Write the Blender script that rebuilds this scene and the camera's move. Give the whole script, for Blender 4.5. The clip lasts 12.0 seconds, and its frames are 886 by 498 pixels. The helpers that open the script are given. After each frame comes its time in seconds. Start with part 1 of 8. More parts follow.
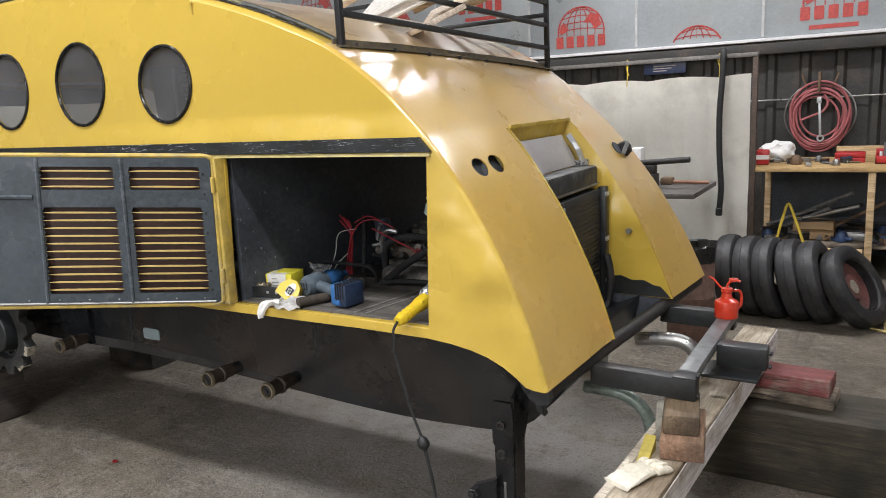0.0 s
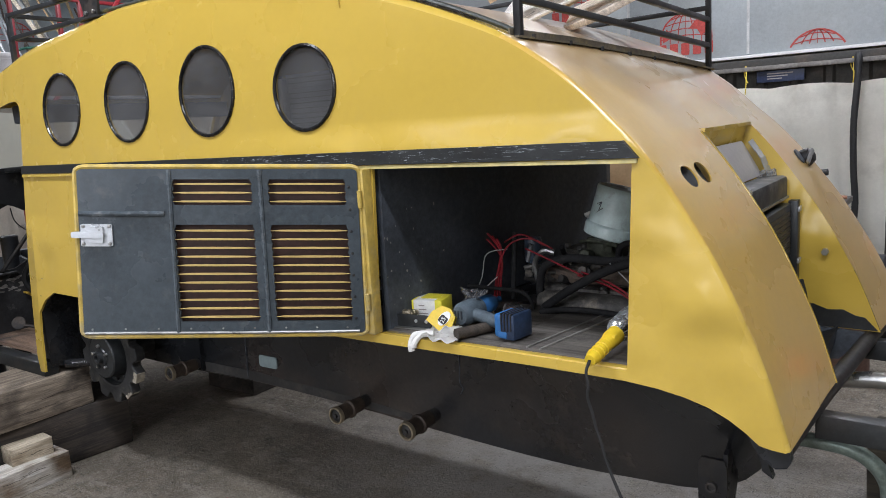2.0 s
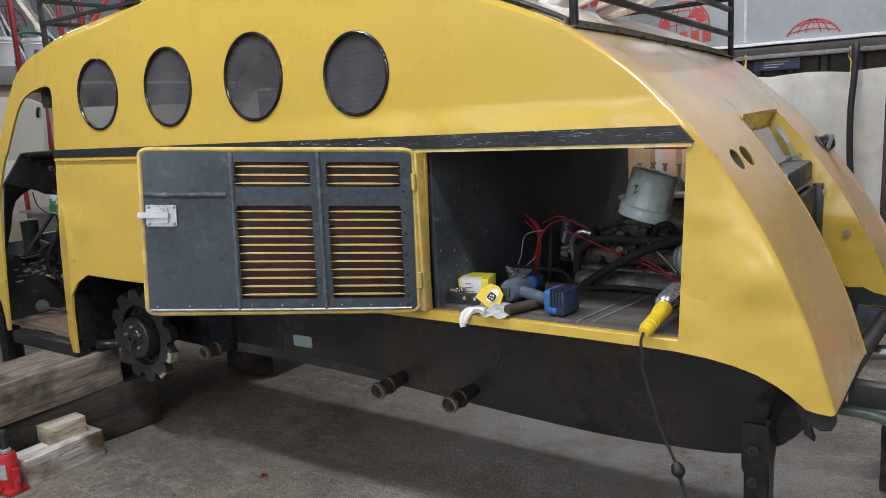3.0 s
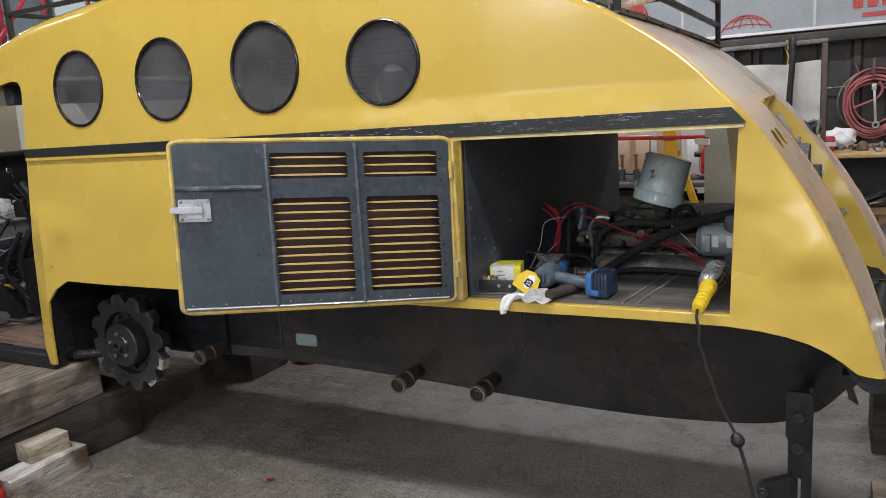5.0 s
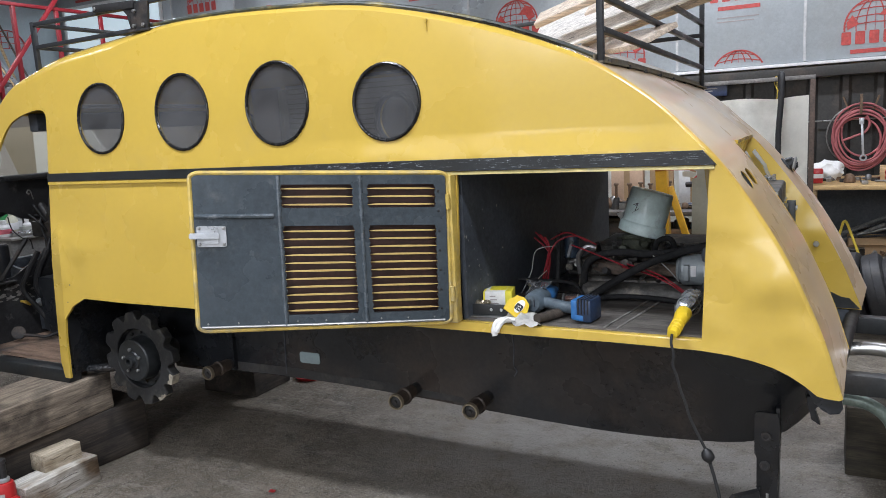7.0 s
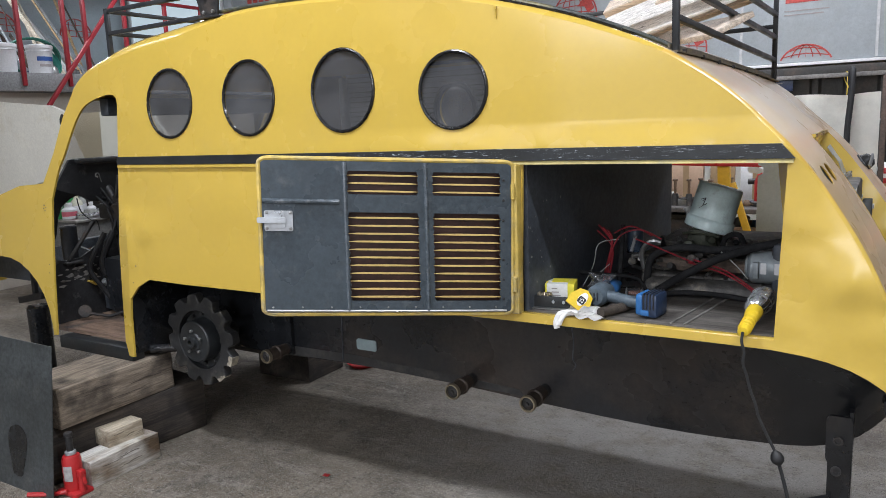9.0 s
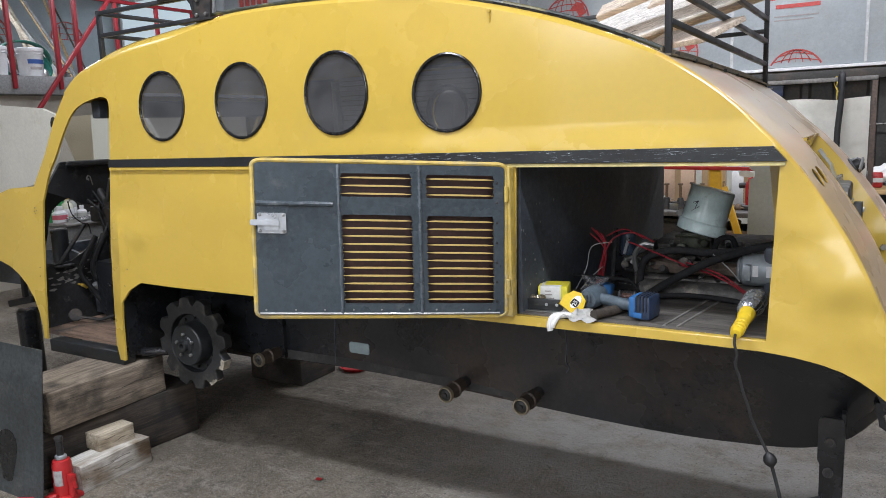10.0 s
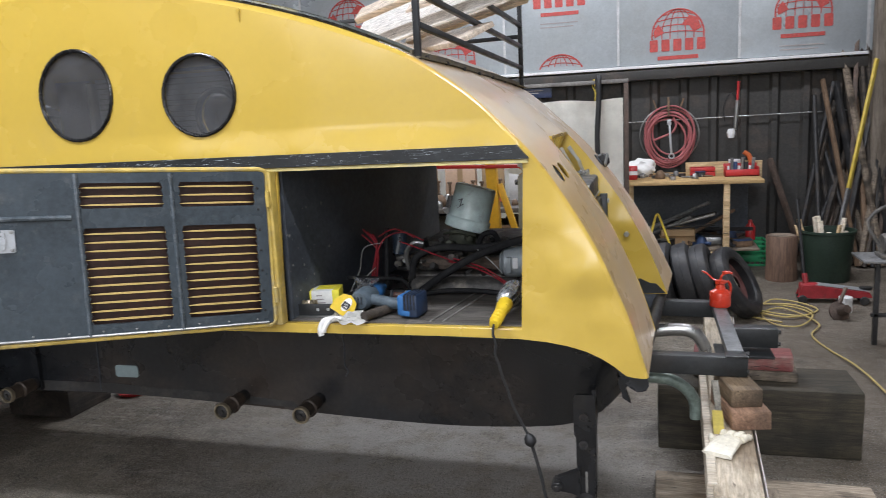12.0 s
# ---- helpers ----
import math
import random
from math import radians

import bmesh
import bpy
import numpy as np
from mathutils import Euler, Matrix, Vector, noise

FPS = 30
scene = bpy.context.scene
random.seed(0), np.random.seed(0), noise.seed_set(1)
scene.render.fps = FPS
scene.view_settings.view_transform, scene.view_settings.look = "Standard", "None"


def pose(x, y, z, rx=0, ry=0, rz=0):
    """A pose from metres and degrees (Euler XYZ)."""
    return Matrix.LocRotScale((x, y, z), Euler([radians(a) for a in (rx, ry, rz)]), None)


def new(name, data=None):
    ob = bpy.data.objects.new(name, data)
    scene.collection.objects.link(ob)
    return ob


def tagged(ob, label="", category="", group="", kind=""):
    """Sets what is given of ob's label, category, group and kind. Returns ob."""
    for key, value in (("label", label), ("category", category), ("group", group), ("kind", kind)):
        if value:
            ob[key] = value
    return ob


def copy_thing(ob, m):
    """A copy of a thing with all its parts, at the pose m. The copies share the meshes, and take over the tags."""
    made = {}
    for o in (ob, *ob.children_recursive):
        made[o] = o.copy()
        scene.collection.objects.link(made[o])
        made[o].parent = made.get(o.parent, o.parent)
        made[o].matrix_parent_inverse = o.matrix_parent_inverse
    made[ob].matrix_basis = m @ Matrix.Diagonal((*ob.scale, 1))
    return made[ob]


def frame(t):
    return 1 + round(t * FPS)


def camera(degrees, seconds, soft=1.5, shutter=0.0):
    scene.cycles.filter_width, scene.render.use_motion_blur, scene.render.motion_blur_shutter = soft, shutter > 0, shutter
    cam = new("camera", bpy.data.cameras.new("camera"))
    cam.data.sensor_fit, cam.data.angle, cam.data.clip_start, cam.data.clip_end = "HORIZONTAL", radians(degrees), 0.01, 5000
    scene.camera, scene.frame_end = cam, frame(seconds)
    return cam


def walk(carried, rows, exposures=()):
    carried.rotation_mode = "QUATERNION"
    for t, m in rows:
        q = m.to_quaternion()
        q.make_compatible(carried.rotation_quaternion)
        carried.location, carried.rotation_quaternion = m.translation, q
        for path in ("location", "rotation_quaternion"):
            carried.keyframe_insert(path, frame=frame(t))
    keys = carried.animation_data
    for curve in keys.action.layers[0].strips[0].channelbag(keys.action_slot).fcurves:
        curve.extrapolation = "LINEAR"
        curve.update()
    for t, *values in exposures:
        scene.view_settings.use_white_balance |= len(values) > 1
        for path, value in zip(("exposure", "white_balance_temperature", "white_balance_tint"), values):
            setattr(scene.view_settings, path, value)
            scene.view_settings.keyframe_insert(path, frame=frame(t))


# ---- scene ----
cam = camera(61.6, 12.0, soft=0.5, shutter=0.15)
METRES = 1.75
START = pose(4.398, -1.942, 1.697, -11.27, 2.92, 30.637)
ROWS = [
    (0.0, 0.0, 0.0, 0.0, 0.0, 0.0, 0.0),
    (0.5, -0.0551, 0.0456, -0.0039, 2.82, 0.08, -0.45),
    (1.0, -0.0895, 0.1214, -0.0072, 4.91, 0.75, -0.63),
    (1.5, -0.1403, 0.1978, 0.0123, 5.78, 1.18, -0.58),
    (2.0, -0.2173, 0.2004, 0.0105, 4.58, 1.35, -0.23),
    (2.5, -0.2979, 0.162, 0.0015, 3.13, 0.94, 0.04),
    (3.0, -0.3452, 0.1288, -0.0061, 3.1, 0.41, -0.17),
    (5.0, -0.5809, 0.1356, -0.0252, -3.34, 0.33, 1.81),
    (5.5, -0.6121, 0.0672, -0.0271, -4.77, 0.34, 1.83),
    (6.0, -0.5876, 0.0393, -0.0196, -4.69, 1.03, 1.54),
    (6.5, -0.5755, 0.0225, -0.0174, -4.2, 1.64, 1.27),
    (7.0, -0.5797, 0.0208, -0.0169, -3.32, 1.98, 0.96),
    (7.5, -0.5914, 0.0234, -0.018, -2.01, 1.96, 0.49),
    (9.5, -0.6173, 0.0309, -0.0268, 0.32, 1.44, -0.75),
    (10.0, -0.6181, 0.0306, -0.0283, -0.44, 1.81, -0.64),
    (10.5, -0.6119, 0.0336, -0.0274, -1.72, 2.04, -0.24),
    (11.0, -0.6035, 0.0368, -0.0271, -3.81, 2.17, 0.37),
    (11.5, -0.5834, 0.0391, -0.0266, -7.71, 2.09, 1.44),
    (12.0, -0.5344, 0.0347, -0.0275, -15.11, 1.7, 3.08),
]
walk(cam, [(t, START @ pose(METRES * x, METRES * y, METRES * z, 90 + pitch, roll, yaw)) for t, x, y, z, yaw, pitch, roll in ROWS],
     exposures=((0.0, 0.03, 7050, 10), (0.5, -0.08, 7000, 10), (1.5, -0.13, 6650, 10), (2.5, -0.19, 6600, 11), (3.0, -0.20, 6650, 11), (5.0, -0.24, 6800, 12), (5.5, -0.04, 6550, 10), (6.5, -0.02, 6500, 10), (12.0, -0.03, 6600, 10)))

# ---- light ----
world = bpy.data.worlds.new("hall_air")
scene.world = world
world.use_nodes = True
world.node_tree.nodes["Background"].inputs[0].default_value = (0.75, 0.85, 1.0, 1)
world.node_tree.nodes["Background"].inputs[1].default_value = 0.05


def lamp(name, m, sx, sy, watts, colour=(0.918, 0.975, 1.10)):
    d = bpy.data.lights.new(name, "AREA")
    d.shape, d.size, d.size_y, d.energy, d.color = "RECTANGLE", sx, sy, watts, colour
    ob = new(name, d)
    ob.matrix_world = m
    return ob


# ---- materials ----
def nodes_of(name):
    m = bpy.data.materials.new(name)
    m.use_nodes = True
    nt = m.node_tree
    return m, nt, nt.nodes["Principled BSDF"]


def panel_relief(N, L, src, amount):
    """Hand-beaten body panels: dents round the tail and the front corner, a flare along the belt rail. Heights in metres."""
    def ramp(fac, a, b, lo, hi, smooth=False):
        r = N.new("ShaderNodeMapRange"); r.interpolation_type = "SMOOTHSTEP" if smooth else "LINEAR"
        for k, v in enumerate((a, b, lo, hi)):
            r.inputs[k + 1].default_value = v
        L.new(fac, r.inputs[0])
        return r.outputs[0]

    def op(kind, p, q):
        x = N.new("ShaderNodeMath"); x.operation = kind
        for k, v in enumerate((p, q)):
            if isinstance(v, float):
                x.inputs[k].default_value = v
            else:
                L.new(v, x.inputs[k])
        return x.outputs[0]

    at = N.new("ShaderNodeSeparateXYZ"); L.new(src, at.inputs[0])
    n = N.new("ShaderNodeTexNoise"); n.inputs["Scale"].default_value = 4.2; n.inputs["Detail"].default_value = 1.5; L.new(src, n.inputs["Vector"])
    tail = op("MULTIPLY", ramp(at.outputs[0], 3.14, 3.46, 0.0, 1.0, True), ramp(at.outputs[2], 1.08, 1.26, 0.0, 1.0, True))
    corner = op("MULTIPLY", ramp(at.outputs[0], 0.42, 0.12, 0.0, 1.0, True), ramp(at.outputs[2], 1.35, 1.2, 0.0, 1.0, True))
    corner = op("MULTIPLY", corner, ramp(at.outputs[0], -0.06, 0.04, 0.0, 1.0))
    beaten = op("MULTIPLY", op("MULTIPLY", n.outputs["Fac"], 0.042 * amount), op("MAXIMUM", tail, corner))
    lean_back = op("MULTIPLY", op("MULTIPLY", op("SUBTRACT", at.outputs[2], 1.17), -0.26 * amount), tail)
    belt = op("MULTIPLY", ramp(at.outputs[2], 1.575, 1.685, 0.020, 0.0, True), ramp(at.outputs[0], 1.2, 2.2, 0.0, 1.0, True))
    belt = op("MULTIPLY", belt, ramp(n.outputs["Fac"], 0.35, 0.65, 0.7, 1.25))
    b = N.new("ShaderNodeBump"); b.inputs["Strength"].default_value = 1.0; b.inputs["Distance"].default_value = 1.0
    L.new(op("ADD", op("ADD", beaten, lean_back), belt), b.inputs["Height"])
    return b.outputs[0]


def paint(name, col, rough=0.4, metal=0.0, vary=0.12, scale=6.0, bump=0.05, bump_scale=60.0, dirt=None, dirt_amount=0.0, dirt_scale=3.0, coat=0.0, spec=0.5, rough_vary=0.12, wave=0.0, dents=0.0, top_tint=None, sheen=0.0, specks=None):
    """A worn surface: broad and fine colour change, stains of a second colour, uneven gloss, fine relief."""
    m, nt, bs = nodes_of(name)
    N, L = nt.nodes, nt.links
    tc = N.new("ShaderNodeTexCoord")
    src = tc.outputs["Object"]
    n1 = N.new("ShaderNodeTexNoise"); n1.inputs["Scale"].default_value = scale; n1.inputs["Detail"].default_value = 6
    n2 = N.new("ShaderNodeTexNoise"); n2.inputs["Scale"].default_value = bump_scale; n2.inputs["Detail"].default_value = 4
    L.new(src, n1.inputs["Vector"]); L.new(src, n2.inputs["Vector"])
    r1 = N.new("ShaderNodeMapRange"); r1.inputs[1].default_value = 0.3; r1.inputs[2].default_value = 0.7
    r1.inputs[3].default_value = 1 - vary; r1.inputs[4].default_value = 1 + vary
    L.new(n1.outputs["Fac"], r1.inputs[0])
    r2 = N.new("ShaderNodeMapRange"); r2.inputs[1].default_value = 0.3; r2.inputs[2].default_value = 0.7
    r2.inputs[3].default_value = 1 - vary * 0.5; r2.inputs[4].default_value = 1 + vary * 0.5
    L.new(n2.outputs["Fac"], r2.inputs[0])
    mu = N.new("ShaderNodeMath"); mu.operation = "MULTIPLY"
    L.new(r1.outputs[0], mu.inputs[0]); L.new(r2.outputs[0], mu.inputs[1])
    oi = N.new("ShaderNodeObjectInfo")
    r3 = N.new("ShaderNodeMapRange"); r3.inputs[3].default_value = 1 - vary * 0.6; r3.inputs[4].default_value = 1 + vary * 0.6
    L.new(oi.outputs["Random"], r3.inputs[0])
    mu2 = N.new("ShaderNodeMath"); mu2.operation = "MULTIPLY"
    L.new(mu.outputs[0], mu2.inputs[0]); L.new(r3.outputs[0], mu2.inputs[1])
    sc = N.new("ShaderNodeVectorMath"); sc.operation = "SCALE"
    sc.inputs[0].default_value = col
    L.new(mu2.outputs[0], sc.inputs["Scale"])
    out = sc.outputs[0]
    if dirt:
        n3 = N.new("ShaderNodeTexNoise"); n3.inputs["Scale"].default_value = dirt_scale; n3.inputs["Detail"].default_value = 8; n3.inputs["Roughness"].default_value = 0.65
        L.new(src, n3.inputs["Vector"])
        r4 = N.new("ShaderNodeMapRange"); r4.inputs[1].default_value = 0.62 - 0.4 * dirt_amount; r4.inputs[2].default_value = 0.78 - 0.2 * dirt_amount
        r4.inputs[4].default_value = min(1.0, 0.5 + dirt_amount)
        L.new(n3.outputs["Fac"], r4.inputs[0])
        mx = N.new("ShaderNodeMix"); mx.data_type = "RGBA"
        L.new(r4.outputs[0], mx.inputs[0]); L.new(out, mx.inputs[6]); mx.inputs[7].default_value = (*dirt, 1)
        out = mx.outputs[2]
    # Up-facing faces turn paler tan: dust and the pale ceiling's reflection, painted as colour.
    if top_tint:
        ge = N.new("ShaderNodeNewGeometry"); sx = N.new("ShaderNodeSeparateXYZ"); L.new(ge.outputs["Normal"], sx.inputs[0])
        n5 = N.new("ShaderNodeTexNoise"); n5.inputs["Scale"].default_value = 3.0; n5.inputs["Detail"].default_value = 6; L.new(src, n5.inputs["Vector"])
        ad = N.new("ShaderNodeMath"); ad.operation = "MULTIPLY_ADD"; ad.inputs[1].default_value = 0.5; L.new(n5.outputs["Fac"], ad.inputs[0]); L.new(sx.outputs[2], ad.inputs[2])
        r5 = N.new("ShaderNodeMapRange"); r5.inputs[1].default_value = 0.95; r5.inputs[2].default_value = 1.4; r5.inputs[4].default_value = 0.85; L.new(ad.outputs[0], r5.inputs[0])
        mx5 = N.new("ShaderNodeMix"); mx5.data_type = "RGBA"; L.new(r5.outputs[0], mx5.inputs[0]); L.new(out, mx5.inputs[6]); mx5.inputs[7].default_value = (*top_tint, 1)
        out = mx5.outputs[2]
    if specks is None:
        specks = 0.07 if max(col) > 0.25 else 0.28
    if specks:
        n7 = N.new("ShaderNodeTexNoise"); n7.inputs["Scale"].default_value = 42.0; n7.inputs["Detail"].default_value = 5; n7.inputs["Roughness"].default_value = 0.8; L.new(src, n7.inputs["Vector"])
        r7 = N.new("ShaderNodeMapRange"); r7.inputs[1].default_value = 0.36; r7.inputs[2].default_value = 0.66; r7.inputs[3].default_value = 1 - specks; r7.inputs[4].default_value = 1 + specks; L.new(n7.outputs["Fac"], r7.inputs[0])
        s7 = N.new("ShaderNodeVectorMath"); s7.operation = "SCALE"; L.new(out, s7.inputs[0]); L.new(r7.outputs[0], s7.inputs["Scale"])
        out = s7.outputs[0]
    L.new(out, bs.inputs["Base Color"])
    rr = N.new("ShaderNodeMapRange"); rr.inputs[1].default_value = 0.3; rr.inputs[2].default_value = 0.7
    rr.inputs[3].default_value = max(0.03, rough - rough_vary); rr.inputs[4].default_value = min(1, rough + rough_vary)
    L.new(n1.outputs["Fac"], rr.inputs[0]); L.new(rr.outputs[0], bs.inputs["Roughness"])
    bs.inputs["Metallic"].default_value = metal
    bs.inputs["Coat Weight"].default_value = coat
    bs.inputs["Coat Roughness"].default_value = 0.16
    bs.inputs["Specular IOR Level"].default_value = spec
    bs.inputs["Sheen Weight"].default_value = sheen
    bs.inputs["Sheen Roughness"].default_value = 0.3
    bs.inputs["Sheen Tint"].default_value = (1.0, 0.85, 0.78, 1)
    if bump:
        bp = N.new("ShaderNodeBump"); bp.inputs["Strength"].default_value = bump; bp.inputs["Distance"].default_value = 0.004
        L.new(n2.outputs["Fac"], bp.inputs["Height"]); L.new(bp.outputs[0], bs.inputs["Normal"])
        if wave:
            n6 = N.new("ShaderNodeTexNoise"); n6.inputs["Scale"].default_value = 1.9; n6.inputs["Detail"].default_value = 1.5; L.new(src, n6.inputs["Vector"])
            b6 = N.new("ShaderNodeBump"); b6.inputs["Strength"].default_value = wave; b6.inputs["Distance"].default_value = 0.045
            L.new(n6.outputs["Fac"], b6.inputs["Height"]); L.new(b6.outputs[0], bp.inputs["Normal"])
            if dents:
                L.new(panel_relief(N, L, src, dents), b6.inputs["Normal"])
    return m


def wood(name, col, dark, rough=0.75, axis=0, scale=9.0, stain=None, stain_amount=0.2):
    """Sawn timber with grain along one axis of the object, knots and stains."""
    m, nt, bs = nodes_of(name)
    N, L = nt.nodes, nt.links
    tc = N.new("ShaderNodeTexCoord"); mp = N.new("ShaderNodeMapping")
    s = [scale * 3.6] * 3; s[axis] = scale * 0.30
    mp.inputs["Scale"].default_value = s
    L.new(tc.outputs["Object"], mp.inputs[0])
    n = N.new("ShaderNodeTexNoise"); n.inputs["Scale"].default_value = 1.0; n.inputs["Detail"].default_value = 9; n.inputs["Distortion"].default_value = 0.9
    L.new(mp.outputs[0], n.inputs["Vector"])
    rp = N.new("ShaderNodeValToRGB")
    rp.color_ramp.elements[0].position, rp.color_ramp.elements[0].color = 0.30, (*dark, 1)
    rp.color_ramp.elements[1].position, rp.color_ramp.elements[1].color = 0.58, (*col, 1)
    L.new(n.outputs["Fac"], rp.inputs[0])
    out = rp.outputs[0]
    if stain:
        n3 = N.new("ShaderNodeTexNoise"); n3.inputs["Scale"].default_value = 5; n3.inputs["Detail"].default_value = 8
        L.new(tc.outputs["Object"], n3.inputs["Vector"])
        r4 = N.new("ShaderNodeMapRange"); r4.inputs[1].default_value = 0.62 - 0.4 * stain_amount; r4.inputs[2].default_value = 0.75 - 0.25 * stain_amount
        L.new(n3.outputs["Fac"], r4.inputs[0])
        mx = N.new("ShaderNodeMix"); mx.data_type = "RGBA"
        L.new(r4.outputs[0], mx.inputs[0]); L.new(out, mx.inputs[6]); mx.inputs[7].default_value = (*stain, 1)
        out = mx.outputs[2]
    oi = N.new("ShaderNodeObjectInfo")
    r3 = N.new("ShaderNodeMapRange"); r3.inputs[3].default_value = 0.8; r3.inputs[4].default_value = 1.15
    L.new(oi.outputs["Random"], r3.inputs[0])
    sc = N.new("ShaderNodeVectorMath"); sc.operation = "SCALE"
    n8 = N.new("ShaderNodeTexNoise"); n8.inputs["Scale"].default_value = 4.5; n8.inputs["Detail"].default_value = 6; n8.inputs["Roughness"].default_value = 0.8; L.new(mp.outputs[0], n8.inputs["Vector"])
    r8 = N.new("ShaderNodeMapRange"); r8.inputs[1].default_value = 0.35; r8.inputs[2].default_value = 0.65; r8.inputs[3].default_value = 0.60; r8.inputs[4].default_value = 1.30; L.new(n8.outputs["Fac"], r8.inputs[0])
    m8 = N.new("ShaderNodeMath"); m8.operation = "MULTIPLY"; L.new(r8.outputs[0], m8.inputs[0]); L.new(r3.outputs[0], m8.inputs[1])
    n9 = N.new("ShaderNodeTexNoise"); n9.inputs["Scale"].default_value = 1.7; n9.inputs["Detail"].default_value = 7; n9.inputs["Roughness"].default_value = 0.75; n9.inputs["Distortion"].default_value = 0.5; L.new(mp.outputs[0], n9.inputs["Vector"])
    r9 = N.new("ShaderNodeMapRange"); r9.inputs[1].default_value = 0.615; r9.inputs[2].default_value = 0.665; r9.inputs[3].default_value = 1.0; r9.inputs[4].default_value = 0.22; L.new(n9.outputs["Fac"], r9.inputs[0])
    m9 = N.new("ShaderNodeMath"); m9.operation = "MULTIPLY"; L.new(m8.outputs[0], m9.inputs[0]); L.new(r9.outputs[0], m9.inputs[1])
    L.new(out, sc.inputs[0]); L.new(m9.outputs[0], sc.inputs["Scale"])
    L.new(sc.outputs[0], bs.inputs["Base Color"])
    bs.inputs["Roughness"].default_value = rough
    bp = N.new("ShaderNodeBump"); bp.inputs["Strength"].default_value = 0.7; bp.inputs["Distance"].default_value = 0.004
    L.new(n8.outputs["Fac"], bp.inputs["Height"]); L.new(bp.outputs[0], bs.inputs["Normal"])
    return m


def window_glass(name, tint=(0.72, 0.70, 0.68), dust=0.15, gloss=0.06):
    """Old tinted pane: see-through, glossy, with a film of dust."""
    m = bpy.data.materials.new(name)
    m.use_nodes = True
    nt = m.node_tree
    N, L = nt.nodes, nt.links
    N.remove(N["Principled BSDF"])
    tr = N.new("ShaderNodeBsdfTransparent"); tr.inputs[0].default_value = (*tint, 1)
    df = N.new("ShaderNodeBsdfDiffuse"); df.inputs[0].default_value = (0.28, 0.285, 0.295, 1)
    gl = N.new("ShaderNodeBsdfGlossy"); gl.inputs["Roughness"].default_value = 0.07
    tc = N.new("ShaderNodeTexCoord")
    n = N.new("ShaderNodeTexNoise"); n.inputs["Scale"].default_value = 4; n.inputs["Detail"].default_value = 9; n.inputs["Roughness"].default_value = 0.7
    L.new(tc.outputs["Object"], n.inputs["Vector"])
    mr = N.new("ShaderNodeMapRange"); mr.inputs[1].default_value = 0.3; mr.inputs[2].default_value = 0.75; mr.inputs[3].default_value = dust * 0.5; mr.inputs[4].default_value = dust * 1.9
    L.new(n.outputs["Fac"], mr.inputs[0])
    m1 = N.new("ShaderNodeMixShader"); L.new(mr.outputs[0], m1.inputs[0]); L.new(tr.outputs[0], m1.inputs[1]); L.new(df.outputs[0], m1.inputs[2])
    lw = N.new("ShaderNodeLayerWeight")
    pw = N.new("ShaderNodeMath"); pw.operation = "POWER"; pw.inputs[1].default_value = 4.0; L.new(lw.outputs["Facing"], pw.inputs[0])
    ma = N.new("ShaderNodeMath"); ma.operation = "MULTIPLY_ADD"; ma.inputs[1].default_value = 0.7; ma.inputs[2].default_value = gloss; L.new(pw.outputs[0], ma.inputs[0])
    m2 = N.new("ShaderNodeMixShader"); L.new(ma.outputs[0], m2.inputs[0]); L.new(m1.outputs[0], m2.inputs[1]); L.new(gl.outputs[0], m2.inputs[2])
    L.new(m2.outputs[0], N["Material Output"].inputs[0])
    return m


YELLOW = paint("yellow_enamel", (0.590, 0.403, 0.066), rough=0.27, vary=0.025, scale=2.5, bump=0.02, bump_scale=35, coat=0.75, specks=0.012, rough_vary=0.08, dirt=(0.50, 0.36, 0.10), dirt_amount=0.03, dirt_scale=1.6, wave=0.6, dents=1.0)
# Tan shift holds dust and the reflected hall, put into the colour.
DUSTY_LIT = paint("dusty_lit_yellow_enamel", (0.59, 0.372, 0.068), rough=0.30, vary=0.05, scale=2.2, bump=0.03, bump_scale=40, coat=1.0, dirt=(0.52, 0.35, 0.11), dirt_amount=0.12, dirt_scale=1.3, wave=0.45, top_tint=(0.44, 0.34, 0.24), sheen=0.36, specks=0.03)
YEDGE = paint("yellow_edge_paint", (0.52, 0.37, 0.085), rough=0.45, vary=0.2, scale=14, bump=0.3, bump_scale=50, dirt=(0.30, 0.27, 0.19), dirt_amount=0.32, dirt_scale=11)
PALE_EDGE = paint("chalky_yellow_edge", (0.58, 0.49, 0.20), rough=0.5, vary=0.2, scale=14, bump=0.3, bump_scale=50, dirt=(0.50, 0.48, 0.38), dirt_amount=0.28, dirt_scale=9)
BLACK = paint("black_paint", (0.018, 0.020, 0.021), rough=0.45, vary=0.25, scale=5, bump=0.08, dirt=(0.045, 0.036, 0.028), dirt_amount=0.2)
HULL = paint("hull_black", (0.016, 0.0175, 0.020), rough=0.28, vary=0.25, scale=3, bump=0.1, bump_scale=30, dirt=(0.052, 0.040, 0.032), dirt_amount=0.33, dirt_scale=1.7)
CHARCOAL = paint("charcoal_panel", (0.050, 0.065, 0.077), rough=0.28, vary=0.10, scale=4, bump=0.06, dirt=(0.105, 0.112, 0.115), dirt_amount=0.13, dirt_scale=20, rough_vary=0.16, wave=0.45, specks=0.2)
SOOT = paint("soot_black_lining", (0.052, 0.060, 0.072), rough=0.5, vary=0.3, scale=4, bump=0.3, bump_scale=40, dirt=(0.05, 0.048, 0.045), dirt_amount=0.06, dirt_scale=9)
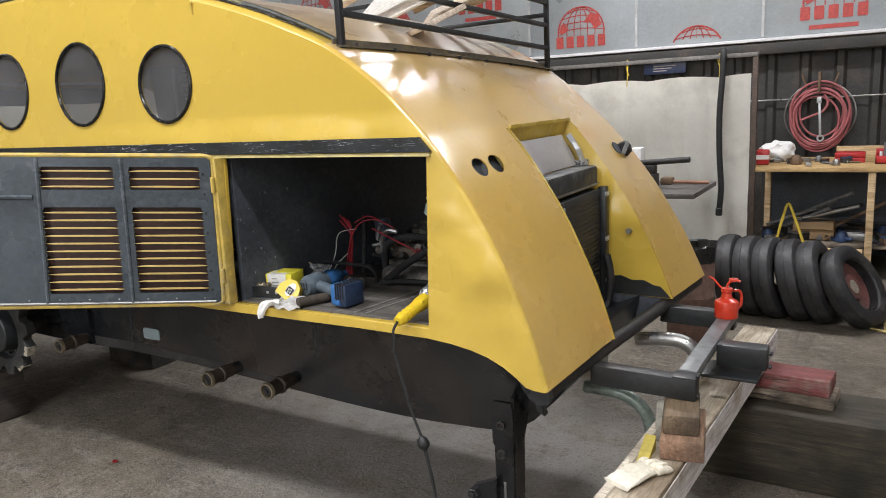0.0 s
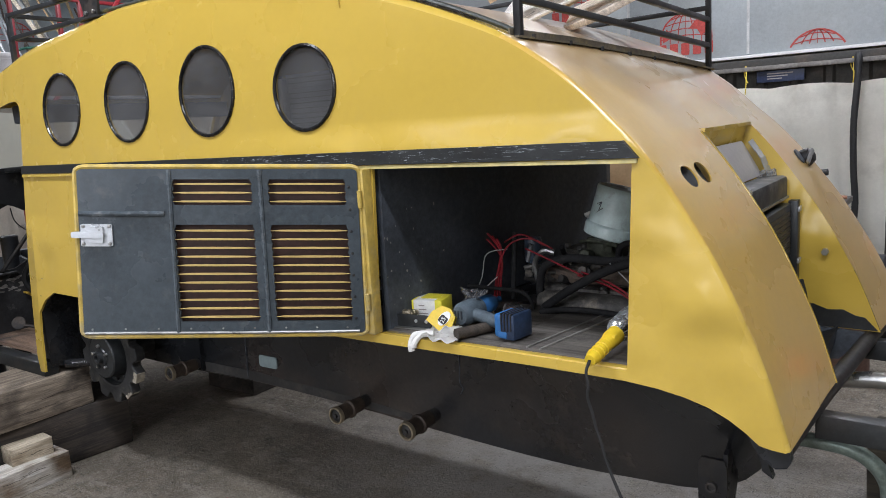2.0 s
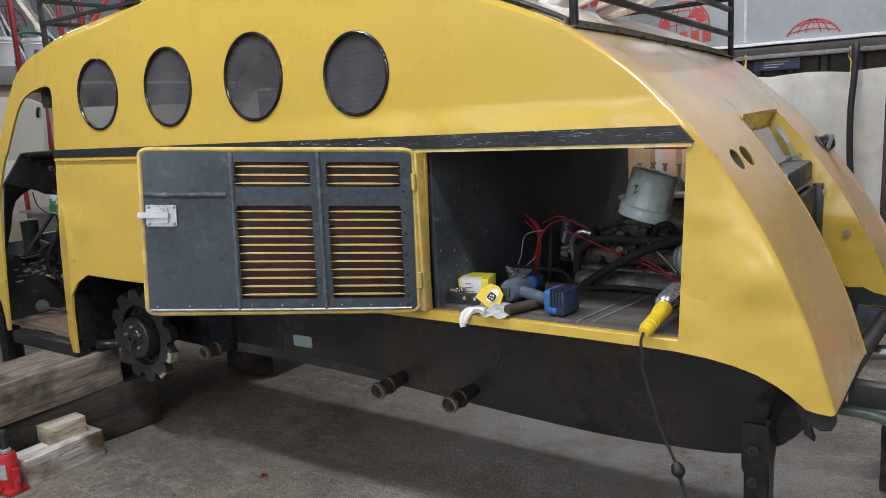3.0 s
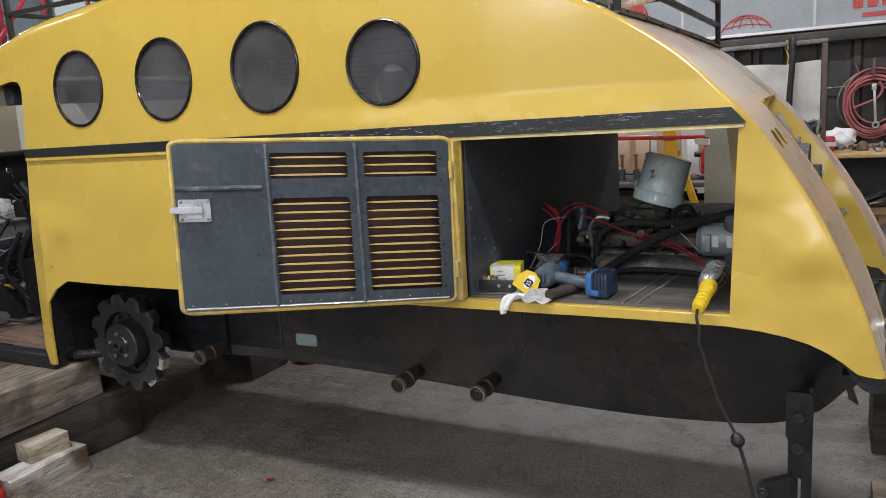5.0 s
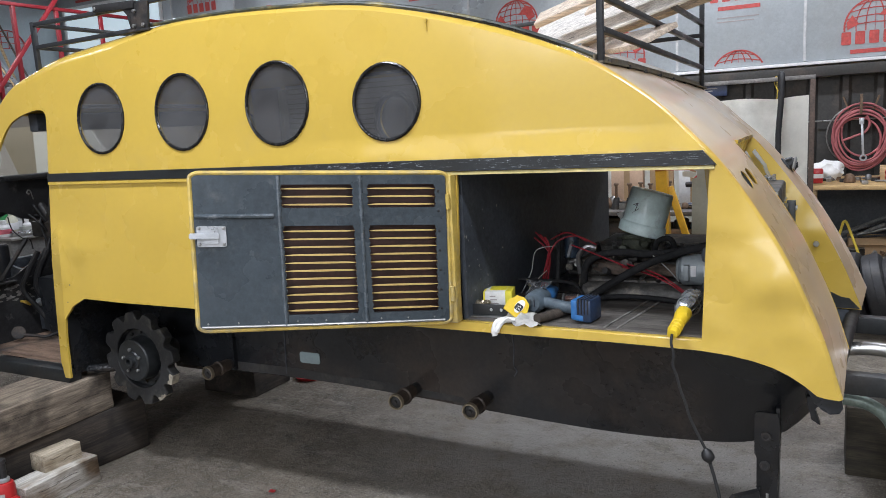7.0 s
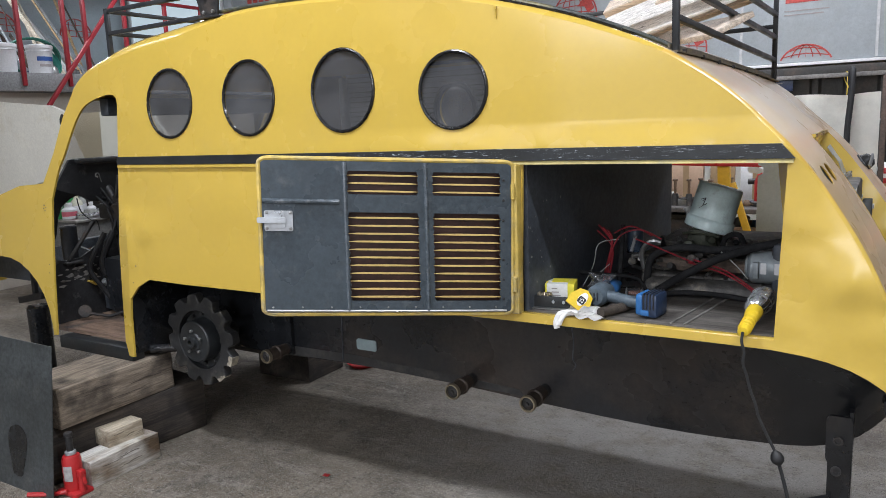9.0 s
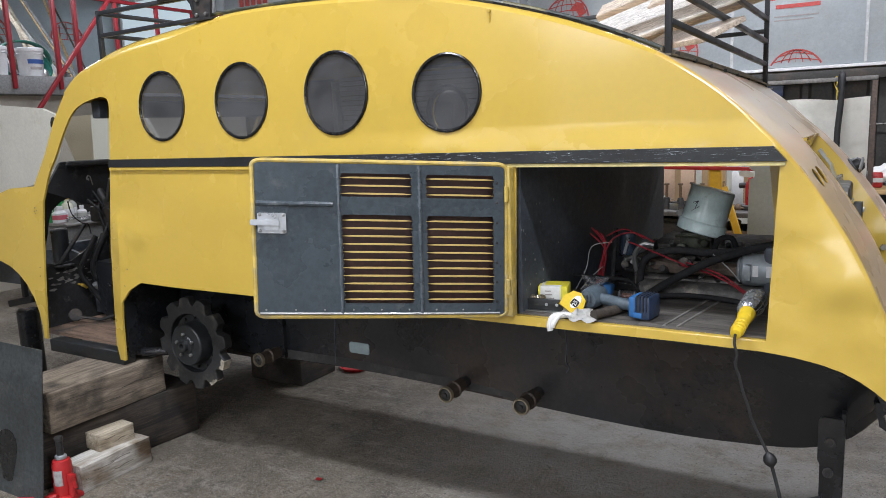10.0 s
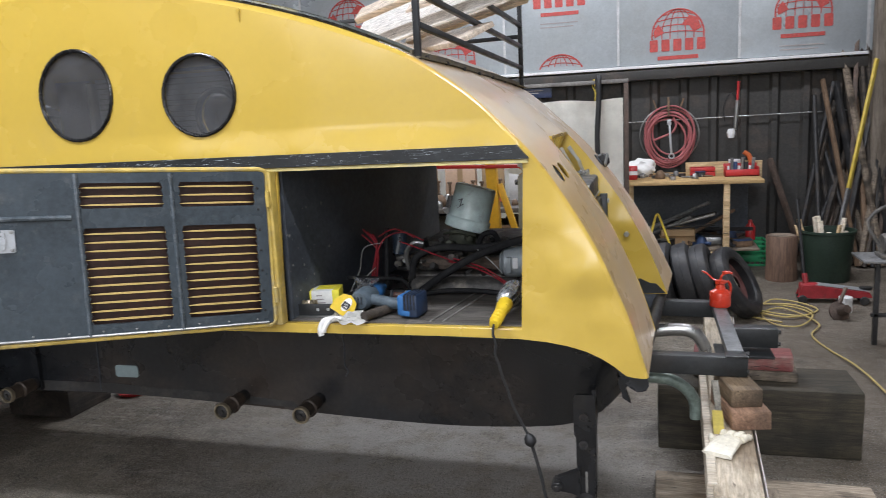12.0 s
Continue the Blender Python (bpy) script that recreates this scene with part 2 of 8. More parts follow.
STEEL = paint("dull_steel", (0.36, 0.36, 0.35), rough=0.38, metal=0.9, vary=0.15, scale=10, dirt=(0.16, 0.12, 0.09), dirt_amount=0.12)
ZINC = paint("zinc_plate", (0.48, 0.50, 0.52), rough=0.36, metal=0.6, vary=0.1, scale=20)
IRON = paint("grimy_iron", (0.035, 0.034, 0.034), rough=0.55, metal=0.4, vary=0.3, scale=12, bump=0.25, dirt=(0.09, 0.06, 0.04), dirt_amount=0.2, dirt_scale=6)
GASKET = paint("black_gasket", (0.010, 0.010, 0.011), rough=0.25, vary=0.1, scale=30, rough_vary=0.1)
RUBBER = paint("rubber", (0.013, 0.013, 0.014), rough=0.55, vary=0.2, scale=20, bump=0.15, dirt=(0.05, 0.047, 0.043), dirt_amount=0.12, dirt_scale=9)
GLASS = window_glass("dusty_tinted_pane", (0.82, 0.82, 0.82), 0.115)
TIMBER = wood("old_timber", (0.27, 0.215, 0.16), (0.10, 0.075, 0.055), stain=(0.05, 0.04, 0.03), stain_amount=0.25)
DARK_TIMBER = wood("oily_timber", (0.085, 0.066, 0.05), (0.03, 0.024, 0.02), stain=(0.02, 0.018, 0.016), stain_amount=0.3)
PINE = wood("pine", (0.62, 0.45, 0.26), (0.42, 0.27, 0.13))
PALE_PINE = wood("pale_pine", (0.74, 0.66, 0.54), (0.54, 0.44, 0.32))


# ---- building blocks ----

def thing(name, label, category, at=(0, 0, 0), turn=0.0, group="", kind=""):
    ob = new(name)
    ob.matrix_world = pose(*at, 0, 0, turn)
    ob.empty_display_size = 0.1
    return tagged(ob, label, category, group, kind)


def part(name, bm, material, parent=None, label="", smooth=True):
    me = bpy.data.meshes.new(name)
    bm.normal_update()
    bm.to_mesh(me)
    bm.free()
    if smooth:
        me.polygons.foreach_set("use_smooth", [True] * len(me.polygons))
        me.set_sharp_from_angle(angle=radians(38))
    me.materials.append(material)
    ob = new(name, me)
    if parent:
        ob.parent = parent
    if label:
        ob["label"] = label
    return ob


def merge(*bms):
    out = bmesh.new()
    for b in bms:
        me = bpy.data.meshes.new("tmp")
        b.to_mesh(me)
        b.free()
        out.from_mesh(me)
        bpy.data.meshes.remove(me)
    return out


def moved(bm, m):
    bmesh.ops.transform(bm, matrix=m, verts=bm.verts)
    return bm


def box(x0, x1, y0, y1, z0, z1, bevel=0.0, seg=2):
    bm = bmesh.new()
    bmesh.ops.create_cube(bm, size=1)
    bmesh.ops.scale(bm, vec=(x1 - x0, y1 - y0, z1 - z0), verts=bm.verts)
    bmesh.ops.translate(bm, vec=((x0 + x1) / 2, (y0 + y1) / 2, (z0 + z1) / 2), verts=bm.verts)
    if bevel:
        bmesh.ops.bevel(bm, geom=bm.edges[:], offset=bevel, segments=seg, affect="EDGES", profile=0.5)
    return bm


def bar(p0, p1, w, h, bevel=0.0, up=(0, 0, 1)):
    """A box of section w by h from p0 to p1."""
    p0, p1 = Vector(p0), Vector(p1)
    d = p1 - p0
    x = d.normalized()
    s = Vector(up).cross(x)
    if s.length < 1e-3:
        s = Vector((0, 1, 0)).cross(x)
    s.normalize()
    u = x.cross(s)
    m = Matrix((x, s, u)).transposed().to_4x4()
    m.translation = (p0 + p1) / 2
    L = d.length
    return moved(box(-L / 2, L / 2, -w / 2, w / 2, -h / 2, h / 2, bevel), m)


def lathe(profile, m=None, seg=24, cap=True):
    """Turns (radius, height) pairs round z."""
    bm = bmesh.new()
    rings = []
    for r, z in profile:
        rings.append([bm.verts.new((r * math.cos(2 * math.pi * k / seg), r * math.sin(2 * math.pi * k / seg), z)) for k in range(seg)])
    for a, b in zip(rings, rings[1:]):
        for k in range(seg):
            bm.faces.new((a[k], a[(k + 1) % seg], b[(k + 1) % seg], b[k]))
    if cap:
        bm.faces.new(rings[0][::-1])
        bm.faces.new(rings[-1])
    return moved(bm, m) if m else bm


def along(p0, p1):
    """The matrix that takes z, from 0 to the length, to the way from p0 to p1."""
    d = Vector(p1) - Vector(p0)
    return Matrix.Translation(p0) @ d.to_track_quat("Z", "Y").to_matrix().to_4x4()


def rod(p0, p1, r, seg=12, r1=None):
    L = (Vector(p1) - Vector(p0)).length
    r1 = r if r1 is None else r1
    e = min(r, r1) * 0.15
    return lathe([(r - e, 0), (r, e), (r1, L - e), (r1 - e, L)], along(p0, p1), seg)


def smooth_line(pts, n=6, closed=False):
    """Catmull-Rom through the points."""
    P = [Vector(p) for p in pts]
    out = []
    last = len(P) if closed else len(P) - 1
    for i in range(last):
        if closed:
            a, b, c, d = P[i - 1], P[i], P[(i + 1) % len(P)], P[(i + 2) % len(P)]
        else:
            a, b, c, d = P[max(i - 1, 0)], P[i], P[i + 1], P[min(i + 2, len(P) - 1)]
        for k in range(n):
            t = k / n
            out.append(0.5 * (2 * b + (c - a) * t + (2 * a - 5 * b + 4 * c - d) * t * t + (3 * b - a - 3 * c + d) * t ** 3))
    if not closed:
        out.append(P[-1])
    return out


def tube(pts, r, n=6, seg=8, closed=False, smooth=True):
    """A round tube swept along a line."""
    L = smooth_line(pts, n, closed) if smooth else [Vector(p) for p in pts]
    bm = bmesh.new()
    rings = []
    side = None
    for i, p in enumerate(L):
        if closed:
            d = (L[(i + 1) % len(L)] - L[i - 1]).normalized()
        else:
            d = (L[min(i + 1, len(L) - 1)] - L[max(i - 1, 0)]).normalized()
        if side is None:
            side = d.orthogonal().normalized()
        side = (side - d * side.dot(d)).normalized()
        up = d.cross(side)
        rings.append([bm.verts.new(p + r * (math.cos(2 * math.pi * k / seg) * side + math.sin(2 * math.pi * k / seg) * up)) for k in range(seg)])
    pairs = list(zip(rings, rings[1:])) + ([(rings[-1], rings[0])] if closed else [])
    for a, b in pairs:
        for k in range(seg):
            bm.faces.new((a[k], a[(k + 1) % seg], b[(k + 1) % seg], b[k]))
    if not closed:
        bm.faces.new(rings[0][::-1])
        bm.faces.new(rings[-1])
    bmesh.ops.recalc_face_normals(bm, faces=bm.faces)
    return bm


def sheet(loops, thick, place):
    """A flat plate with holes: loops of (u, v), the first the outline, given depth; place(u, v, w) gives the point."""
    bm = bmesh.new()
    edges = []
    for loop in loops:
        vs = [bm.verts.new((u, v, 0)) for u, v in loop]
        edges += [bm.edges.new((vs[k - 1], vs[k])) for k in range(len(vs))]
    res = bmesh.ops.triangle_fill(bm, use_beauty=True, use_dissolve=False, edges=edges, normal=(0, 0, 1))
    faces = [g for g in res["geom"] if isinstance(g, bmesh.types.BMFace)]
    ext = bmesh.ops.extrude_face_region(bm, geom=faces)
    for g in ext["geom"]:
        if isinstance(g, bmesh.types.BMVert):
            g.co.z = thick
    for v in bm.verts:
        v.co = place(*v.co)
    bmesh.ops.recalc_face_normals(bm, faces=bm.faces)
    return bm


def ellipse(cx, cy, rx, ry, n=40, start=0.0):
    return [(cx + rx * math.cos(start + 2 * math.pi * k / n), cy + ry * math.sin(start + 2 * math.pi * k / n)) for k in range(n)]


def rounded(x0, x1, y0, y1, r, n=5):
    out = []
    for cx, cy, a in ((x1 - r, y1 - r, 0), (x0 + r, y1 - r, 90), (x0 + r, y0 + r, 180), (x1 - r, y0 + r, 270)):
        for k in range(n + 1):
            b = radians(a + 90 * k / n)
            out.append((cx + r * math.cos(b), cy + r * math.sin(b)))
    return out



# ---- the hall ----


def concrete():
    """Old floor: broad stains, worn pale patches, oil spots, sandy grain, browner towards +x; lit pool painted in."""
    m, nt, bs = nodes_of("stained_concrete")
    N, L = nt.nodes, nt.links
    tc = N.new("ShaderNodeTexCoord")

    def tex(scale, detail=8, rough=0.6):
        n = N.new("ShaderNodeTexNoise"); n.inputs["Scale"].default_value = scale; n.inputs["Detail"].default_value = detail; n.inputs["Roughness"].default_value = rough
        L.new(tc.outputs["Object"], n.inputs["Vector"])
        return n.outputs["Fac"]

    def ramp(fac, a, b, lo=0.0, hi=1.0):
        r = N.new("ShaderNodeMapRange"); r.inputs[1].default_value = a; r.inputs[2].default_value = b; r.inputs[3].default_value = lo; r.inputs[4].default_value = hi
        L.new(fac, r.inputs[0])
        return r.outputs[0]

    def mix(fac, a, b):
        x = N.new("ShaderNodeMix"); x.data_type = "RGBA"
        L.new(fac, x.inputs[0])
        if isinstance(a, tuple):
            x.inputs[6].default_value = (*a, 1)
        else:
            L.new(a, x.inputs[6])
        x.inputs[7].default_value = (*b, 1)
        return x.outputs[2]

    def times(p, q):
        x = N.new("ShaderNodeMath"); x.operation = "MULTIPLY"
        L.new(p, x.inputs[0]); L.new(q, x.inputs[1])
        return x.outputs[0]

    def scuffs(turn, scale):
        mp = N.new("ShaderNodeMapping"); mp.inputs["Rotation"].default_value = (0, 0, turn); mp.inputs["Scale"].default_value = scale
        L.new(tc.outputs["Object"], mp.inputs[0])
        n = N.new("ShaderNodeTexNoise"); n.inputs["Scale"].default_value = 1.0; n.inputs["Detail"].default_value = 9; n.inputs["Roughness"].default_value = 0.72; n.inputs["Distortion"].default_value = 0.8
        L.new(mp.outputs[0], n.inputs["Vector"])
        return n.outputs["Fac"]

    bare = ramp(tex(0.9, 7, 0.65), 0.42, 0.58, 0.65, 1.0)
    c = mix(ramp(tex(1.3, 8, 0.65), 0.35, 0.65), (0.104, 0.086, 0.064), (0.236, 0.201, 0.154))
    c = mix(ramp(tex(0.7, 5, 0.6), 0.46, 0.62, 0, 0.5), c, (0.145, 0.110, 0.080))
    c = mix(ramp(tex(2.3, 10, 0.75), 0.53, 0.64, 0, 0.7), c, (0.058, 0.051, 0.044))
    c = mix(times(ramp(tex(5.0, 10, 0.78), 0.50, 0.60, 0, 0.8), bare), c, (0.275, 0.243, 0.196))
    c = mix(ramp(tex(11.0, 9, 0.8), 0.56, 0.64, 0, 0.65), c, (0.056, 0.049, 0.042))
    c = mix(times(ramp(scuffs(0.5, (3, 15, 9)), 0.55, 0.62, 0, 0.7), bare), c, (0.325, 0.293, 0.25))
    c = mix(times(ramp(scuffs(-0.9, (14, 4, 9)), 0.56, 0.63, 0, 0.65), bare), c, (0.060, 0.052, 0.045))
    c = mix(times(ramp(tex(30, 6, 0.8), 0.54, 0.62, 0, 0.75), bare), c, (0.34, 0.312, 0.275))
    c = mix(times(ramp(tex(24, 6, 0.8), 0.55, 0.62, 0, 0.8), bare), c, (0.045, 0.038, 0.031))
    c = mix(times(ramp(tex(85, 3, 0.7), 0.57, 0.62, 0, 0.6), bare), c, (0.42, 0.385, 0.335))
    c = mix(times(ramp(tex(60, 5, 0.8), 0.565, 0.61, 0, 0.85), ramp(tex(1.9, 6, 0.7), 0.42, 0.56)), c, (0.036, 0.030, 0.024))
    # Pale patch under the bus: worn concrete plus the light there, painted in.
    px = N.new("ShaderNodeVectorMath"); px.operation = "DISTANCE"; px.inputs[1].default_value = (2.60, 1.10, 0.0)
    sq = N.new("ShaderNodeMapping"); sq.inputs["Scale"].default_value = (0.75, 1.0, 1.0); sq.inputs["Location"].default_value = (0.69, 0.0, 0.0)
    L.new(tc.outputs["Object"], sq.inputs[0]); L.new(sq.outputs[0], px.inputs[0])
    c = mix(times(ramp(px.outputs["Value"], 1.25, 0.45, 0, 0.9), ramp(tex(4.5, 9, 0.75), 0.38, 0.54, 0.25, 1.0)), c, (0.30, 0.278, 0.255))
    c = mix(ramp(tex(42, 7, 0.85), 0.585, 0.63, 0, 0.85), c, (0.040, 0.034, 0.028))
    c = mix(ramp(tex(15, 9, 0.85), 0.60, 0.66, 0, 0.6), c, (0.30, 0.275, 0.24))
    sep = N.new("ShaderNodeSeparateXYZ"); L.new(tc.outputs["Object"], sep.inputs[0])
    c = mix(times(ramp(sep.outputs[0], 3.7, 4.7, 0, 0.75), ramp(tex(1.7, 8, 0.7), 0.3, 0.6, 0.35, 1.0)), c, (0.098, 0.078, 0.058))
    c = mix(times(ramp(tex(130, 2, 0.6), 0.60, 0.66, 0, 0.8), bare), c, (0.46, 0.43, 0.385))
    c = mix(ramp(tex(105, 2, 0.6), 0.61, 0.67, 0, 0.8), c, (0.022, 0.019, 0.016))
    L.new(c, bs.inputs["Base Color"])
    L.new(ramp(tex(3.0), 0.35, 0.65, 0.45, 0.75), bs.inputs["Roughness"])
    bs.inputs["Specular IOR Level"].default_value = 0.35
    bp = N.new("ShaderNodeBump"); bp.inputs["Strength"].default_value = 0.9; bp.inputs["Distance"].default_value = 0.006
    worn = N.new("ShaderNodeBump"); worn.inputs["Strength"].default_value = 0.8; worn.inputs["Distance"].default_value = 0.014
    L.new(tex(28, 5, 0.7), worn.inputs["Height"]); L.new(worn.outputs[0], bp.inputs["Normal"])
    L.new(tex(75, 6, 0.75), bp.inputs["Height"]); L.new(bp.outputs[0], bs.inputs["Normal"])
    return m


CONCRETE = concrete()
BOARD = paint("foil_faced_board", (0.385, 0.415, 0.435), rough=0.40, metal=0.35, vary=0.08, scale=1.5, bump=0.08, bump_scale=14, dirt=(0.34, 0.34, 0.34), dirt_amount=0.16, dirt_scale=2.4, wave=0.4, rough_vary=0.14)
SIDING = paint("dark_ribbed_steel", (0.036, 0.034, 0.031), rough=0.6, metal=0.1, vary=0.2, scale=2, dirt=(0.09, 0.065, 0.05), dirt_amount=0.25)
PLASTER = paint("grimy_wall", (0.42, 0.40, 0.37), rough=0.8, vary=0.1, scale=1, dirt=(0.22, 0.2, 0.18), dirt_amount=0.15)
CEIL = paint("pale_ceiling", (0.5, 0.5, 0.5), rough=0.8, vary=0.08, scale=1)
WHITE_TRIM = paint("white_trim", (0.72, 0.72, 0.72), rough=0.4, vary=0.08, scale=5, dirt=(0.4, 0.38, 0.35), dirt_amount=0.1)

X0, X1, Y0, Y1, ZC = -8.2, 6.3, -14.0, 6.45, 4.6
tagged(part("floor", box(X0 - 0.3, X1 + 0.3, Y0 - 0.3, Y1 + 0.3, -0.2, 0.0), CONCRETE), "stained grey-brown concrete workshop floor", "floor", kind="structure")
tagged(part("ceiling", box(X0 - 0.3, X1 + 0.3, Y0 - 0.3, Y1 + 0.3, ZC, ZC + 0.2), CEIL), "pale workshop ceiling", "ceiling", kind="structure")
tagged(part("wall_north", box(X0 - 0.2, X1 + 0.2, Y1 + 0.02, Y1 + 0.25, 0, ZC), PLASTER), "workshop wall behind the insulation boards", "wall", kind="structure")
tagged(part("wall_south", box(X0 - 0.2, X1 + 0.2, Y0 - 0.2, Y0, 0, ZC), PLASTER), "plain workshop wall", "wall", kind="structure")
tagged(part("wall_west", box(X0 - 0.2, X0, Y0, Y1 + 0.02, 0, ZC), PLASTER), "pale workshop end wall", "wall", kind="structure")
tagged(part("wall_east", box(X1, X1 + 0.2, Y0, Y1 + 0.02, 0, ZC), PLASTER), "dark workshop end wall", "wall", kind="structure")

# ---- lights of the hall: tubes under the ceiling ----
TUBE = bpy.data.materials.new("lit_tube")
TUBE.use_nodes = True
TUBE.node_tree.nodes["Principled BSDF"].inputs["Emission Color"].default_value = (1.0, 0.95, 0.88, 1)
TUBE.node_tree.nodes["Principled BSDF"].inputs["Emission Strength"].default_value = 3.0
# Rows from y -4.8 south and the x -6.4 lamp: unseen, added to brighten.
for lx, ly, watts in ((-3.6, -1.4, 24), (1.0, -1.4, 134), (4.4, -1.6, 106), (-1.0, -4.8, 38), (3.4, -4.8, 106), (-1.2, -8.4, 125), (3.4, -8.4, 222), (-1.6, -12.4, 260), (3.4, -12.4, 440), (-3.6, 3.6, 68), (-6.4, 2.4, 60), (2.1, 4.0, 138), (4.8, 3.95, 76)):
    fx = thing("ceiling_light", "long white fluorescent ceiling light, lit, assumed out of view", "ceiling light", (lx, ly, ZC), group="ceiling lights")
    part("housing", box(-0.75, 0.75, -0.12, 0.12, -0.08, 0.0, 0.01), WHITE_TRIM, fx)
    for k in (-0.05, 0.05):
        part("tube", rod((-0.7, k, -0.105), (0.7, k, -0.105), 0.016), TUBE, fx, "lit fluorescent tube")
    lamp("tube_light", pose(lx, ly, ZC - 0.14), 1.4, 0.24, watts)

# ---- insulation boards and ribbed siding on the north wall ----
RED_INK = paint("red_ink", (0.46, 0.060, 0.050), rough=0.5, vary=0.22, scale=40, dirt=(0.40, 0.20, 0.19), dirt_amount=0.12, dirt_scale=30)
GREY_INK = paint("grey_ink", (0.33, 0.30, 0.29), rough=0.6)


def logo(parent, cx, z_top, low=2.15):
    """A red gridded dome over a row of plain blocks, printed on a board; what falls below the board's edge is cut away."""
    y = 6.296
    bms = []
    R, cz = 0.268, z_top - 0.285

    def strip(pts, w):
        for (ax, az), (bx, bz) in zip(pts, pts[1:]):
            if min(az, bz) < low + 0.01:
                continue
            bms.append(bar((cx + ax, y, az), (cx + bx, y, bz), 0.003, w))
    arc = [(R * math.cos(radians(a)), cz + R * math.sin(radians(a))) for a in range(-8, 189, 7)]
    strip(arc, 0.017)
    for k in (-0.62, -0.3, 0.0, 0.3, 0.62):
        strip([(R * k * math.cos(radians(a)), cz + R * math.sin(radians(a))) for a in range(-8, 91, 10)], 0.010)
    for h in (0.02, 0.09, 0.16, 0.22):
        w = math.sqrt(R * R - h * h)
        strip([(-w, cz + h - 0.01), (-w * 0.5, cz + h + 0.012), (0, cz + h + 0.02), (w * 0.5, cz + h + 0.012), (w, cz + h - 0.01)], 0.010)
    for pts in ([(0.03, 0.10), (0.12, 0.20), (0.20, 0.17), (0.24, 0.06), (0.16, 0.02), (0.12, 0.09)], [(-0.24, -0.02), (-0.14, 0.03), (-0.2, 0.12), (-0.25, 0.05)]):
        if cz > low + 0.05:
            bms.append(sheet([[(cx + u, cz + v) for u, v in pts]], 0.003, lambda u, v, w: (u, y - 0.003 + w, v)))
    if cz - 0.2 > low:
        w = 0.105
        for k in range(5):
            u = cx - 0.30 + k * 0.122
            bms.append(sheet([rounded(u + 0.008, u + 0.094, cz - 0.165, cz - 0.04, 0.012, 3)], 0.003, lambda a, b, w: (a, y - 0.002 + w, b)))
    if cz - 0.26 > low:
        bms.append(box(cx - 0.21, cx + 0.21, y - 0.002, y + 0.002, cz - 0.255, cz - 0.215))
    part("printed_emblem", merge(*bms), RED_INK, parent, "faded red printed dome emblem", smooth=False)
    if cz - 0.4 > low:
        part("printed_lines", merge(*[box(cx - 0.22, cx + 0.2 - 0.05 * k, y - 0.002, y + 0.002, cz - 0.34 - 0.04 * k, cz - 0.328 - 0.04 * k) for k in range(2)]), GREY_INK, parent, smooth=False)


seams = [-8.2, -6.83, -5.57, -4.31, -3.05, -1.79, -0.53, 0.73, 1.98, 3.25, 4.50, 5.72, 6.3]
phase = [2.7, 2.3, 3.1, 2.6, 2.3, 2.9, 3.16, 2.66, 2.34, 2.73, 2.87, 2.4]
wall_boards = thing("wall_boards", "grey foil-faced insulation boards with red printing", "wall panel", (0, 0, 0), kind="structure")
for k, (a, b) in enumerate(zip(seams, seams[1:])):
    bd = part("panel", box(a + 0.004, b - 0.004, 6.30, 6.36, 2.15, ZC - 0.005, 0.004), BOARD, wall_boards)
    top = phase[k]
    while top < 4.7:
        logo(bd, (a + b) / 2 if b - a > 1 else a + 0.6, top)
        top += 0.95
SEAM = paint("grey_seam_tape", (0.46, 0.46, 0.46), rough=0.4, metal=0.3, vary=0.15, scale=12)
for s in seams[1:-1]:
    part("seam_tape", box(s - 0.014, s + 0.014, 6.295, 6.3, 2.16, ZC - 0.01), SEAM, wall_boards, "silver seam tape")
trim = thing("trim", "white metal ledge strip under the insulation boards", "trim", (0, 0, 0), kind="structure")
part("ledge", box(X0, 5.72, 6.24, 6.36, 2.112, 2.145, 0.006), WHITE_TRIM, trim)
part("shadow_rail", box(X0, 5.72, 6.26, 6.36, 1.99, 2.095, 0.004), SIDING, trim)
rib = []
x = X0
while x < 6.25:
    rib += [(x, 6.44), (x + 0.03, 6.405), (x + 0.085, 6.405), (x + 0.115, 6.44)]
    x += 0.31
tagged(part("wall_siding", sheet([rib + [(6.28, 6.44), (6.28, 6.45), (X0, 6.45)]], 1.985, lambda x, y, w: (x, y, w)), SIDING, smooth=False), "dark ribbed sheet-steel siding", "wall", kind="structure")
tagged(part("siding_rod", rod((2.0, 6.36, 1.52), (5.6, 6.36, 1.56), 0.008), STEEL), "thin galvanised rod along the siding", "trim", kind="structure")

def scratched():
    """Black rail whose paint is scraped to white along one stretch."""
    m = BLACK.copy()
    m.name = "scraped_black_rail"
    nt = m.node_tree
    N, L = nt.nodes, nt.links
    bs = N["Principled BSDF"]
    old = bs.inputs["Base Color"].links[0].from_socket
    tc = N.new("ShaderNodeTexCoord")
    mp = N.new("ShaderNodeMapping"); mp.inputs["Scale"].default_value = (14, 14, 150); mp.inputs["Rotation"].default_value = (0, 0.05, 0)
    L.new(tc.outputs["Object"], mp.inputs[0])
    n = N.new("ShaderNodeTexNoise"); n.inputs["Scale"].default_value = 1.0; n.inputs["Detail"].default_value = 9; n.inputs["Roughness"].default_value = 0.75; n.inputs["Distortion"].default_value = 1.2
    L.new(mp.outputs[0], n.inputs["Vector"])
    sx = N.new("ShaderNodeSeparateXYZ"); L.new(tc.outputs["Object"], sx.inputs[0])
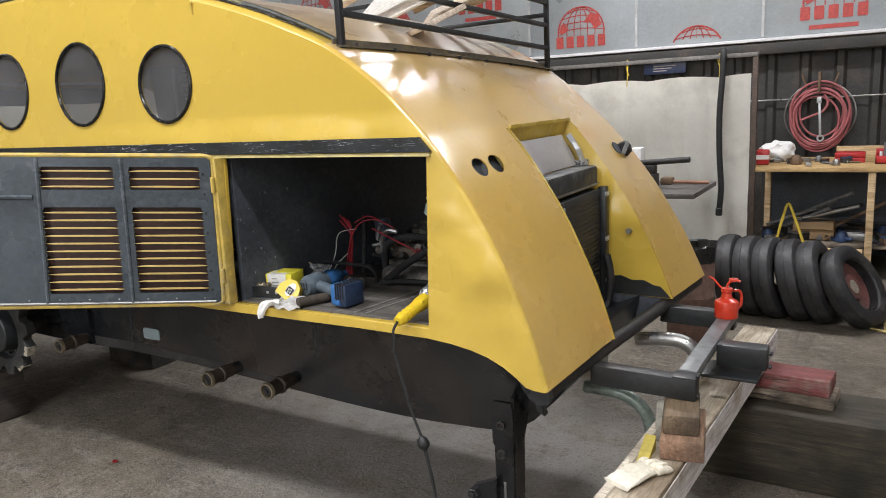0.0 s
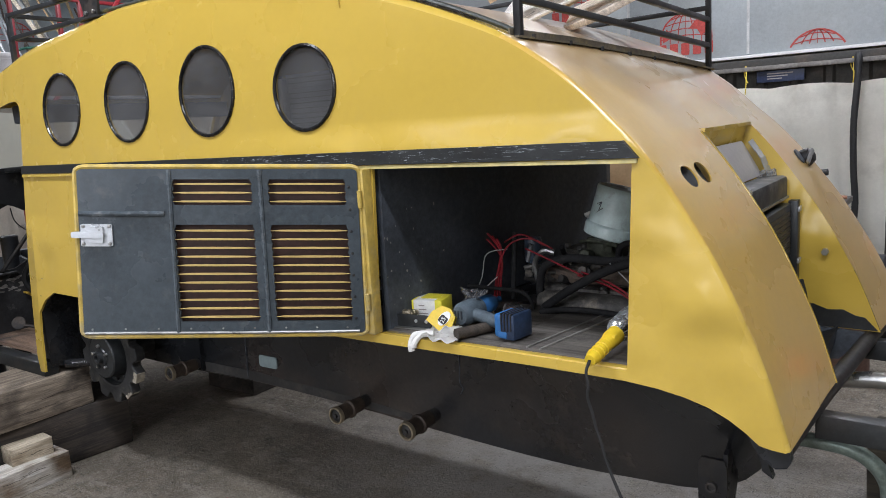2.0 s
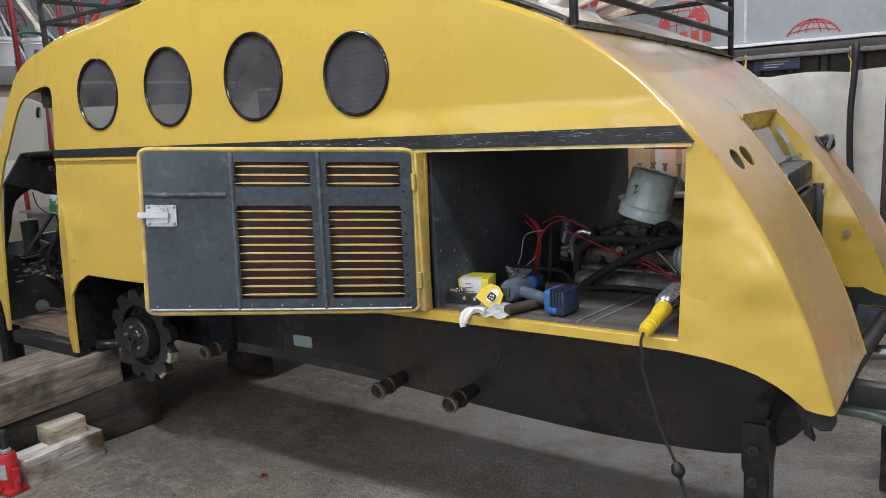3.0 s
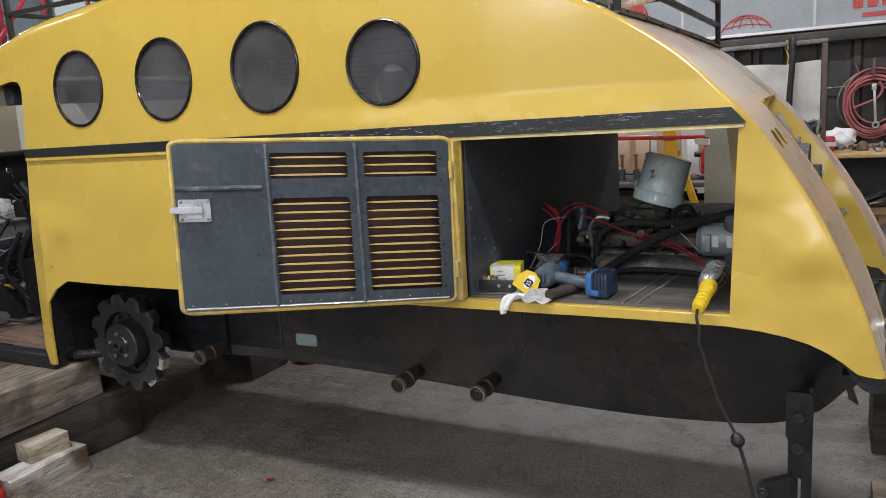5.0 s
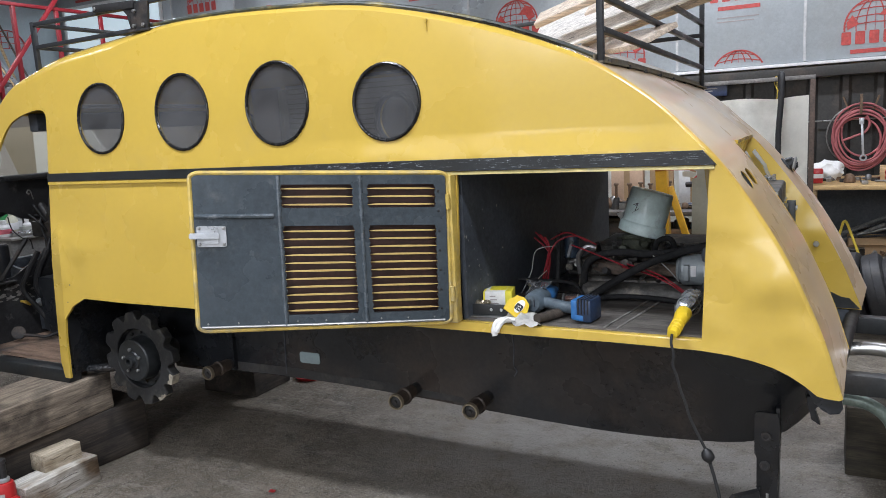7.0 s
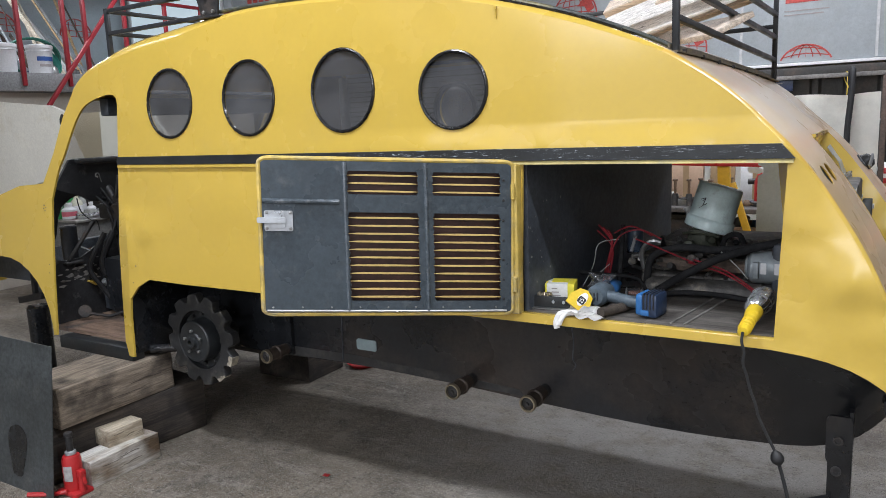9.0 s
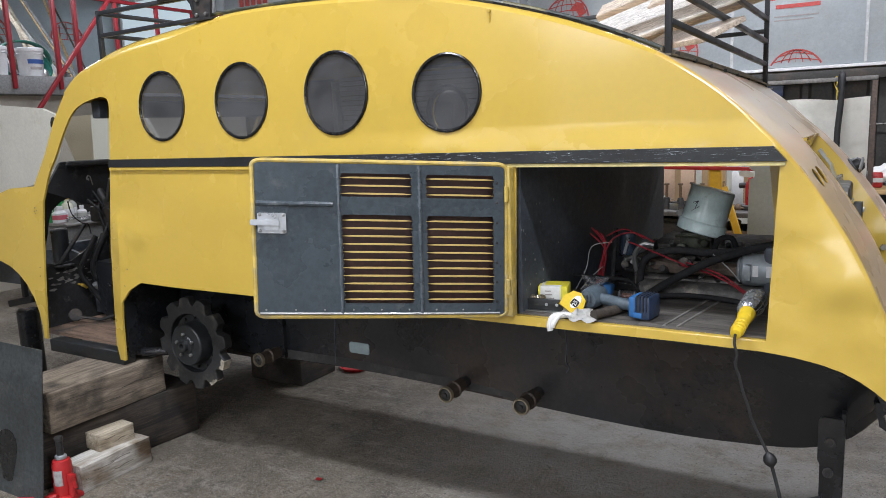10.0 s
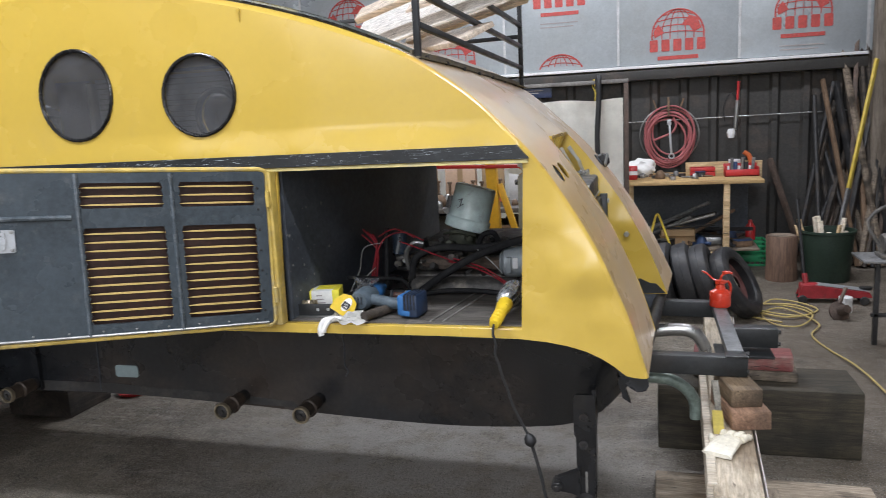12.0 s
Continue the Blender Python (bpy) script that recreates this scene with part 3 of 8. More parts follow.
    a = N.new("ShaderNodeMapRange"); a.inputs[1].default_value = 1.45; a.inputs[2].default_value = 1.75; L.new(sx.outputs[0], a.inputs[0])
    b = N.new("ShaderNodeMapRange"); b.inputs[1].default_value = 3.1; b.inputs[2].default_value = 2.1; b.inputs[3].default_value = 0.35; L.new(sx.outputs[0], b.inputs[0])
    ab = N.new("ShaderNodeMath"); ab.operation = "MULTIPLY"; L.new(a.outputs[0], ab.inputs[0]); L.new(b.outputs[0], ab.inputs[1])
    th = N.new("ShaderNodeMapRange"); th.inputs[1].default_value = 0.585; th.inputs[2].default_value = 0.63; L.new(n.outputs["Fac"], th.inputs[0])
    f = N.new("ShaderNodeMath"); f.operation = "MULTIPLY"; L.new(th.outputs[0], f.inputs[0]); L.new(ab.outputs[0], f.inputs[1])
    mx = N.new("ShaderNodeMix"); mx.data_type = "RGBA"; L.new(f.outputs[0], mx.inputs[0]); L.new(old, mx.inputs[6]); mx.inputs[7].default_value = (0.62, 0.68, 0.72, 1)
    L.new(mx.outputs[2], bs.inputs["Base Color"])
    return m


# ---- the yellow snow bus ----
W = 1.60          # width
bus = thing("snow_bus", "yellow vintage tracked snow bus with black hull, under restoration, tracks removed", "vehicle", (0, 0, 0))
PROFILE = [(3.575, 0.83), (3.522, 1.0), (3.464, 1.14), (3.394, 1.285), (3.292, 1.45), (3.210, 1.56), (3.13, 1.645), (3.01, 1.76), (2.86, 1.868), (2.74, 1.932), (2.524, 2.020), (2.313, 2.087), (2.09, 2.144),
           (1.85, 2.188), (1.545, 2.212), (1.235, 2.226), (0.918, 2.227), (0.565, 2.217), (0.363, 2.204), (0.148, 2.181), (-0.06, 2.135), (-0.23, 2.055), (-0.36, 1.95)]
LINE = smooth_line([(x, 0, z) for x, z in PROFILE], 4)
NORM = []
for i, p in enumerate(LINE):
    d = (LINE[min(i + 1, len(LINE) - 1)] - LINE[max(i - 1, 0)]).normalized()
    NORM.append(Vector((d.z, 0, -d.x)))


def lean(x, z):
    """How far the side leans inwards at a height."""
    return (z - 1.545) * (0.067 - 0.016 * min(max(x, 0), 3.2))


def ease(x, a, b):
    k = min(max((x - a) / (b - a), 0), 1)
    return k * k * (3 - 2 * k)


def fillet(x):
    """Height of the rounded roof edge: a tight fold at the tail, softer towards the windscreen."""
    return 0.011 + 0.008 * ease(x, 2.95, 2.5) + 0.06 * ease(x, 1.0, 0.3) * ease(x, -0.34, -0.05)


def round_in(x):
    """How far in from the side the rounded roof edge ends."""
    return 0.014 + 0.014 * ease(x, 2.95, 2.5) + 0.16 * ease(x, 1.0, 0.3) * ease(x, -0.36, -0.05)


def fold(x):
    """The angle, in degrees, at which the roof leaves the side along the fold."""
    return 60 * ease(x, 0.35, 1.2) - 25 * ease(x, 2.7, 3.0)


def twist(x, y, z):
    """The tail stands slightly askew: its lower far corner reaches further back."""
    if x < 2.8:
        return 0.0
    k = min(max(0.12 * (1.66 - z), 0), 0.1)
    return k * (y - 0.5) * (1 if y > 0.5 else 0.2)


INSET = [p - n * fillet(p.x) for p, n in zip(LINE, NORM)]
DOOR_HOLE = [(-0.64, 0.57), (-0.635, 0.87), (-0.62, 1.19), (-0.605, 1.35), (-0.53, 1.51), (-0.47, 1.59), (-0.37, 1.74), (-0.29, 1.83), (-0.20, 1.875), (-0.08, 1.90), (-0.02, 1.90), (0.01, 1.885), (0.02, 1.85),
             (0.002, 1.54), (-0.024, 1.13), (-0.022, 0.86), (-0.015, 0.61), (0.01, 0.53)]
ARCH = [(0.05, 0.53), (0.04, 0.74), (0.045, 0.84), (0.11, 0.91), (0.20, 0.955), (0.46, 0.95), (1.0, 0.95), (2.0, 0.95), (2.9, 0.952), (3.16, 0.948), (3.25, 0.940), (3.32, 0.928), (3.38, 0.911), (3.43, 0.888), (3.47, 0.862), (3.505, 0.834), (3.53, 0.829)]
NOSE = [(-0.455, 1.80), (-0.555, 1.62), (-0.68, 1.44), (-0.92, 1.425), (-1.17, 1.36), (-1.5, 1.24), (-1.75, 1.08), (-1.88, 0.9), (-1.9, 0.72), (-1.8, 0.62), (-1.68, 0.58)]
FRONT_ARCH = [(-1.14 + 0.47 * math.cos(radians(a)), 0.56 + 0.44 * math.sin(radians(a))) for a in range(165, 4, -12)] + [(-0.67, 0.57)]
DOOR_HOLE = DOOR_HOLE[:3] + [(p.x, p.z) for p in smooth_line([(x, 0, z) for x, z in DOOR_HOLE[3:13]], 4)] + DOOR_HOLE[13:]
outline = [(p.x, p.z) for p in INSET] + NOSE + FRONT_ARCH + DOOR_HOLE + ARCH
WINDOWS = ((0.424, 1.835, 0.158, 0.162), (0.956, 1.835, 0.157, 0.164), (1.494, 1.839, 0.160, 0.166), (2.020, 1.812, 0.145, 0.142))
FAR_WINDOWS = ((1.155, 1.768, 0.135, 0.150), (1.70, 1.768, 0.135, 0.150))
NEAR_OPEN = [(2.295, 0.985), (3.166, 0.978), (3.180, 1.532), (2.305, 1.540)]
near = part("side_panel", sheet([outline, NEAR_OPEN] + [ellipse(*w) for w in WINDOWS], 0.012, lambda x, z, w: (x + twist(x, 0, z), lean(x, z) + w, z)), YELLOW, bus, "glossy yellow enamelled side panel")
FAR_OPEN = [(2.42, 0.99), (3.15, 0.99), (3.16, 1.53), (2.42, 1.53)]
far_out = [(p.x, p.z) for p in INSET] + NOSE[:3] + [(-0.67, 0.57), (-0.62, 0.53), (0.02, 0.53)] + ARCH
FAR_PANE = [(-0.50, 1.58), (-0.45, 1.60), (0.0, 1.58), (0.02, 1.85), (-0.08, 1.9), (-0.2, 1.87), (-0.37, 1.74)]
FAR_FOOT = ellipse(-0.42, 1.16, 0.13, 0.15, 20)
part("side_panel", sheet([far_out, FAR_OPEN, FAR_PANE, FAR_FOOT] + [ellipse(*w) for w in FAR_WINDOWS], 0.022, lambda x, z, w: (x + twist(x, W, z), W - lean(x, z) - w, z)), YELLOW, bus)
INNER_UP = paint("brown_headlining", (0.26, 0.21, 0.18), rough=0.8, vary=0.12, scale=3)
INNER_LOW = paint("pale_grey_lining", (0.66, 0.67, 0.66), rough=0.7, vary=0.1, scale=3)
LINING_AT = lambda x, z, w: (x, W - lean(x, z) - 0.05 - w, z)
lining = part("side_lining", sheet([[(0.34, 1.0), (2.28, 1.0), (2.28, 2.02), (0.34, 2.02)], *[ellipse(*w, 28) for w in FAR_WINDOWS]], 0.006, LINING_AT), INNER_LOW, bus, "pale grey grooved inner lining")
part("front_lining", sheet([[(0.05, 1.0), (0.30, 1.0), (0.30, 2.02), (0.05, 2.02)]], 0.006, LINING_AT), INNER_UP, bus, "brown inner lining")
part("lining_post", box(0.302, 0.338, W - 0.12, W - 0.05, 1.0, 2.0, 0.004), paint("pale_post", (0.8, 0.8, 0.78), rough=0.7), bus)
groove = random.Random(31)
GROOVE = paint("grey_board_groove", (0.40, 0.38, 0.36), rough=0.8, vary=0.3, scale=8)
for q in range(17):
    z = 1.50 + 0.031 * q
    cut = [(0.35, 2.27)]
    for cx, cz, rx, ry in FAR_WINDOWS:
        if abs(z - cz) < ry:
            h = rx * math.sqrt(1 - ((z - cz) / ry) ** 2) + 0.02
            cut = [t for a, b in cut for t in ((a, min(b, cx - h)), (max(a, cx + h), b)) if t[1] - t[0] > 0.02]
    part("board_groove", merge(*[bar(LINING_AT(a, z, 0.0065), LINING_AT(b, z + groove.uniform(-0.003, 0.003), 0.0065), 0.002, groove.uniform(0.002, 0.007)) for a, b in cut]), GROOVE, lining)
for cx, cz, rx, ry in FAR_WINDOWS:
    part("inner_rim", tube([LINING_AT(x, z, 0.012) for x, z in ellipse(cx, cz, rx, ry, 28)], 0.019, 1, 8, True), SOOT, lining, "dark rubber window rim")

# roof and tail: one bowed sheet from bumper to windscreen, with a slot for the radiator and two vent holes
S0, S1 = 0.548, 1.135


def skin(i, y):
    p, n = LINE[i], NORM[i]
    k = (y - W / 2) / (W / 2 - (round_in(p.x) if p.x < 2.6 else 0))
    bow = 0.012 - 0.008 * min(max((p.z - 1.6) / 0.2, 0), 1)
    return Vector((p.x + twist(p.x, y, p.z), y, p.z)) + n * bow * max(0, 1 - k * k)


def skin_at(t, y):
    i = min(int(t), len(LINE) - 2)
    f = t - i
    return skin(i, y) * (1 - f) + skin(i + 1, y) * f


bm = bmesh.new()
ys = [0.125, 0.22, 0.235, 0.33, 0.43, S0, 0.68, 0.82, 0.96, S1, 1.24, 1.36, 1.48]
top_slot = max(i for i, p in enumerate(LINE) if p.z < 1.585 and p.x > 2)
rows_ = []
for i, p in enumerate(LINE):
    r = fillet(p.x)
    n = NORM[i]
    row = []
    c = p - n * r
    f0 = radians(fold(p.x))
    for k in range(10):
        a = f0 + (math.pi / 2 - f0) * k / 9
        q = c + n * r * (math.sin(a) - math.sin(f0)) / (1 - math.sin(f0))
        y0 = lean(c.x, c.z)
        row.append(Vector((q.x + twist(q.x, 0, q.z), y0 + round_in(p.x) * (math.cos(f0) - math.cos(a)) / math.cos(f0), q.z)))
    y_in = row[-1].y
    mid = [skin(i, y_in + (W / 2 - y_in) * (y - 0.07) / (W / 2 - 0.07) if y < W / 2 else W - y_in - (W / 2 - y_in) * (W - 0.07 - y) / (W / 2 - 0.07)) if p.x < 2.6 else skin(i, y - (0.028 * min(max((p.z - 0.9) / 0.6, 0), 1) if y == S0 else 0.0)) for y in [0.085] + ys + [W - 0.085]]
    edge = [Vector((q.x + twist(q.x, W, q.z) - twist(q.x, 0, q.z), W - q.y, q.z)) for q in row[::-1]]
    rows_.append([bm.verts.new(q) for q in row + mid + edge])
vent_i = min(range(len(LINE)), key=lambda i: abs(LINE[i].z - 1.435) + (0 if LINE[i].x > 2 else 9))
for i in range(len(rows_) - 1):
    for j in range(len(rows_[0]) - 1):
        ya, yb = rows_[i][j].co.y, rows_[i][j + 1].co.y
        if i < top_slot and S0 - 0.05 < ya and yb < S1 + 0.01:
            continue
        if i in (vent_i, vent_i + 1) and (abs(ya - 0.125) < 0.004 or abs(ya - 0.235) < 0.004):
            continue
        bm.faces.new((rows_[i][j], rows_[i][j + 1], rows_[i + 1][j + 1], rows_[i + 1][j]))
RIM = ((2, 1, 3), (2, 0, 9), (1, 0, 12), (0, 0, 15), (0, 1, 21), (1, 1, 24), (2, 1, 27))
for ya, yb in ((0.125, 0.22), (0.235, 0.33)):
    el = [bm.verts.new(skin_at(vent_i + 1 + 0.95 * math.sin(radians(15 * k)), (ya + yb) / 2 + (yb - ya) * 0.46 * math.cos(radians(15 * k)))) for k in range(24)]
    ring = [bm.verts.new(skin_at(vent_i + a, yb if far_side else ya)) for a, far_side, k in RIM[:-1]]
    ring.append(ring[0])
    for q in range(6):
        k0, k1 = RIM[q][2], RIM[q + 1][2]
        km = (k0 + k1) // 2
        bm.faces.new((ring[q], ring[q + 1], el[km % 24]))
        for k in range(k0, k1):
            bm.faces.new((ring[q] if k < km else ring[q + 1], el[k % 24], el[(k + 1) % 24]))
bmesh.ops.remove_doubles(bm, verts=bm.verts, dist=0.0004)
bmesh.ops.recalc_face_normals(bm, faces=bm.faces)
for f in bm.faces:
    c = f.calc_center_median()
    f.material_index = 1 if min(c.y, W - c.y) < (0.44 if c.x < 1.2 else 0.075 if c.x < 2.8 else 0.004) else 0
bmesh.ops.solidify(bm, geom=bm.faces[:], thickness=0.004)
roof = part("roof", bm, DUSTY_LIT, bus, "dusty yellow roof sheet with reflected ceiling tint, curving down to the tail")
roof.data.materials.append(YELLOW)

# Added black slab behind the vents stands in for the dark inside.
part("vent_duct", bar(skin_at(vent_i + 1, 0.112) - NORM[vent_i] * 0.038, skin_at(vent_i + 1, 0.345) - NORM[vent_i] * 0.038, 0.12, 0.03, 0.0, up=NORM[vent_i]), SOOT, bus, "black backing standing in for the darkness inside the vent holes")
# lining inside, so that the cabin is dark
part("cabin_lining", merge(
    box(0.06, 2.3, 0.9, 0.94, 0.6, 1.40, 0.01),
    box(2.262, 2.28, 0.05, W - 0.05, 0.95, 2.02)), SOOT, bus, "black bulkhead")
part("engine_bulkhead", sheet([[(0.03, 0.98), (1.56, 0.98), (1.56, 1.56), (0.03, 1.56)]], 0.02, lambda y, z, w: (2.285 + y * 0.09 + w, y, z)), SOOT, bus, "soot-black engine bay wall")
# Added black cover, out of view, closes the bay's top to keep it dark.
part("engine_bay_roof", box(2.30, 3.16, 0.03, W - 0.03, 1.565, 1.575), SOOT, bus)

# radiator slot
BACK = [(p.x, p.z) for p in LINE if p.x > 2.9 and p.z < 1.6]
for yy, dy in ((S1, 0.012), (S0, -0.012)):
    part("slot_cheek", sheet([[(x + twist(x, yy, z) + 0.012, z) for x, z in BACK] + [(3.19, 1.60), (3.08, 1.56), (3.12, 1.2), (3.24, 0.84)]], dy, lambda x, z, w: (x, yy + w, z)), YELLOW, bus)
part("slot_top", bar((3.20, S0, 1.592), (3.20, S1, 1.592), 0.012, 0.012), YELLOW, bus)
part("slot_top_plate", sheet([[(S0, 0), (S1, 0), (S1, 0.085), (S0, 0.085)]], 0.01, lambda y, v, w: (3.198 - 0.35 * v - w, y, 1.594 - v)), YELLOW, bus)
# Ragged-topped black patch covering the lower far cheek.
part("cheek_overspray", sheet([[(3.24, 0.838), (3.21, 0.935), (3.27, 0.922), (3.33, 0.930), (3.38, 0.912), (3.43, 0.918), (3.48, 0.900), (3.53, 0.904), (3.57, 0.884), (3.60, 0.880), (3.643, 0.834)]], 0.002, lambda x, z, w: (x, S1 - 0.003 + w, z)), BLACK, bus, "black patch on the lower cheek")
part("cheek_bolt", rod((3.467, S1 - 0.025, 1.116), (3.467, S1, 1.116), 0.013, 6), STEEL, bus)

# black belt rail, gutter, sill, rocker
part("belt_rail", sheet([[(0.012, 1.545), (3.20, 1.547), (3.16, 1.592), (0.012, 1.583)]], -0.014, lambda x, z, w: (x, lean(x, z) + w, z)), scratched(), bus, "chipped black belt rail")
part("gutter", sheet([[(1.5, 1.532), (3.195, 1.534), (3.195, 1.544), (1.5, 1.543)]], -0.01, lambda x, z, w: (x, lean(x, z) + w, z)), PALE_EDGE, bus, "pale worn yellow gutter edge")
part("belt_moulding", sheet([[(0.012, 1.528), (1.5, 1.530), (1.5, 1.542), (0.012, 1.541)]], -0.012, lambda x, z, w: (x, lean(x, z) + w, z)), YELLOW, bus)
part("rocker", box(-0.64, 0.018, -0.055, 0.02, 0.495, 0.565, 0.006), BLACK, bus)
part("rocker_tube", rod((0.02, 0.06, 0.535), (0.34, 0.24, 0.545), 0.024, 14), HULL, bus)
part("hinge_post", box(2.225, 2.30, -0.045, 0.0, 0.985, 1.535, 0.006), YEDGE, bus, "worn yellow hinge post")
part("tail_skirt", sheet([[(3.46, 0.862), (3.505, 0.832), (3.562, 0.826), (3.566, 0.80), (3.556, 0.782), (3.53, 0.776), (3.505, 0.790), (3.48, 0.82)]], 0.03, lambda x, z, w: (x, 0.0 + w, z)), HULL, bus)

# hull
HULL_LINE = [(-0.75, 0.62), (-0.45, 0.54), (0.4, 0.505), (1.2, 0.515), (1.8, 0.50), (2.2, 0.480), (2.6, 0.464), (2.9, 0.464), (3.11, 0.482), (3.286, 0.533), (3.40, 0.603), (3.48, 0.70), (3.51, 0.80), (3.515, 0.84)]
part("hull", sheet([[(p.x, p.z) for p in smooth_line([(x, 0, z) for x, z in HULL_LINE], 3)] + [(3.42, 0.80), (3.20, 0.82), (3.20, 0.94), (-0.75, 0.94)]], 0.88, lambda x, z, w: (x, 0.36 + w, z)), HULL, bus, "black riveted hull")
part("track_shelf", box(0.06, 3.19, 0.0, W, 0.944, 0.975), HULL, bus)
bm = bmesh.new()
grid = []
low = smooth_line([(x, 0, z) for x, z in HULL_LINE], 24)
for i in range(76):
    x = 0.80 + 2.71 * i / 75
    z0 = min(low, key=lambda p: abs(p.x - x)).z + 0.001
    z1 = 0.945 - 0.115 * ease(x, 3.16, 3.56) ** 1.3
    y1 = 0.3585 + (0.03 - 0.3585) * ease(x, 2.36, 3.35)
    y0 = 0.3585 - 0.12 * ease(x, 3.0, 3.5)
    grid.append([bm.verts.new((x, y1 + (y0 - y1) * (k / 8) ** 0.95, z1 + (z0 - z1) * k / 8)) for k in range(9)])
for a, b in zip(grid, grid[1:]):
    for k in range(8):
        bm.faces.new((a[k], a[k + 1], b[k + 1], b[k]))
bmesh.ops.recalc_face_normals(bm, faces=bm.faces)
part("hull_side", bm, HULL, bus, "black hull side rounding under the tail")
for x, z0, z1 in ((1.12, 0.53, 0.93), (0.66, 0.52, 0.93)):
    part("hull_seam", bar((x, 0.357, z0), (x + 0.015, 0.357, z1), 0.006, 0.005), SOOT, bus)
part("hull_crack", tube([(2.345, 0.357, 0.84), (2.352, 0.357, 0.77), (2.348, 0.357, 0.70), (2.362, 0.357, 0.675), (2.348, 0.357, 0.65)], 0.0025, 4, 5), SOOT, bus)
part("hull_scuff", sheet([[(0.62, 0.512), (1.2, 0.520), (1.8, 0.506), (2.12, 0.499), (2.10, 0.525), (1.8, 0.545), (1.45, 0.552), (1.2, 0.565), (0.62, 0.560)]], -0.002, lambda x, z, w: (x, 0.3595 + w, z)), paint("scuffed_grey_hull_edge", (0.024, 0.024, 0.024), rough=0.6, vary=0.35, scale=6, bump=0.2, dirt=(0.075, 0.066, 0.056), dirt_amount=0.25, dirt_scale=9), bus, "scuffed grey-brown lower hull edge")
PATCHC = paint("pale_patch", (0.22, 0.28, 0.29), rough=0.5, vary=0.1, scale=20)
part("hull_plate", sheet([rounded(1.215, 1.335, 0.60, 0.655, 0.012)], -0.005, lambda x, z, w: (x, 0.358 + w, z)), PATCHC, bus, "small pale grey plate")
RUSTYAXLE = paint("rust_brown_axle", (0.055, 0.040, 0.030), rough=0.6, metal=0.3, vary=0.3, scale=25, bump=0.3)
BRASSY = paint("worn_steel_rim", (0.34, 0.29, 0.21), rough=0.4, metal=0.8, vary=0.2, scale=30)
for x, z in ((0.77, 0.555), (1.866, 0.542), (2.222, 0.546)):
    st = part("axle_stub", rod((x, 0.37, z), (x, 0.30, z), 0.026, 20), IRON, bus, "grimy steel axle stub")
    part("axle_sleeve", lathe([(0.030, 0.0), (0.032, 0.01), (0.031, 0.055), (0.038, 0.06), (0.038, 0.07), (0.031, 0.075), (0.030, 0.13), (0.02, 0.135)], along((x, 0.185, z), (x, 0.5, z)), 24), RUSTYAXLE, st, "rust-brown axle sleeve")
    part("axle_rim", lathe([(0.027, 0.004), (0.0285, -0.008), (0.034, -0.008), (0.0365, -0.002), (0.0365, 0.008), (0.03, 0.010)], along((x, 0.175, z), (x, 0.3, z)), 24, False), BRASSY, st, "worn bright rim")
    part("axle_core", lathe([(0.0, -0.012), (0.009, -0.012), (0.010, -0.004), (0.022, -0.002), (0.028, 0.004), (0.028, 0.02)], along((x, 0.175, z), (x, 0.3, z)), 16, False), IRON, st, "dark greasy axle centre")

# portholes
for side, yy in ((1, 0.0), (-1, W)):
    for cx, cz, rx, ry in (WINDOWS if side > 0 else FAR_WINDOWS):
        g = part("window", sheet([ellipse(cx, cz, rx * 0.98, ry * 0.98)], 0.005, lambda x, z, w: (x, yy + side * (lean(x, z) + 0.004 + w), z)), GLASS, bus, "dusty tinted oval porthole")
        g.visible_shadow = False
        part("gasket", tube([(x, yy + side * (lean(x, z) - 0.002), z) for x, z in ellipse(cx, cz, rx * 1.0, ry * 1.0, 32)], 0.0068, 1, 8, True), GASKET, g, "black rubber gasket")

# bumper tube and rear frame
part("bumper", tube([(3.53, 0.022, 0.80), (3.545, 0.3, 0.80), (3.563, 0.55, 0.80), (3.588, 0.83, 0.80), (3.615, 1.16, 0.80), (3.648, 1.605, 0.80)], 0.027, 5, 14), IRON, bus, "worn dark steel bumper tube")

# arms of the tow frame, exhausts
arm = part("tow_frame", bar((3.56, 0.40, 0.750), (3.91, 0.40, 0.745), 0.055, 0.072, 0.004), BLACK, bus, "black-painted steel tow frame")
part("frame_arm", bar((3.60, 1.16, 0.762), (3.90, 1.14, 0.762), 0.055, 0.072, 0.004), BLACK, arm)
part("tongue", bar((3.90, 0.79, 0.742), (4.07, 0.79, 0.742), 0.07, 0.08, 0.004), BLACK, arm)
part("corner_plate", box(3.835, 3.912, 0.368, 0.432, 0.782, 0.788, 0.002), BLACK, arm)
part("tongue_plate", box(3.83, 4.05, 0.70, 0.86, 0.672, 0.684, 0.002), BLACK, arm)
# Lighter grey than the frame: wear plus the lit top, put into the colour.
part("cross_bar", bar((3.872, 0.43, 0.775), (3.872, 1.17, 0.775), 0.058, 0.035, 0.004), paint("worn_lit_grey_bar", (0.15, 0.155, 0.16), rough=0.4, vary=0.2, scale=12, dirt=(0.04, 0.04, 0.04), dirt_amount=0.2, dirt_scale=9), arm, "worn grey cross bar, lightened for its lit top")
for p in ((3.905, 0.40, 0.79), (3.905, 0.40, 0.72), (4.072, 0.79, 0.76), (4.072, 0.79, 0.71)):
    part("bolt", rod(p, (p[0] + 0.012, p[1], p[2]), 0.009, 6), IRON, arm)
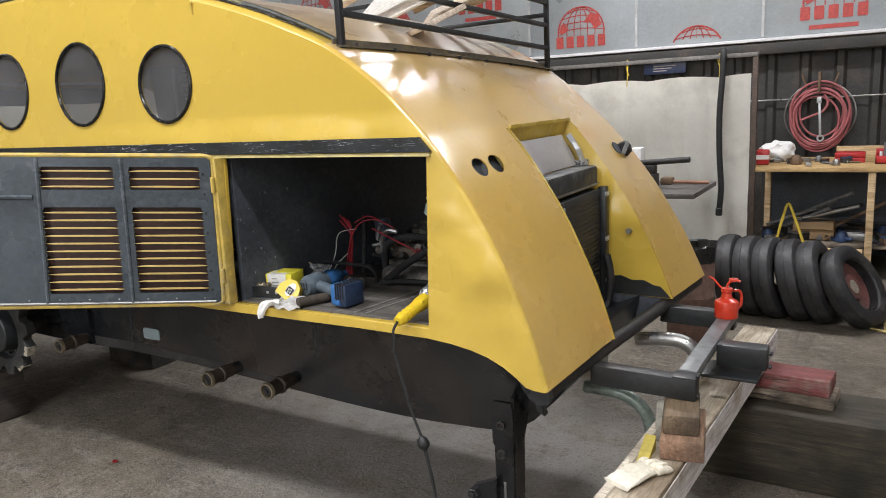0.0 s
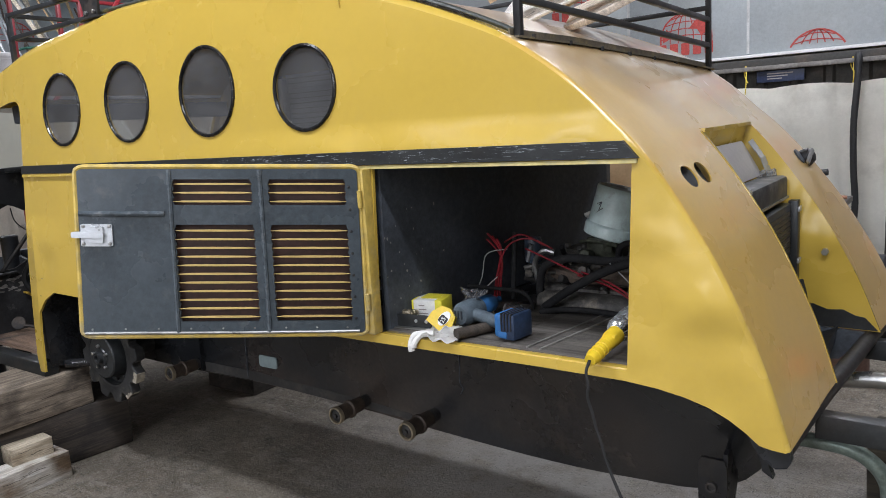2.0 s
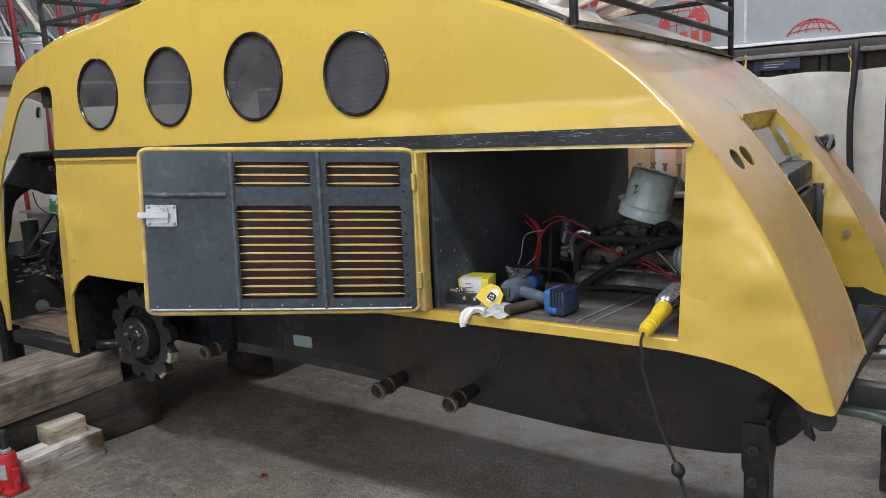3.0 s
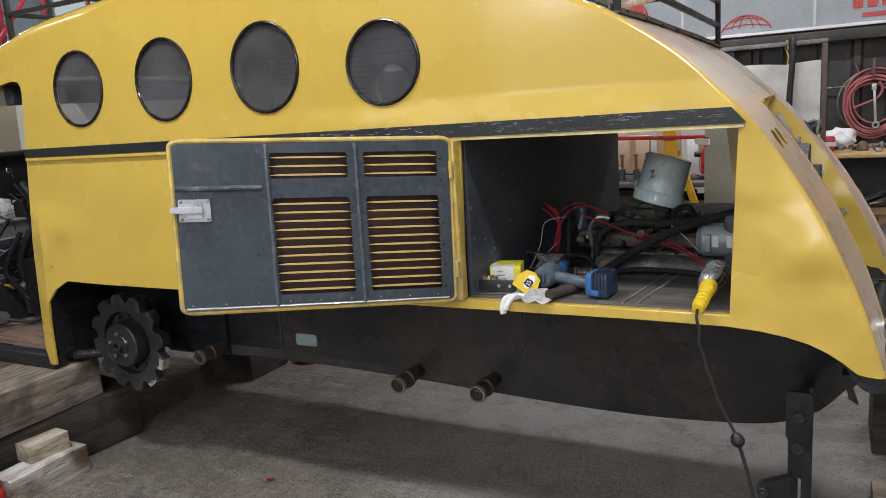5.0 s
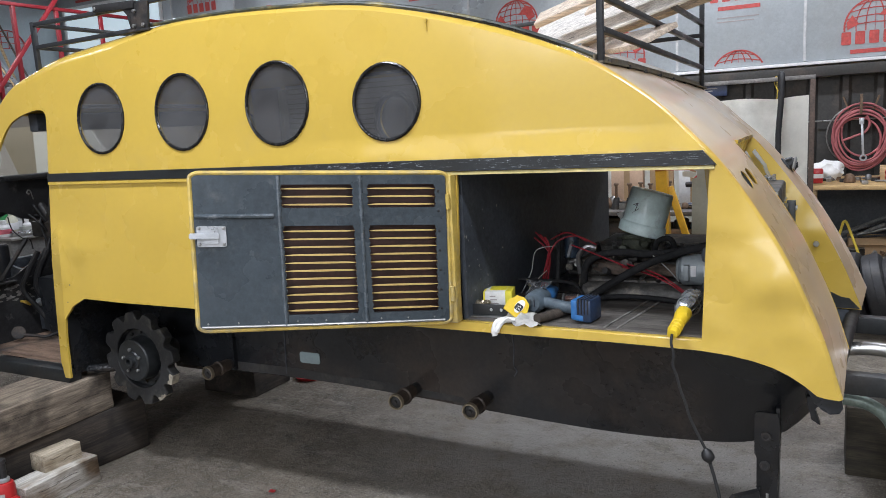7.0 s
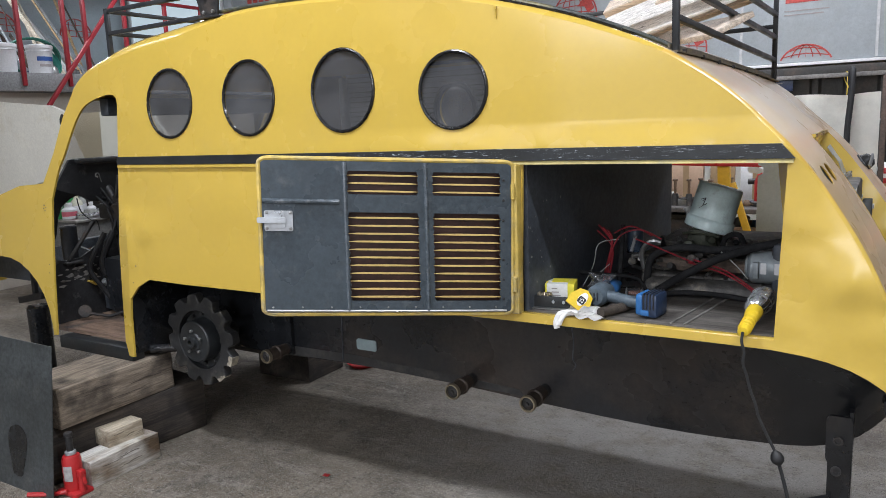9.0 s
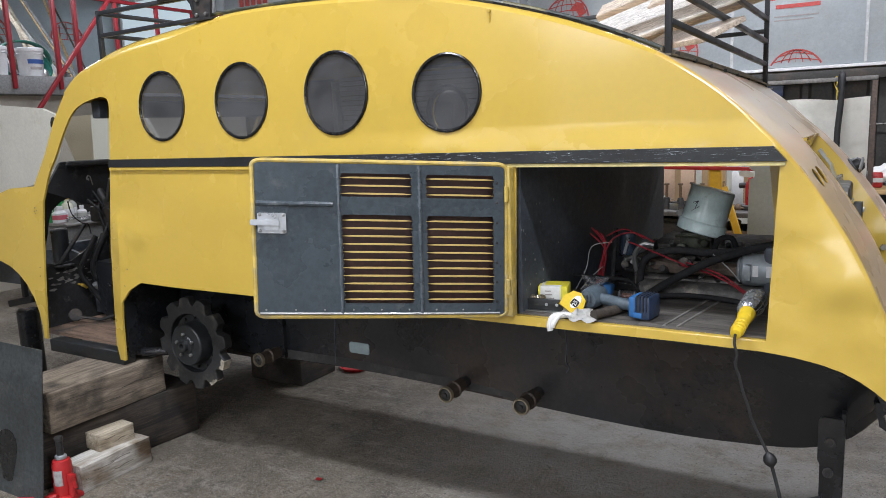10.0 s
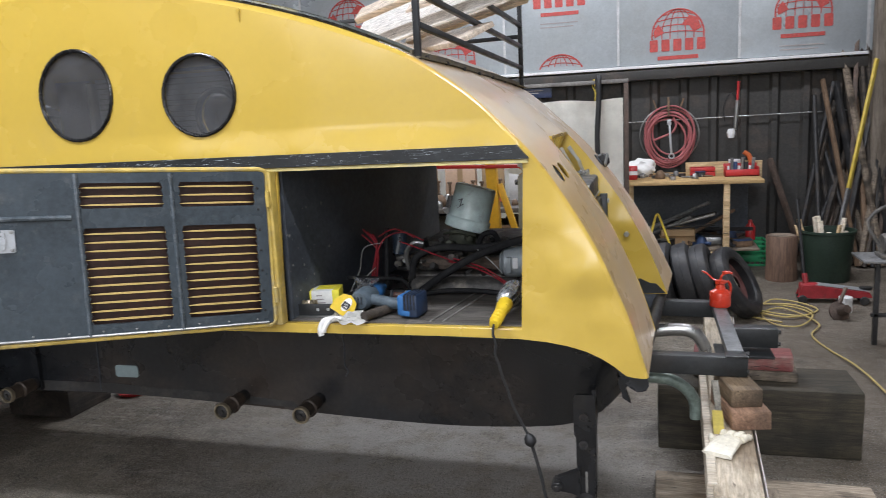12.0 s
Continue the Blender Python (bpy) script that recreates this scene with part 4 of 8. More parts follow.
CHROME = paint("bright_pipe", (0.42, 0.42, 0.41), rough=0.33, metal=0.9, vary=0.1, scale=12, dirt=(0.25, 0.2, 0.15), dirt_amount=0.1)
GREENHOSE = paint("grey_green_pipe", (0.20, 0.25, 0.22), rough=0.4, metal=0.3, vary=0.15, scale=10)
part("tail_pipe", tube([(3.55, 0.95, 0.70), (3.68, 0.95, 0.715), (3.76, 0.95, 0.70), (3.80, 0.95, 0.64), (3.805, 0.95, 0.60)], 0.028, 6, 14), CHROME, bus, "bent chrome tail pipe")
part("tail_pipe", tube([(3.50, 0.48, 0.66), (3.63, 0.48, 0.655), (3.70, 0.48, 0.62), (3.735, 0.48, 0.565), (3.74, 0.48, 0.50)], 0.023, 6, 14), GREENHOSE, bus, "bent grey-green pipe")
part("tow_hook", sheet([[(3.465, 0.762), (3.475, 0.735), (3.478, 0.715), (3.505, 0.698), (3.495, 0.728), (3.488, 0.752), (3.515, 0.775), (3.515, 0.795), (3.465, 0.79)]], 0.03, lambda x, z, w: (x, 0.10 + w, z)), HULL, bus, "torn black tow hook plate")
part("far_skirt", sheet([[(3.35, 0.84), (3.60, 0.83), (3.60, 0.80), (3.52, 0.72), (3.3, 0.7)]], 0.01, lambda x, z, w: (x, S1 - 0.02 + w, z)), SOOT, bus)

# radiator in the slot
rad = part("radiator", box(3.30, 3.36, 0.56, 1.09, 0.80, 1.30, 0.006), BLACK, bus, "black radiator")
part("top_tank", box(3.25, 3.345, 0.555, 1.095, 1.31, 1.40, 0.015), paint("grubby_black_tank", (0.022, 0.022, 0.023), rough=0.5, vary=0.3, scale=14, bump=0.5, bump_scale=40, dirt=(0.22, 0.215, 0.205), dirt_amount=0.16, dirt_scale=16), rad, "dented black radiator tank")
for k in range(24):
    z = 0.83 + 0.019 * k
    part("fin", box(3.36, 3.3635, 0.60, 1.05, z, z + 0.009), IRON, rad)
for y in (0.585, 1.09):
    part("side_channel", box(3.35, 3.385, y - 0.02, y + 0.02, 0.78, 1.31, 0.004), BLACK, rad)
    for z in (0.90, 1.08, 1.27):
        part("clamp", box(3.384, 3.392, y - 0.03, y + 0.014, z, z + 0.018, 0.002), ZINC, rad, "small bright clamp")
part("tank_seam", box(3.343, 3.349, 0.56, 1.09, 1.318, 1.326), STEEL, rad, "worn bright seam")
part("tank_seam", box(3.25, 3.345, 0.553, 0.557, 1.39, 1.402), STEEL, rad)
part("deflector", sheet([rounded(0.57, 1.09, 0.0, 0.125, 0.01)], 0.004, lambda y, v, w: (3.255 - 0.07 * v / 0.125, y, 1.405 + v - w)), paint("grey_sheet", (0.48, 0.47, 0.47), rough=0.5, metal=0.3, vary=0.08, scale=6), bus, "grey sheet-metal deflector")
part("foil_edge", merge(*[bar(a, b, 0.034, 0.003, 0.0, up=(0.9, -0.3, 0.3)) for a, b in zip(((3.285, 1.088, 1.40), (3.268, 1.098, 1.435), (3.258, 1.090, 1.465), (3.236, 1.099, 1.495)), ((3.268, 1.098, 1.437), (3.258, 1.090, 1.467), (3.236, 1.099, 1.497), (3.213, 1.094, 1.53)))]), ZINC, bus, "crumpled silver foil edge", smooth=False)
part("hose_rad", tube([(3.39, 1.06, 1.02), (3.41, 1.05, 0.93), (3.40, 1.04, 0.82), (3.38, 1.0, 0.78)], 0.018), RUBBER, bus)

for x, z, r in ((-0.684, 1.318, 0.006), (-0.690, 1.300, 0.005), (-0.678, 1.288, 0.004), (-0.668, 1.305, 0.0035), (-0.672, 0.93, 0.004), (-0.668, 0.98, 0.003), (0.10, 1.02, 0.005), (0.075, 0.93, 0.004)):
    part("paint_chip", sheet([[(x + r * k * math.cos(a), z + r * k * 0.8 * math.sin(a)) for a, k in zip([0.9 * q for q in range(7)], (1, 0.6, 1.2, 0.7, 1, 0.5, 1.1))]], -0.0015, lambda x, z, w: (x, lean(x, z) + w, z)), SOOT, near, "dark chip in the paint")

# broken tail lamp
tl = part("tail_lamp", lathe([(0.0, 0.0), (0.034, 0.004), (0.037, 0.02), (0.03, 0.045), (0.012, 0.055)], along((3.325, 1.46, 1.425), (3.42, 1.46, 1.49)), 16), RUBBER, bus, "broken black tail lamp socket")
part("lamp_hole", lathe([(0.0, 0.0), (0.032, 0.0), (0.032, 0.006), (0.0, 0.006)], along((3.325, 1.40, 1.445), (3.42, 1.40, 1.51)), 14, False), SOOT, bus)
part("lamp_clip", bar((3.36, 1.39, 1.42), (3.37, 1.43, 1.47), 0.008, 0.02), ZINC, tl)

# access door, hinged open
HT, HB, FT, FB = (Vector(v) for v in ((2.285, -0.035, 1.545), (2.275, -0.045, 0.990), (1.59, -0.593, 1.603), (1.632, -0.667, 1.075)))
DN = Vector((0.626, -0.78, 0.0))
DW = 0.905


def leaf(u, v, w):
    """A point of the door leaf: u metres from the hinge, v from 0 at the bottom to 1 at the top, w outwards."""
    k = u / DW
    return (HB * (1 - v) + HT * v) * (1 - k) + (FB * (1 - v) + FT * v) * k + DN * w


GROUPS = [(0.05, 0.30, 0.775, 0.925), (0.05, 0.30, 0.085, 0.66), (0.35, 0.602, 0.775, 0.925), (0.35, 0.602, 0.085, 0.66)]


def scallops(a, b, c, d):
    """The outline of a bank of punched louvres: lens ends with webs of metal between them."""
    rows = [0.897 - 0.051 * k for k in range(3)] if d > 0.9 else [0.624 - 0.0512 * k for k in range(11)]
    right, left = [(b - 0.006, d)], [(a + 0.006, d)]
    for v, w in zip(rows, rows[1:] + [None]):
        right.append((b, v)); left.append((a, v))
        if w:
            right += [(b - 0.002, v * 0.72 + w * 0.28), (b - 0.0045, (v + w) / 2), (b - 0.002, v * 0.28 + w * 0.72)]
            left += [(a + 0.002, v * 0.72 + w * 0.28), (a + 0.0045, (v + w) / 2), (a + 0.002, v * 0.28 + w * 0.72)]
    right.append((b - 0.006, c)); left.append((a + 0.006, c))
    return right + left[::-1]


door = part("engine_door", sheet([rounded(0.012, 0.895, 0.012, 0.985, 0.02)] + [scallops(*g) for g in GROUPS], 0.012, lambda u, v, w: leaf(u, v, w)), CHARCOAL, bus, "charcoal louvred access door standing ajar")
part("seal", tube([leaf(u, v, 0.004) for u, v in rounded(0.004, 0.903, 0.0, 0.998, 0.035, 4)], 0.0085, 1, 8, True), YEDGE, door, "worn yellow door edge")
part("backing", sheet([[(0.03, 0.05), (0.88, 0.05), (0.88, 0.96), (0.03, 0.96)]], 0.004, lambda u, v, w: leaf(u, v, -0.03 + w)), paint("dark_red_brown_primer", (0.035, 0.014, 0.010), rough=0.5, vary=0.3, scale=6), door)
LIP = paint("louvre_lip_yellow", (0.60, 0.42, 0.15), rough=0.4, vary=0.08, scale=9)
for a, b in ((0.05, 0.30), (0.35, 0.602)):
    for k in range(14):
        v = (0.897 - 0.051 * k) if k < 3 else (0.624 - 0.0512 * (k - 3))
        h = 0.0055
        prof = [(a, v), (a + 0.03, v + h), ((a + b) / 2, v + h * 1.25), (b - 0.03, v + h), (b, v), (b - 0.03, v - h * 0.6), ((a + b) / 2, v - h * 0.75), (a + 0.03, v - h * 0.6)]
        part("louvre", sheet([prof], 0.008, lambda u, v, w: leaf(u, v, 0.004 + w)), LIP, door)
# Ribs are lighter: rubbed paint plus their edge highlight, put into the colour.
WORN_LIT_RIB = paint("rubbed_highlit_rib", (0.066, 0.082, 0.095), rough=0.24, vary=0.15, scale=9, bump=0.1, dirt=(0.20, 0.21, 0.215), dirt_amount=0.18, dirt_scale=26)
for u in (0.323, 0.609):
    part("door_rib", tube([leaf(u, 0.02, 0.012), leaf(u, 0.5, 0.012), leaf(u, 0.98, 0.012)], 0.0075, 3), WORN_LIT_RIB, door)
part("door_rib", tube([leaf(0.63, 0.725, 0.012), leaf(0.76, 0.725, 0.014), leaf(0.893, 0.725, 0.012)], 0.0085, 3), WORN_LIT_RIB, door)
part("weather_strip", tube([leaf(0.03, 0.022, 0.014), leaf(0.3, 0.02, 0.014), leaf(0.6, 0.021, 0.014), leaf(0.89, 0.024, 0.014)], 0.005, 3), STEEL, door, "dull grey bottom strip")
for k in range(9):
    part("rivet", lathe([(0.0036, 0), (0.003, 0.002), (0.0, 0.003)], along(leaf(0.07 + 0.1 * k, 0.045, 0.012), leaf(0.07 + 0.1 * k, 0.045, 0.05)), 8, False), STEEL, door)
for k in range(7):
    part("rivet", lathe([(0.005, 0), (0.004, 0.003), (0.0, 0.004)], along(leaf(0.04, 0.1 + 0.13 * k, 0.012), leaf(0.04, 0.1 + 0.13 * k, 0.05)), 8, False), IRON, door)
latch = part("latch_plate", sheet([rounded(0.792, 0.888, 0.535, 0.665, 0.008)], 0.006, lambda u, v, w: leaf(u, v, 0.013 + w)), ZINC, door, "shiny zinc latch plate")
part("latch_bar", merge(sheet([rounded(0.815, 0.912, 0.588, 0.622, 0.006)], 0.014, lambda u, v, w: leaf(u, v, 0.019 + w)),
                        sheet([rounded(0.818, 0.862, 0.555, 0.653, 0.006)], 0.008, lambda u, v, w: leaf(u, v, 0.019 + w))), ZINC, latch)
for u, v in ((0.80, 0.55), (0.80, 0.652), (0.88, 0.55), (0.88, 0.652)):
    part("latch_screw", lathe([(0.006, 0), (0.005, 0.003), (0.0, 0.004)], along(leaf(u, v, 0.019), leaf(u, v, 0.05)), 8, False), STEEL, latch)
for z in (1.10, 1.44):
    part("hinge", rod((2.29, -0.055, z - 0.028), (2.29, -0.055, z + 0.028), 0.008, 10), YEDGE, bus, "yellow door hinge")

# drive sprocket
WORN_RUBBER = paint("scuffed_tooth_rubber", (0.018, 0.018, 0.018), rough=0.7, vary=0.35, scale=14, bump=0.6, bump_scale=45, dirt=(0.085, 0.078, 0.06), dirt_amount=0.26, dirt_scale=16)
SPR = Vector((0.37, 0.10, 0.615))
teeth = []
for k in range(144):
    a = 2 * math.pi * k / 144
    s = math.sin(a * 12)
    teeth.append((0.2265 + 0.020 * max(-1, min(1, 2.0 * (s + 0.42))) + 0.0035 * math.sin(a * 5 + 1.0) * max(0, s), a))
spr = part("drive_sprocket", sheet([[(r * math.cos(a), r * math.sin(a)) for r, a in teeth], ellipse(0, 0, 0.158, 0.158, 40)], 0.050, lambda u, v, w: (SPR.x + u, SPR.y + w, SPR.z + v)), WORN_RUBBER, bus, "worn black rubber-toothed drive sprocket")
bev = spr.modifiers.new("worn_edges", "BEVEL")
bev.width, bev.segments, bev.limit_method, bev.angle_limit = 0.010, 2, "ANGLE", radians(50)
part("rim_dish", lathe([(0.160, 0.02), (0.154, 0.010), (0.152, 0.035), (0.116, 0.042), (0.112, 0.0), (0.110, -0.030), (0.104, -0.036), (0.05, -0.034), (0.046, -0.042), (0.030, -0.044), (0.028, -0.062), (0.016, -0.064), (0.012, -0.045), (0.0, -0.045)], along(SPR, SPR + Vector((0, 1, 0))), 40, False), BLACK, spr, "black dished sprocket hub")
for k in range(12):
    a = 2 * math.pi * k / 12
    c = SPR + Vector((0.134 * math.cos(a), 0.036, 0.134 * math.sin(a)))
    part("hub_bolt", rod(c + Vector((0, 0.012, 0)), c - Vector((0, 0.012, 0)), 0.009, 6), IRON, spr)
for k in range(5):
    a = 2 * math.pi * k / 5 + 0.4
    c = SPR + Vector((0.06 * math.cos(a), -0.037, 0.06 * math.sin(a)))
    part("wheel_nut", rod(c, c - Vector((0, 0.014, 0)), 0.0085, 6), STEEL, spr)
WORN_PATCH = paint("worn_rubber_patch", (0.27, 0.24, 0.185), rough=0.85, vary=0.35, scale=40, bump=0.6, dirt=(0.05, 0.045, 0.04), dirt_amount=0.2, dirt_scale=30)
torn = random.Random(41)
for deg, deep in ((-22, 0.030), (-53, 0.024)):
    ring = [(radians(deg + q), 0.249 - torn.uniform(0, 0.003)) for q in (-6, -2, 2, 6)] + [(radians(deg + q), 0.249 - deep * torn.uniform(0.45, 1.2)) for q in (7, 4, 1, -2, -5, -8)]
    part("worn_pad", sheet([[(SPR.x + math.cos(g) * r, SPR.z + math.sin(g) * r) for g, r in ring]], 0.045, lambda u, v, w: (u, SPR.y - 0.002 + w, v)), WORN_PATCH, spr, "pale torn rubber patch")
part("sprocket_axle", rod((SPR.x, 0.15, SPR.z), (SPR.x, 0.4, SPR.z), 0.05), IRON, bus)
part("bay_front", box(-0.02, 0.02, -0.02, 0.36, 0.53, 0.945, 0.004), HULL, bus)

# cowl, windscreen frame, cab floor and what shows through the open doorway
part("nose_panel", sheet([[(-1.60, 1.19), (-1.75, 1.08), (-1.88, 0.9), (-1.9, 0.72), (-1.888, 0.72), (-1.868, 0.9), (-1.74, 1.07), (-1.60, 1.175)]], 0.4, lambda x, z, w: (x, lean(x, z) + 0.01 + w, z)), YELLOW, bus)
part("screen_pillar", sheet([[(-0.35, 1.90), (-0.44, 1.77), (-0.545, 1.60), (-0.67, 1.435), (-0.63, 1.435), (-0.50, 1.62), (-0.40, 1.79), (-0.32, 1.89)]], 0.06, lambda x, z, w: (x, W - 0.06 - lean(x, z) + w, z)), YELLOW, bus)
# Dark strip running across the cab above the windscreen.
part("header_lining", box(-0.27, -0.20, 0.12, W - 0.12, 1.80, 1.895, 0.01), SOOT, bus, "dark strip over the windscreen")
part("screen_header", bar((-0.315, 0.09, 1.905), (-0.315, W - 0.09, 1.905), 0.04, 0.04, 0.01), YELLOW, bus)
pane = part("windscreen", sheet([[(0.07, 0), (W - 0.07, 0), (W - 0.07, 1), (0.07, 1)]], 0.004, lambda y, v, w: (-0.62 + 0.25 * v + w, y, 1.53 + 0.38 * v)), window_glass("clear_screen", (0.93, 0.94, 0.93), 0.03), bus, "clear dusty windscreen")
pane.visible_shadow = False
SCUFF = paint("scuffed_black", (0.020, 0.020, 0.021), rough=0.5, vary=0.3, scale=5, dirt=(0.30, 0.29, 0.27), dirt_amount=0.06, dirt_scale=11, bump=0.3)
part("dash", merge(sheet([[(0.235, 1.56), (W - 0.05, 1.56), (W - 0.05, 1.30), (0.44, 1.285), (0.36, 1.30), (0.30, 1.33), (0.255, 1.345), (0.215, 1.325), (0.18, 1.28), (0.155, 1.22), (0.13, 1.12), (0.085, 1.0), (0.09, 1.40)]], 0.02, lambda y, z, w: (-0.86 + w + 0.10 * max(0.0, 1.42 - abs(z - 1.45) * 8), y, z)),
                   bar((-0.80, 0.27, 1.548), (-0.80, W - 0.08, 1.548), 0.11, 0.03, 0.012)), SCUFF, bus, "black dashboard")
part("inner_door", sheet([[(-0.60, 0.62), (0.0, 0.62), (0.0, 1.56), (-0.58, 1.50), (-0.60, 1.3), (-0.48, 1.30), (-0.32, 1.22), (-0.28, 1.08), (-0.34, 1.0), (-0.60, 1.0)]], 0.015, lambda x, z, w: (x, W - 0.06 - w, z)), SOOT, bus, "scuffed black inner side")
part("cab_floor", box(-0.86, -0.021, 0.045, W - 0.06, 0.555, 0.575), wood("cab_plywood", (0.30, 0.20, 0.14), (0.16, 0.10, 0.07), stain=(0.06, 0.05, 0.045), stain_amount=0.2, axis=0), bus, "worn plywood cab floor")
wall = part("firewall", sheet([[(0.05, 0.576), (W - 0.1, 0.576), (W - 0.1, 1.02), (0.42, 1.03), (0.36, 1.0), (0.27, 0.955), (0.16, 0.95), (0.05, 0.985)]], 0.015, lambda y, z, w: (-0.86 + w, y, z)), SCUFF, bus, "scuffed black firewall")
BARE = paint("bared_grey_metal", (0.26, 0.25, 0.235), rough=0.55, vary=0.25, scale=40)
flake = random.Random(19)
for k in range(34):
    fy = 0.12 + 0.34 * (k / 33)
    fz = 0.835 + 0.10 * (fy - 0.14) + flake.gauss(0, 0.022) + (0.055 if k % 5 == 0 else 0)
    r = flake.uniform(0.006, 0.02)
    part("paint_chip", sheet([[(fy + r * 1.5 * math.cos(a) * flake.uniform(0.5, 1.2), fz + r * 0.55 * math.sin(a) * flake.uniform(0.4, 1.3)) for a in [0.7 * q for q in range(9)]]], 0.0012, lambda y, z, w: (-0.8448 + w, y, z)), BARE, wall, "bare chipped patch")
part("hose_fitting", merge(rod((-0.82, 0.30, 0.80), (-0.82, 0.335, 0.775), 0.011, 10), rod((-0.82, 0.295, 0.80), (-0.845, 0.295, 0.80), 0.007, 8)), YELLOW, bus, "yellow pipe fitting")
part("hose_clamp", merge(rod((-0.80, 0.37, 0.79), (-0.80, 0.40, 0.765), 0.02, 12), rod((-0.79, 0.375, 0.80), (-0.77, 0.375, 0.80), 0.006, 8)), ZINC, bus, "bright hose clamp")
part("strut", rod((-1.12, 0.38, 0.60), (-1.12, 0.38, 1.13), 0.052, 20), HULL, bus, "black suspension strut")
part("frame_rail", box(-1.24, -1.17, 0.42, W - 0.1, 0.95, 1.015, 0.006), SOOT, bus)
part("inner_arch", box(-1.50, -1.46, 0.70, W - 0.1, 0.62, 0.95, 0.01), paint("rusty_brown", (0.12, 0.07, 0.045), rough=0.8, vary=0.3, scale=8), bus, "rusty brown inner arch")
part("throttle_link", bar((-0.84, 0.185, 0.945), (-0.87, 0.40, 1.165), 0.028, 0.014, 0.003), IRON, bus, "flat black linkage arm")
part("throttle_plate", box(-0.85, -0.80, 0.15, 0.27, 0.93, 0.942, 0.004), IRON, bus)
part("coil_wire", tube([(-0.86, 0.30, 1.32), (-0.85, 0.31, 1.24), (-0.84, 0.36, 1.18), (-0.85, 0.41, 1.165), (-0.86, 0.43, 1.10)], 0.0035, 5, 6), RUBBER, bus)
part("tunnel", box(-0.61, 0.06, 0.62, 1.0, 0.576, 0.98, 0.04), bpy.data.materials["rusty_brown"], bus, "rusty brown centre tunnel")
part("bay_liner", box(0.03, 0.80, 0.335, 0.357, 0.52, 0.945), HULL, bus)
part("gear_case", moved(merge(box(-0.22, 0.0, 0.42, 0.66, 0.98, 1.24, 0.04), rod((-0.10, 0.40, 1.10), (-0.10, 0.70, 1.12), 0.085, 18), rod((-0.16, 0.45, 1.2), (-0.30, 0.42, 1.40), 0.028, 12), rod((-0.06, 0.42, 0.60), (-0.16, 0.44, 1.02), 0.022, 10), rod((-0.2, 0.46, 0.60), (-0.02, 0.42, 1.0), 0.018, 10), rod((-0.05, 0.38, 1.22), (0.0, 0.38, 1.36), 0.014, 8), box(-0.28, -0.18, 0.40, 0.5, 1.08, 1.18, 0.015)), pose(-0.62, 0.06, 0.09)), IRON, bus, "greasy black steering gear case")
for k, (yy, r) in enumerate(((0.34, 0.016), (0.37, 0.013), (0.31, 0.012))):
    part("loom", tube([(-0.74, yy + 0.10 - 0.015 * k, 1.10), (-0.78, yy + 0.055 - 0.02 * k, 0.98), (-0.80, yy + 0.04 - 0.03 * k, 0.88), (-0.77, yy + 0.07 - 0.02 * k, 0.76), (-0.72, yy + 0.11 - 0.01 * k, 0.62)], r + 0.004, 5, 8), RUBBER, bus, "black cable loom")
part("seat_base", box(0.06, 0.5, 0.38, 0.85, 0.60, 0.93, 0.03), SOOT, bus)
part("pedal", merge(lathe([(0, 0), (0.036, 0.0), (0.041, 0.006), (0.036, 0.013), (0.0, 0.015)], along((-0.77, 0.205, 0.632), (-0.70, 0.165, 0.66)), 20), tube([(-0.76, 0.21, 0.622), (-0.70, 0.26, 0.605), (-0.66, 0.30, 0.592), (-0.60, 0.34, 0.61), (-0.52, 0.38, 0.625)], 0.010)), IRON, bus, "rusty pedal lever")
part("column", merge(tube([(-0.15, 0.55, 1.05), (-0.22, 0.52, 0.85), (-0.14, 0.50, 0.72), (-0.02, 0.50, 0.60)], 0.02), tube([(-0.1, 0.57, 1.0), (-0.18, 0.54, 0.82), (-0.08, 0.52, 0.68)], 0.018), box(-0.30, -0.2, 0.58, 0.68, 0.98, 1.16, 0.015)), IRON, bus, "dark steering and gear levers")
for k in range(8):
    part("dash_cable", tube([(-0.82, 0.40 + random.uniform(-0.05, 0.15), 1.38 - random.uniform(0, 0.08)), (-0.76 + random.uniform(-0.04, 0.04), 0.46 + random.uniform(-0.06, 0.08), 1.25), (-0.74, 0.47 + random.uniform(-0.05, 0.07), 1.05 + random.uniform(-0.05, 0.08))], 0.008), RUBBER, bus)
part("mirror_clip", merge(tube([(-0.70, 0.350, 1.445), (-0.70, 0.338, 1.458), (-0.70, 0.346, 1.472), (-0.70, 0.360, 1.466), (-0.70, 0.366, 1.440), (-0.70, 0.372, 1.415)], 0.0035, 4, 6), box(-0.705, -0.697, 0.338, 0.352, 1.45, 1.456)), STEEL, bus, "bent wire clip")
part("arch_lining", sheet([[(-1.88, 0.75), (-1.50, 0.75), (-1.44, 0.80), (-1.40, 0.90), (-1.36, 1.02), (-1.88, 1.02)]], 0.02, lambda x, z, w: (x, 0.30 + w, z)), SOOT, bus)
part("spring_bracket", merge(bar((-1.64, 0.30, 0.605), (-1.37, 0.30, 0.66), 0.04, 0.045, 0.004), bar((-1.47, 0.31, 0.62), (-1.47, 0.31, 0.80), 0.03, 0.03, 0.003)), IRON, bus)
stand = thing("axle_stand", "black steel axle stand under the front", "stand", (-1.45, 0.30, 0))
part("post", rod((0, 0, 0.01), (0, 0, 0.585), 0.07, 20), HULL, stand)
part("foot", box(-0.11, 0.11, -0.11, 0.11, 0.0, 0.012, 0.003), HULL, stand)
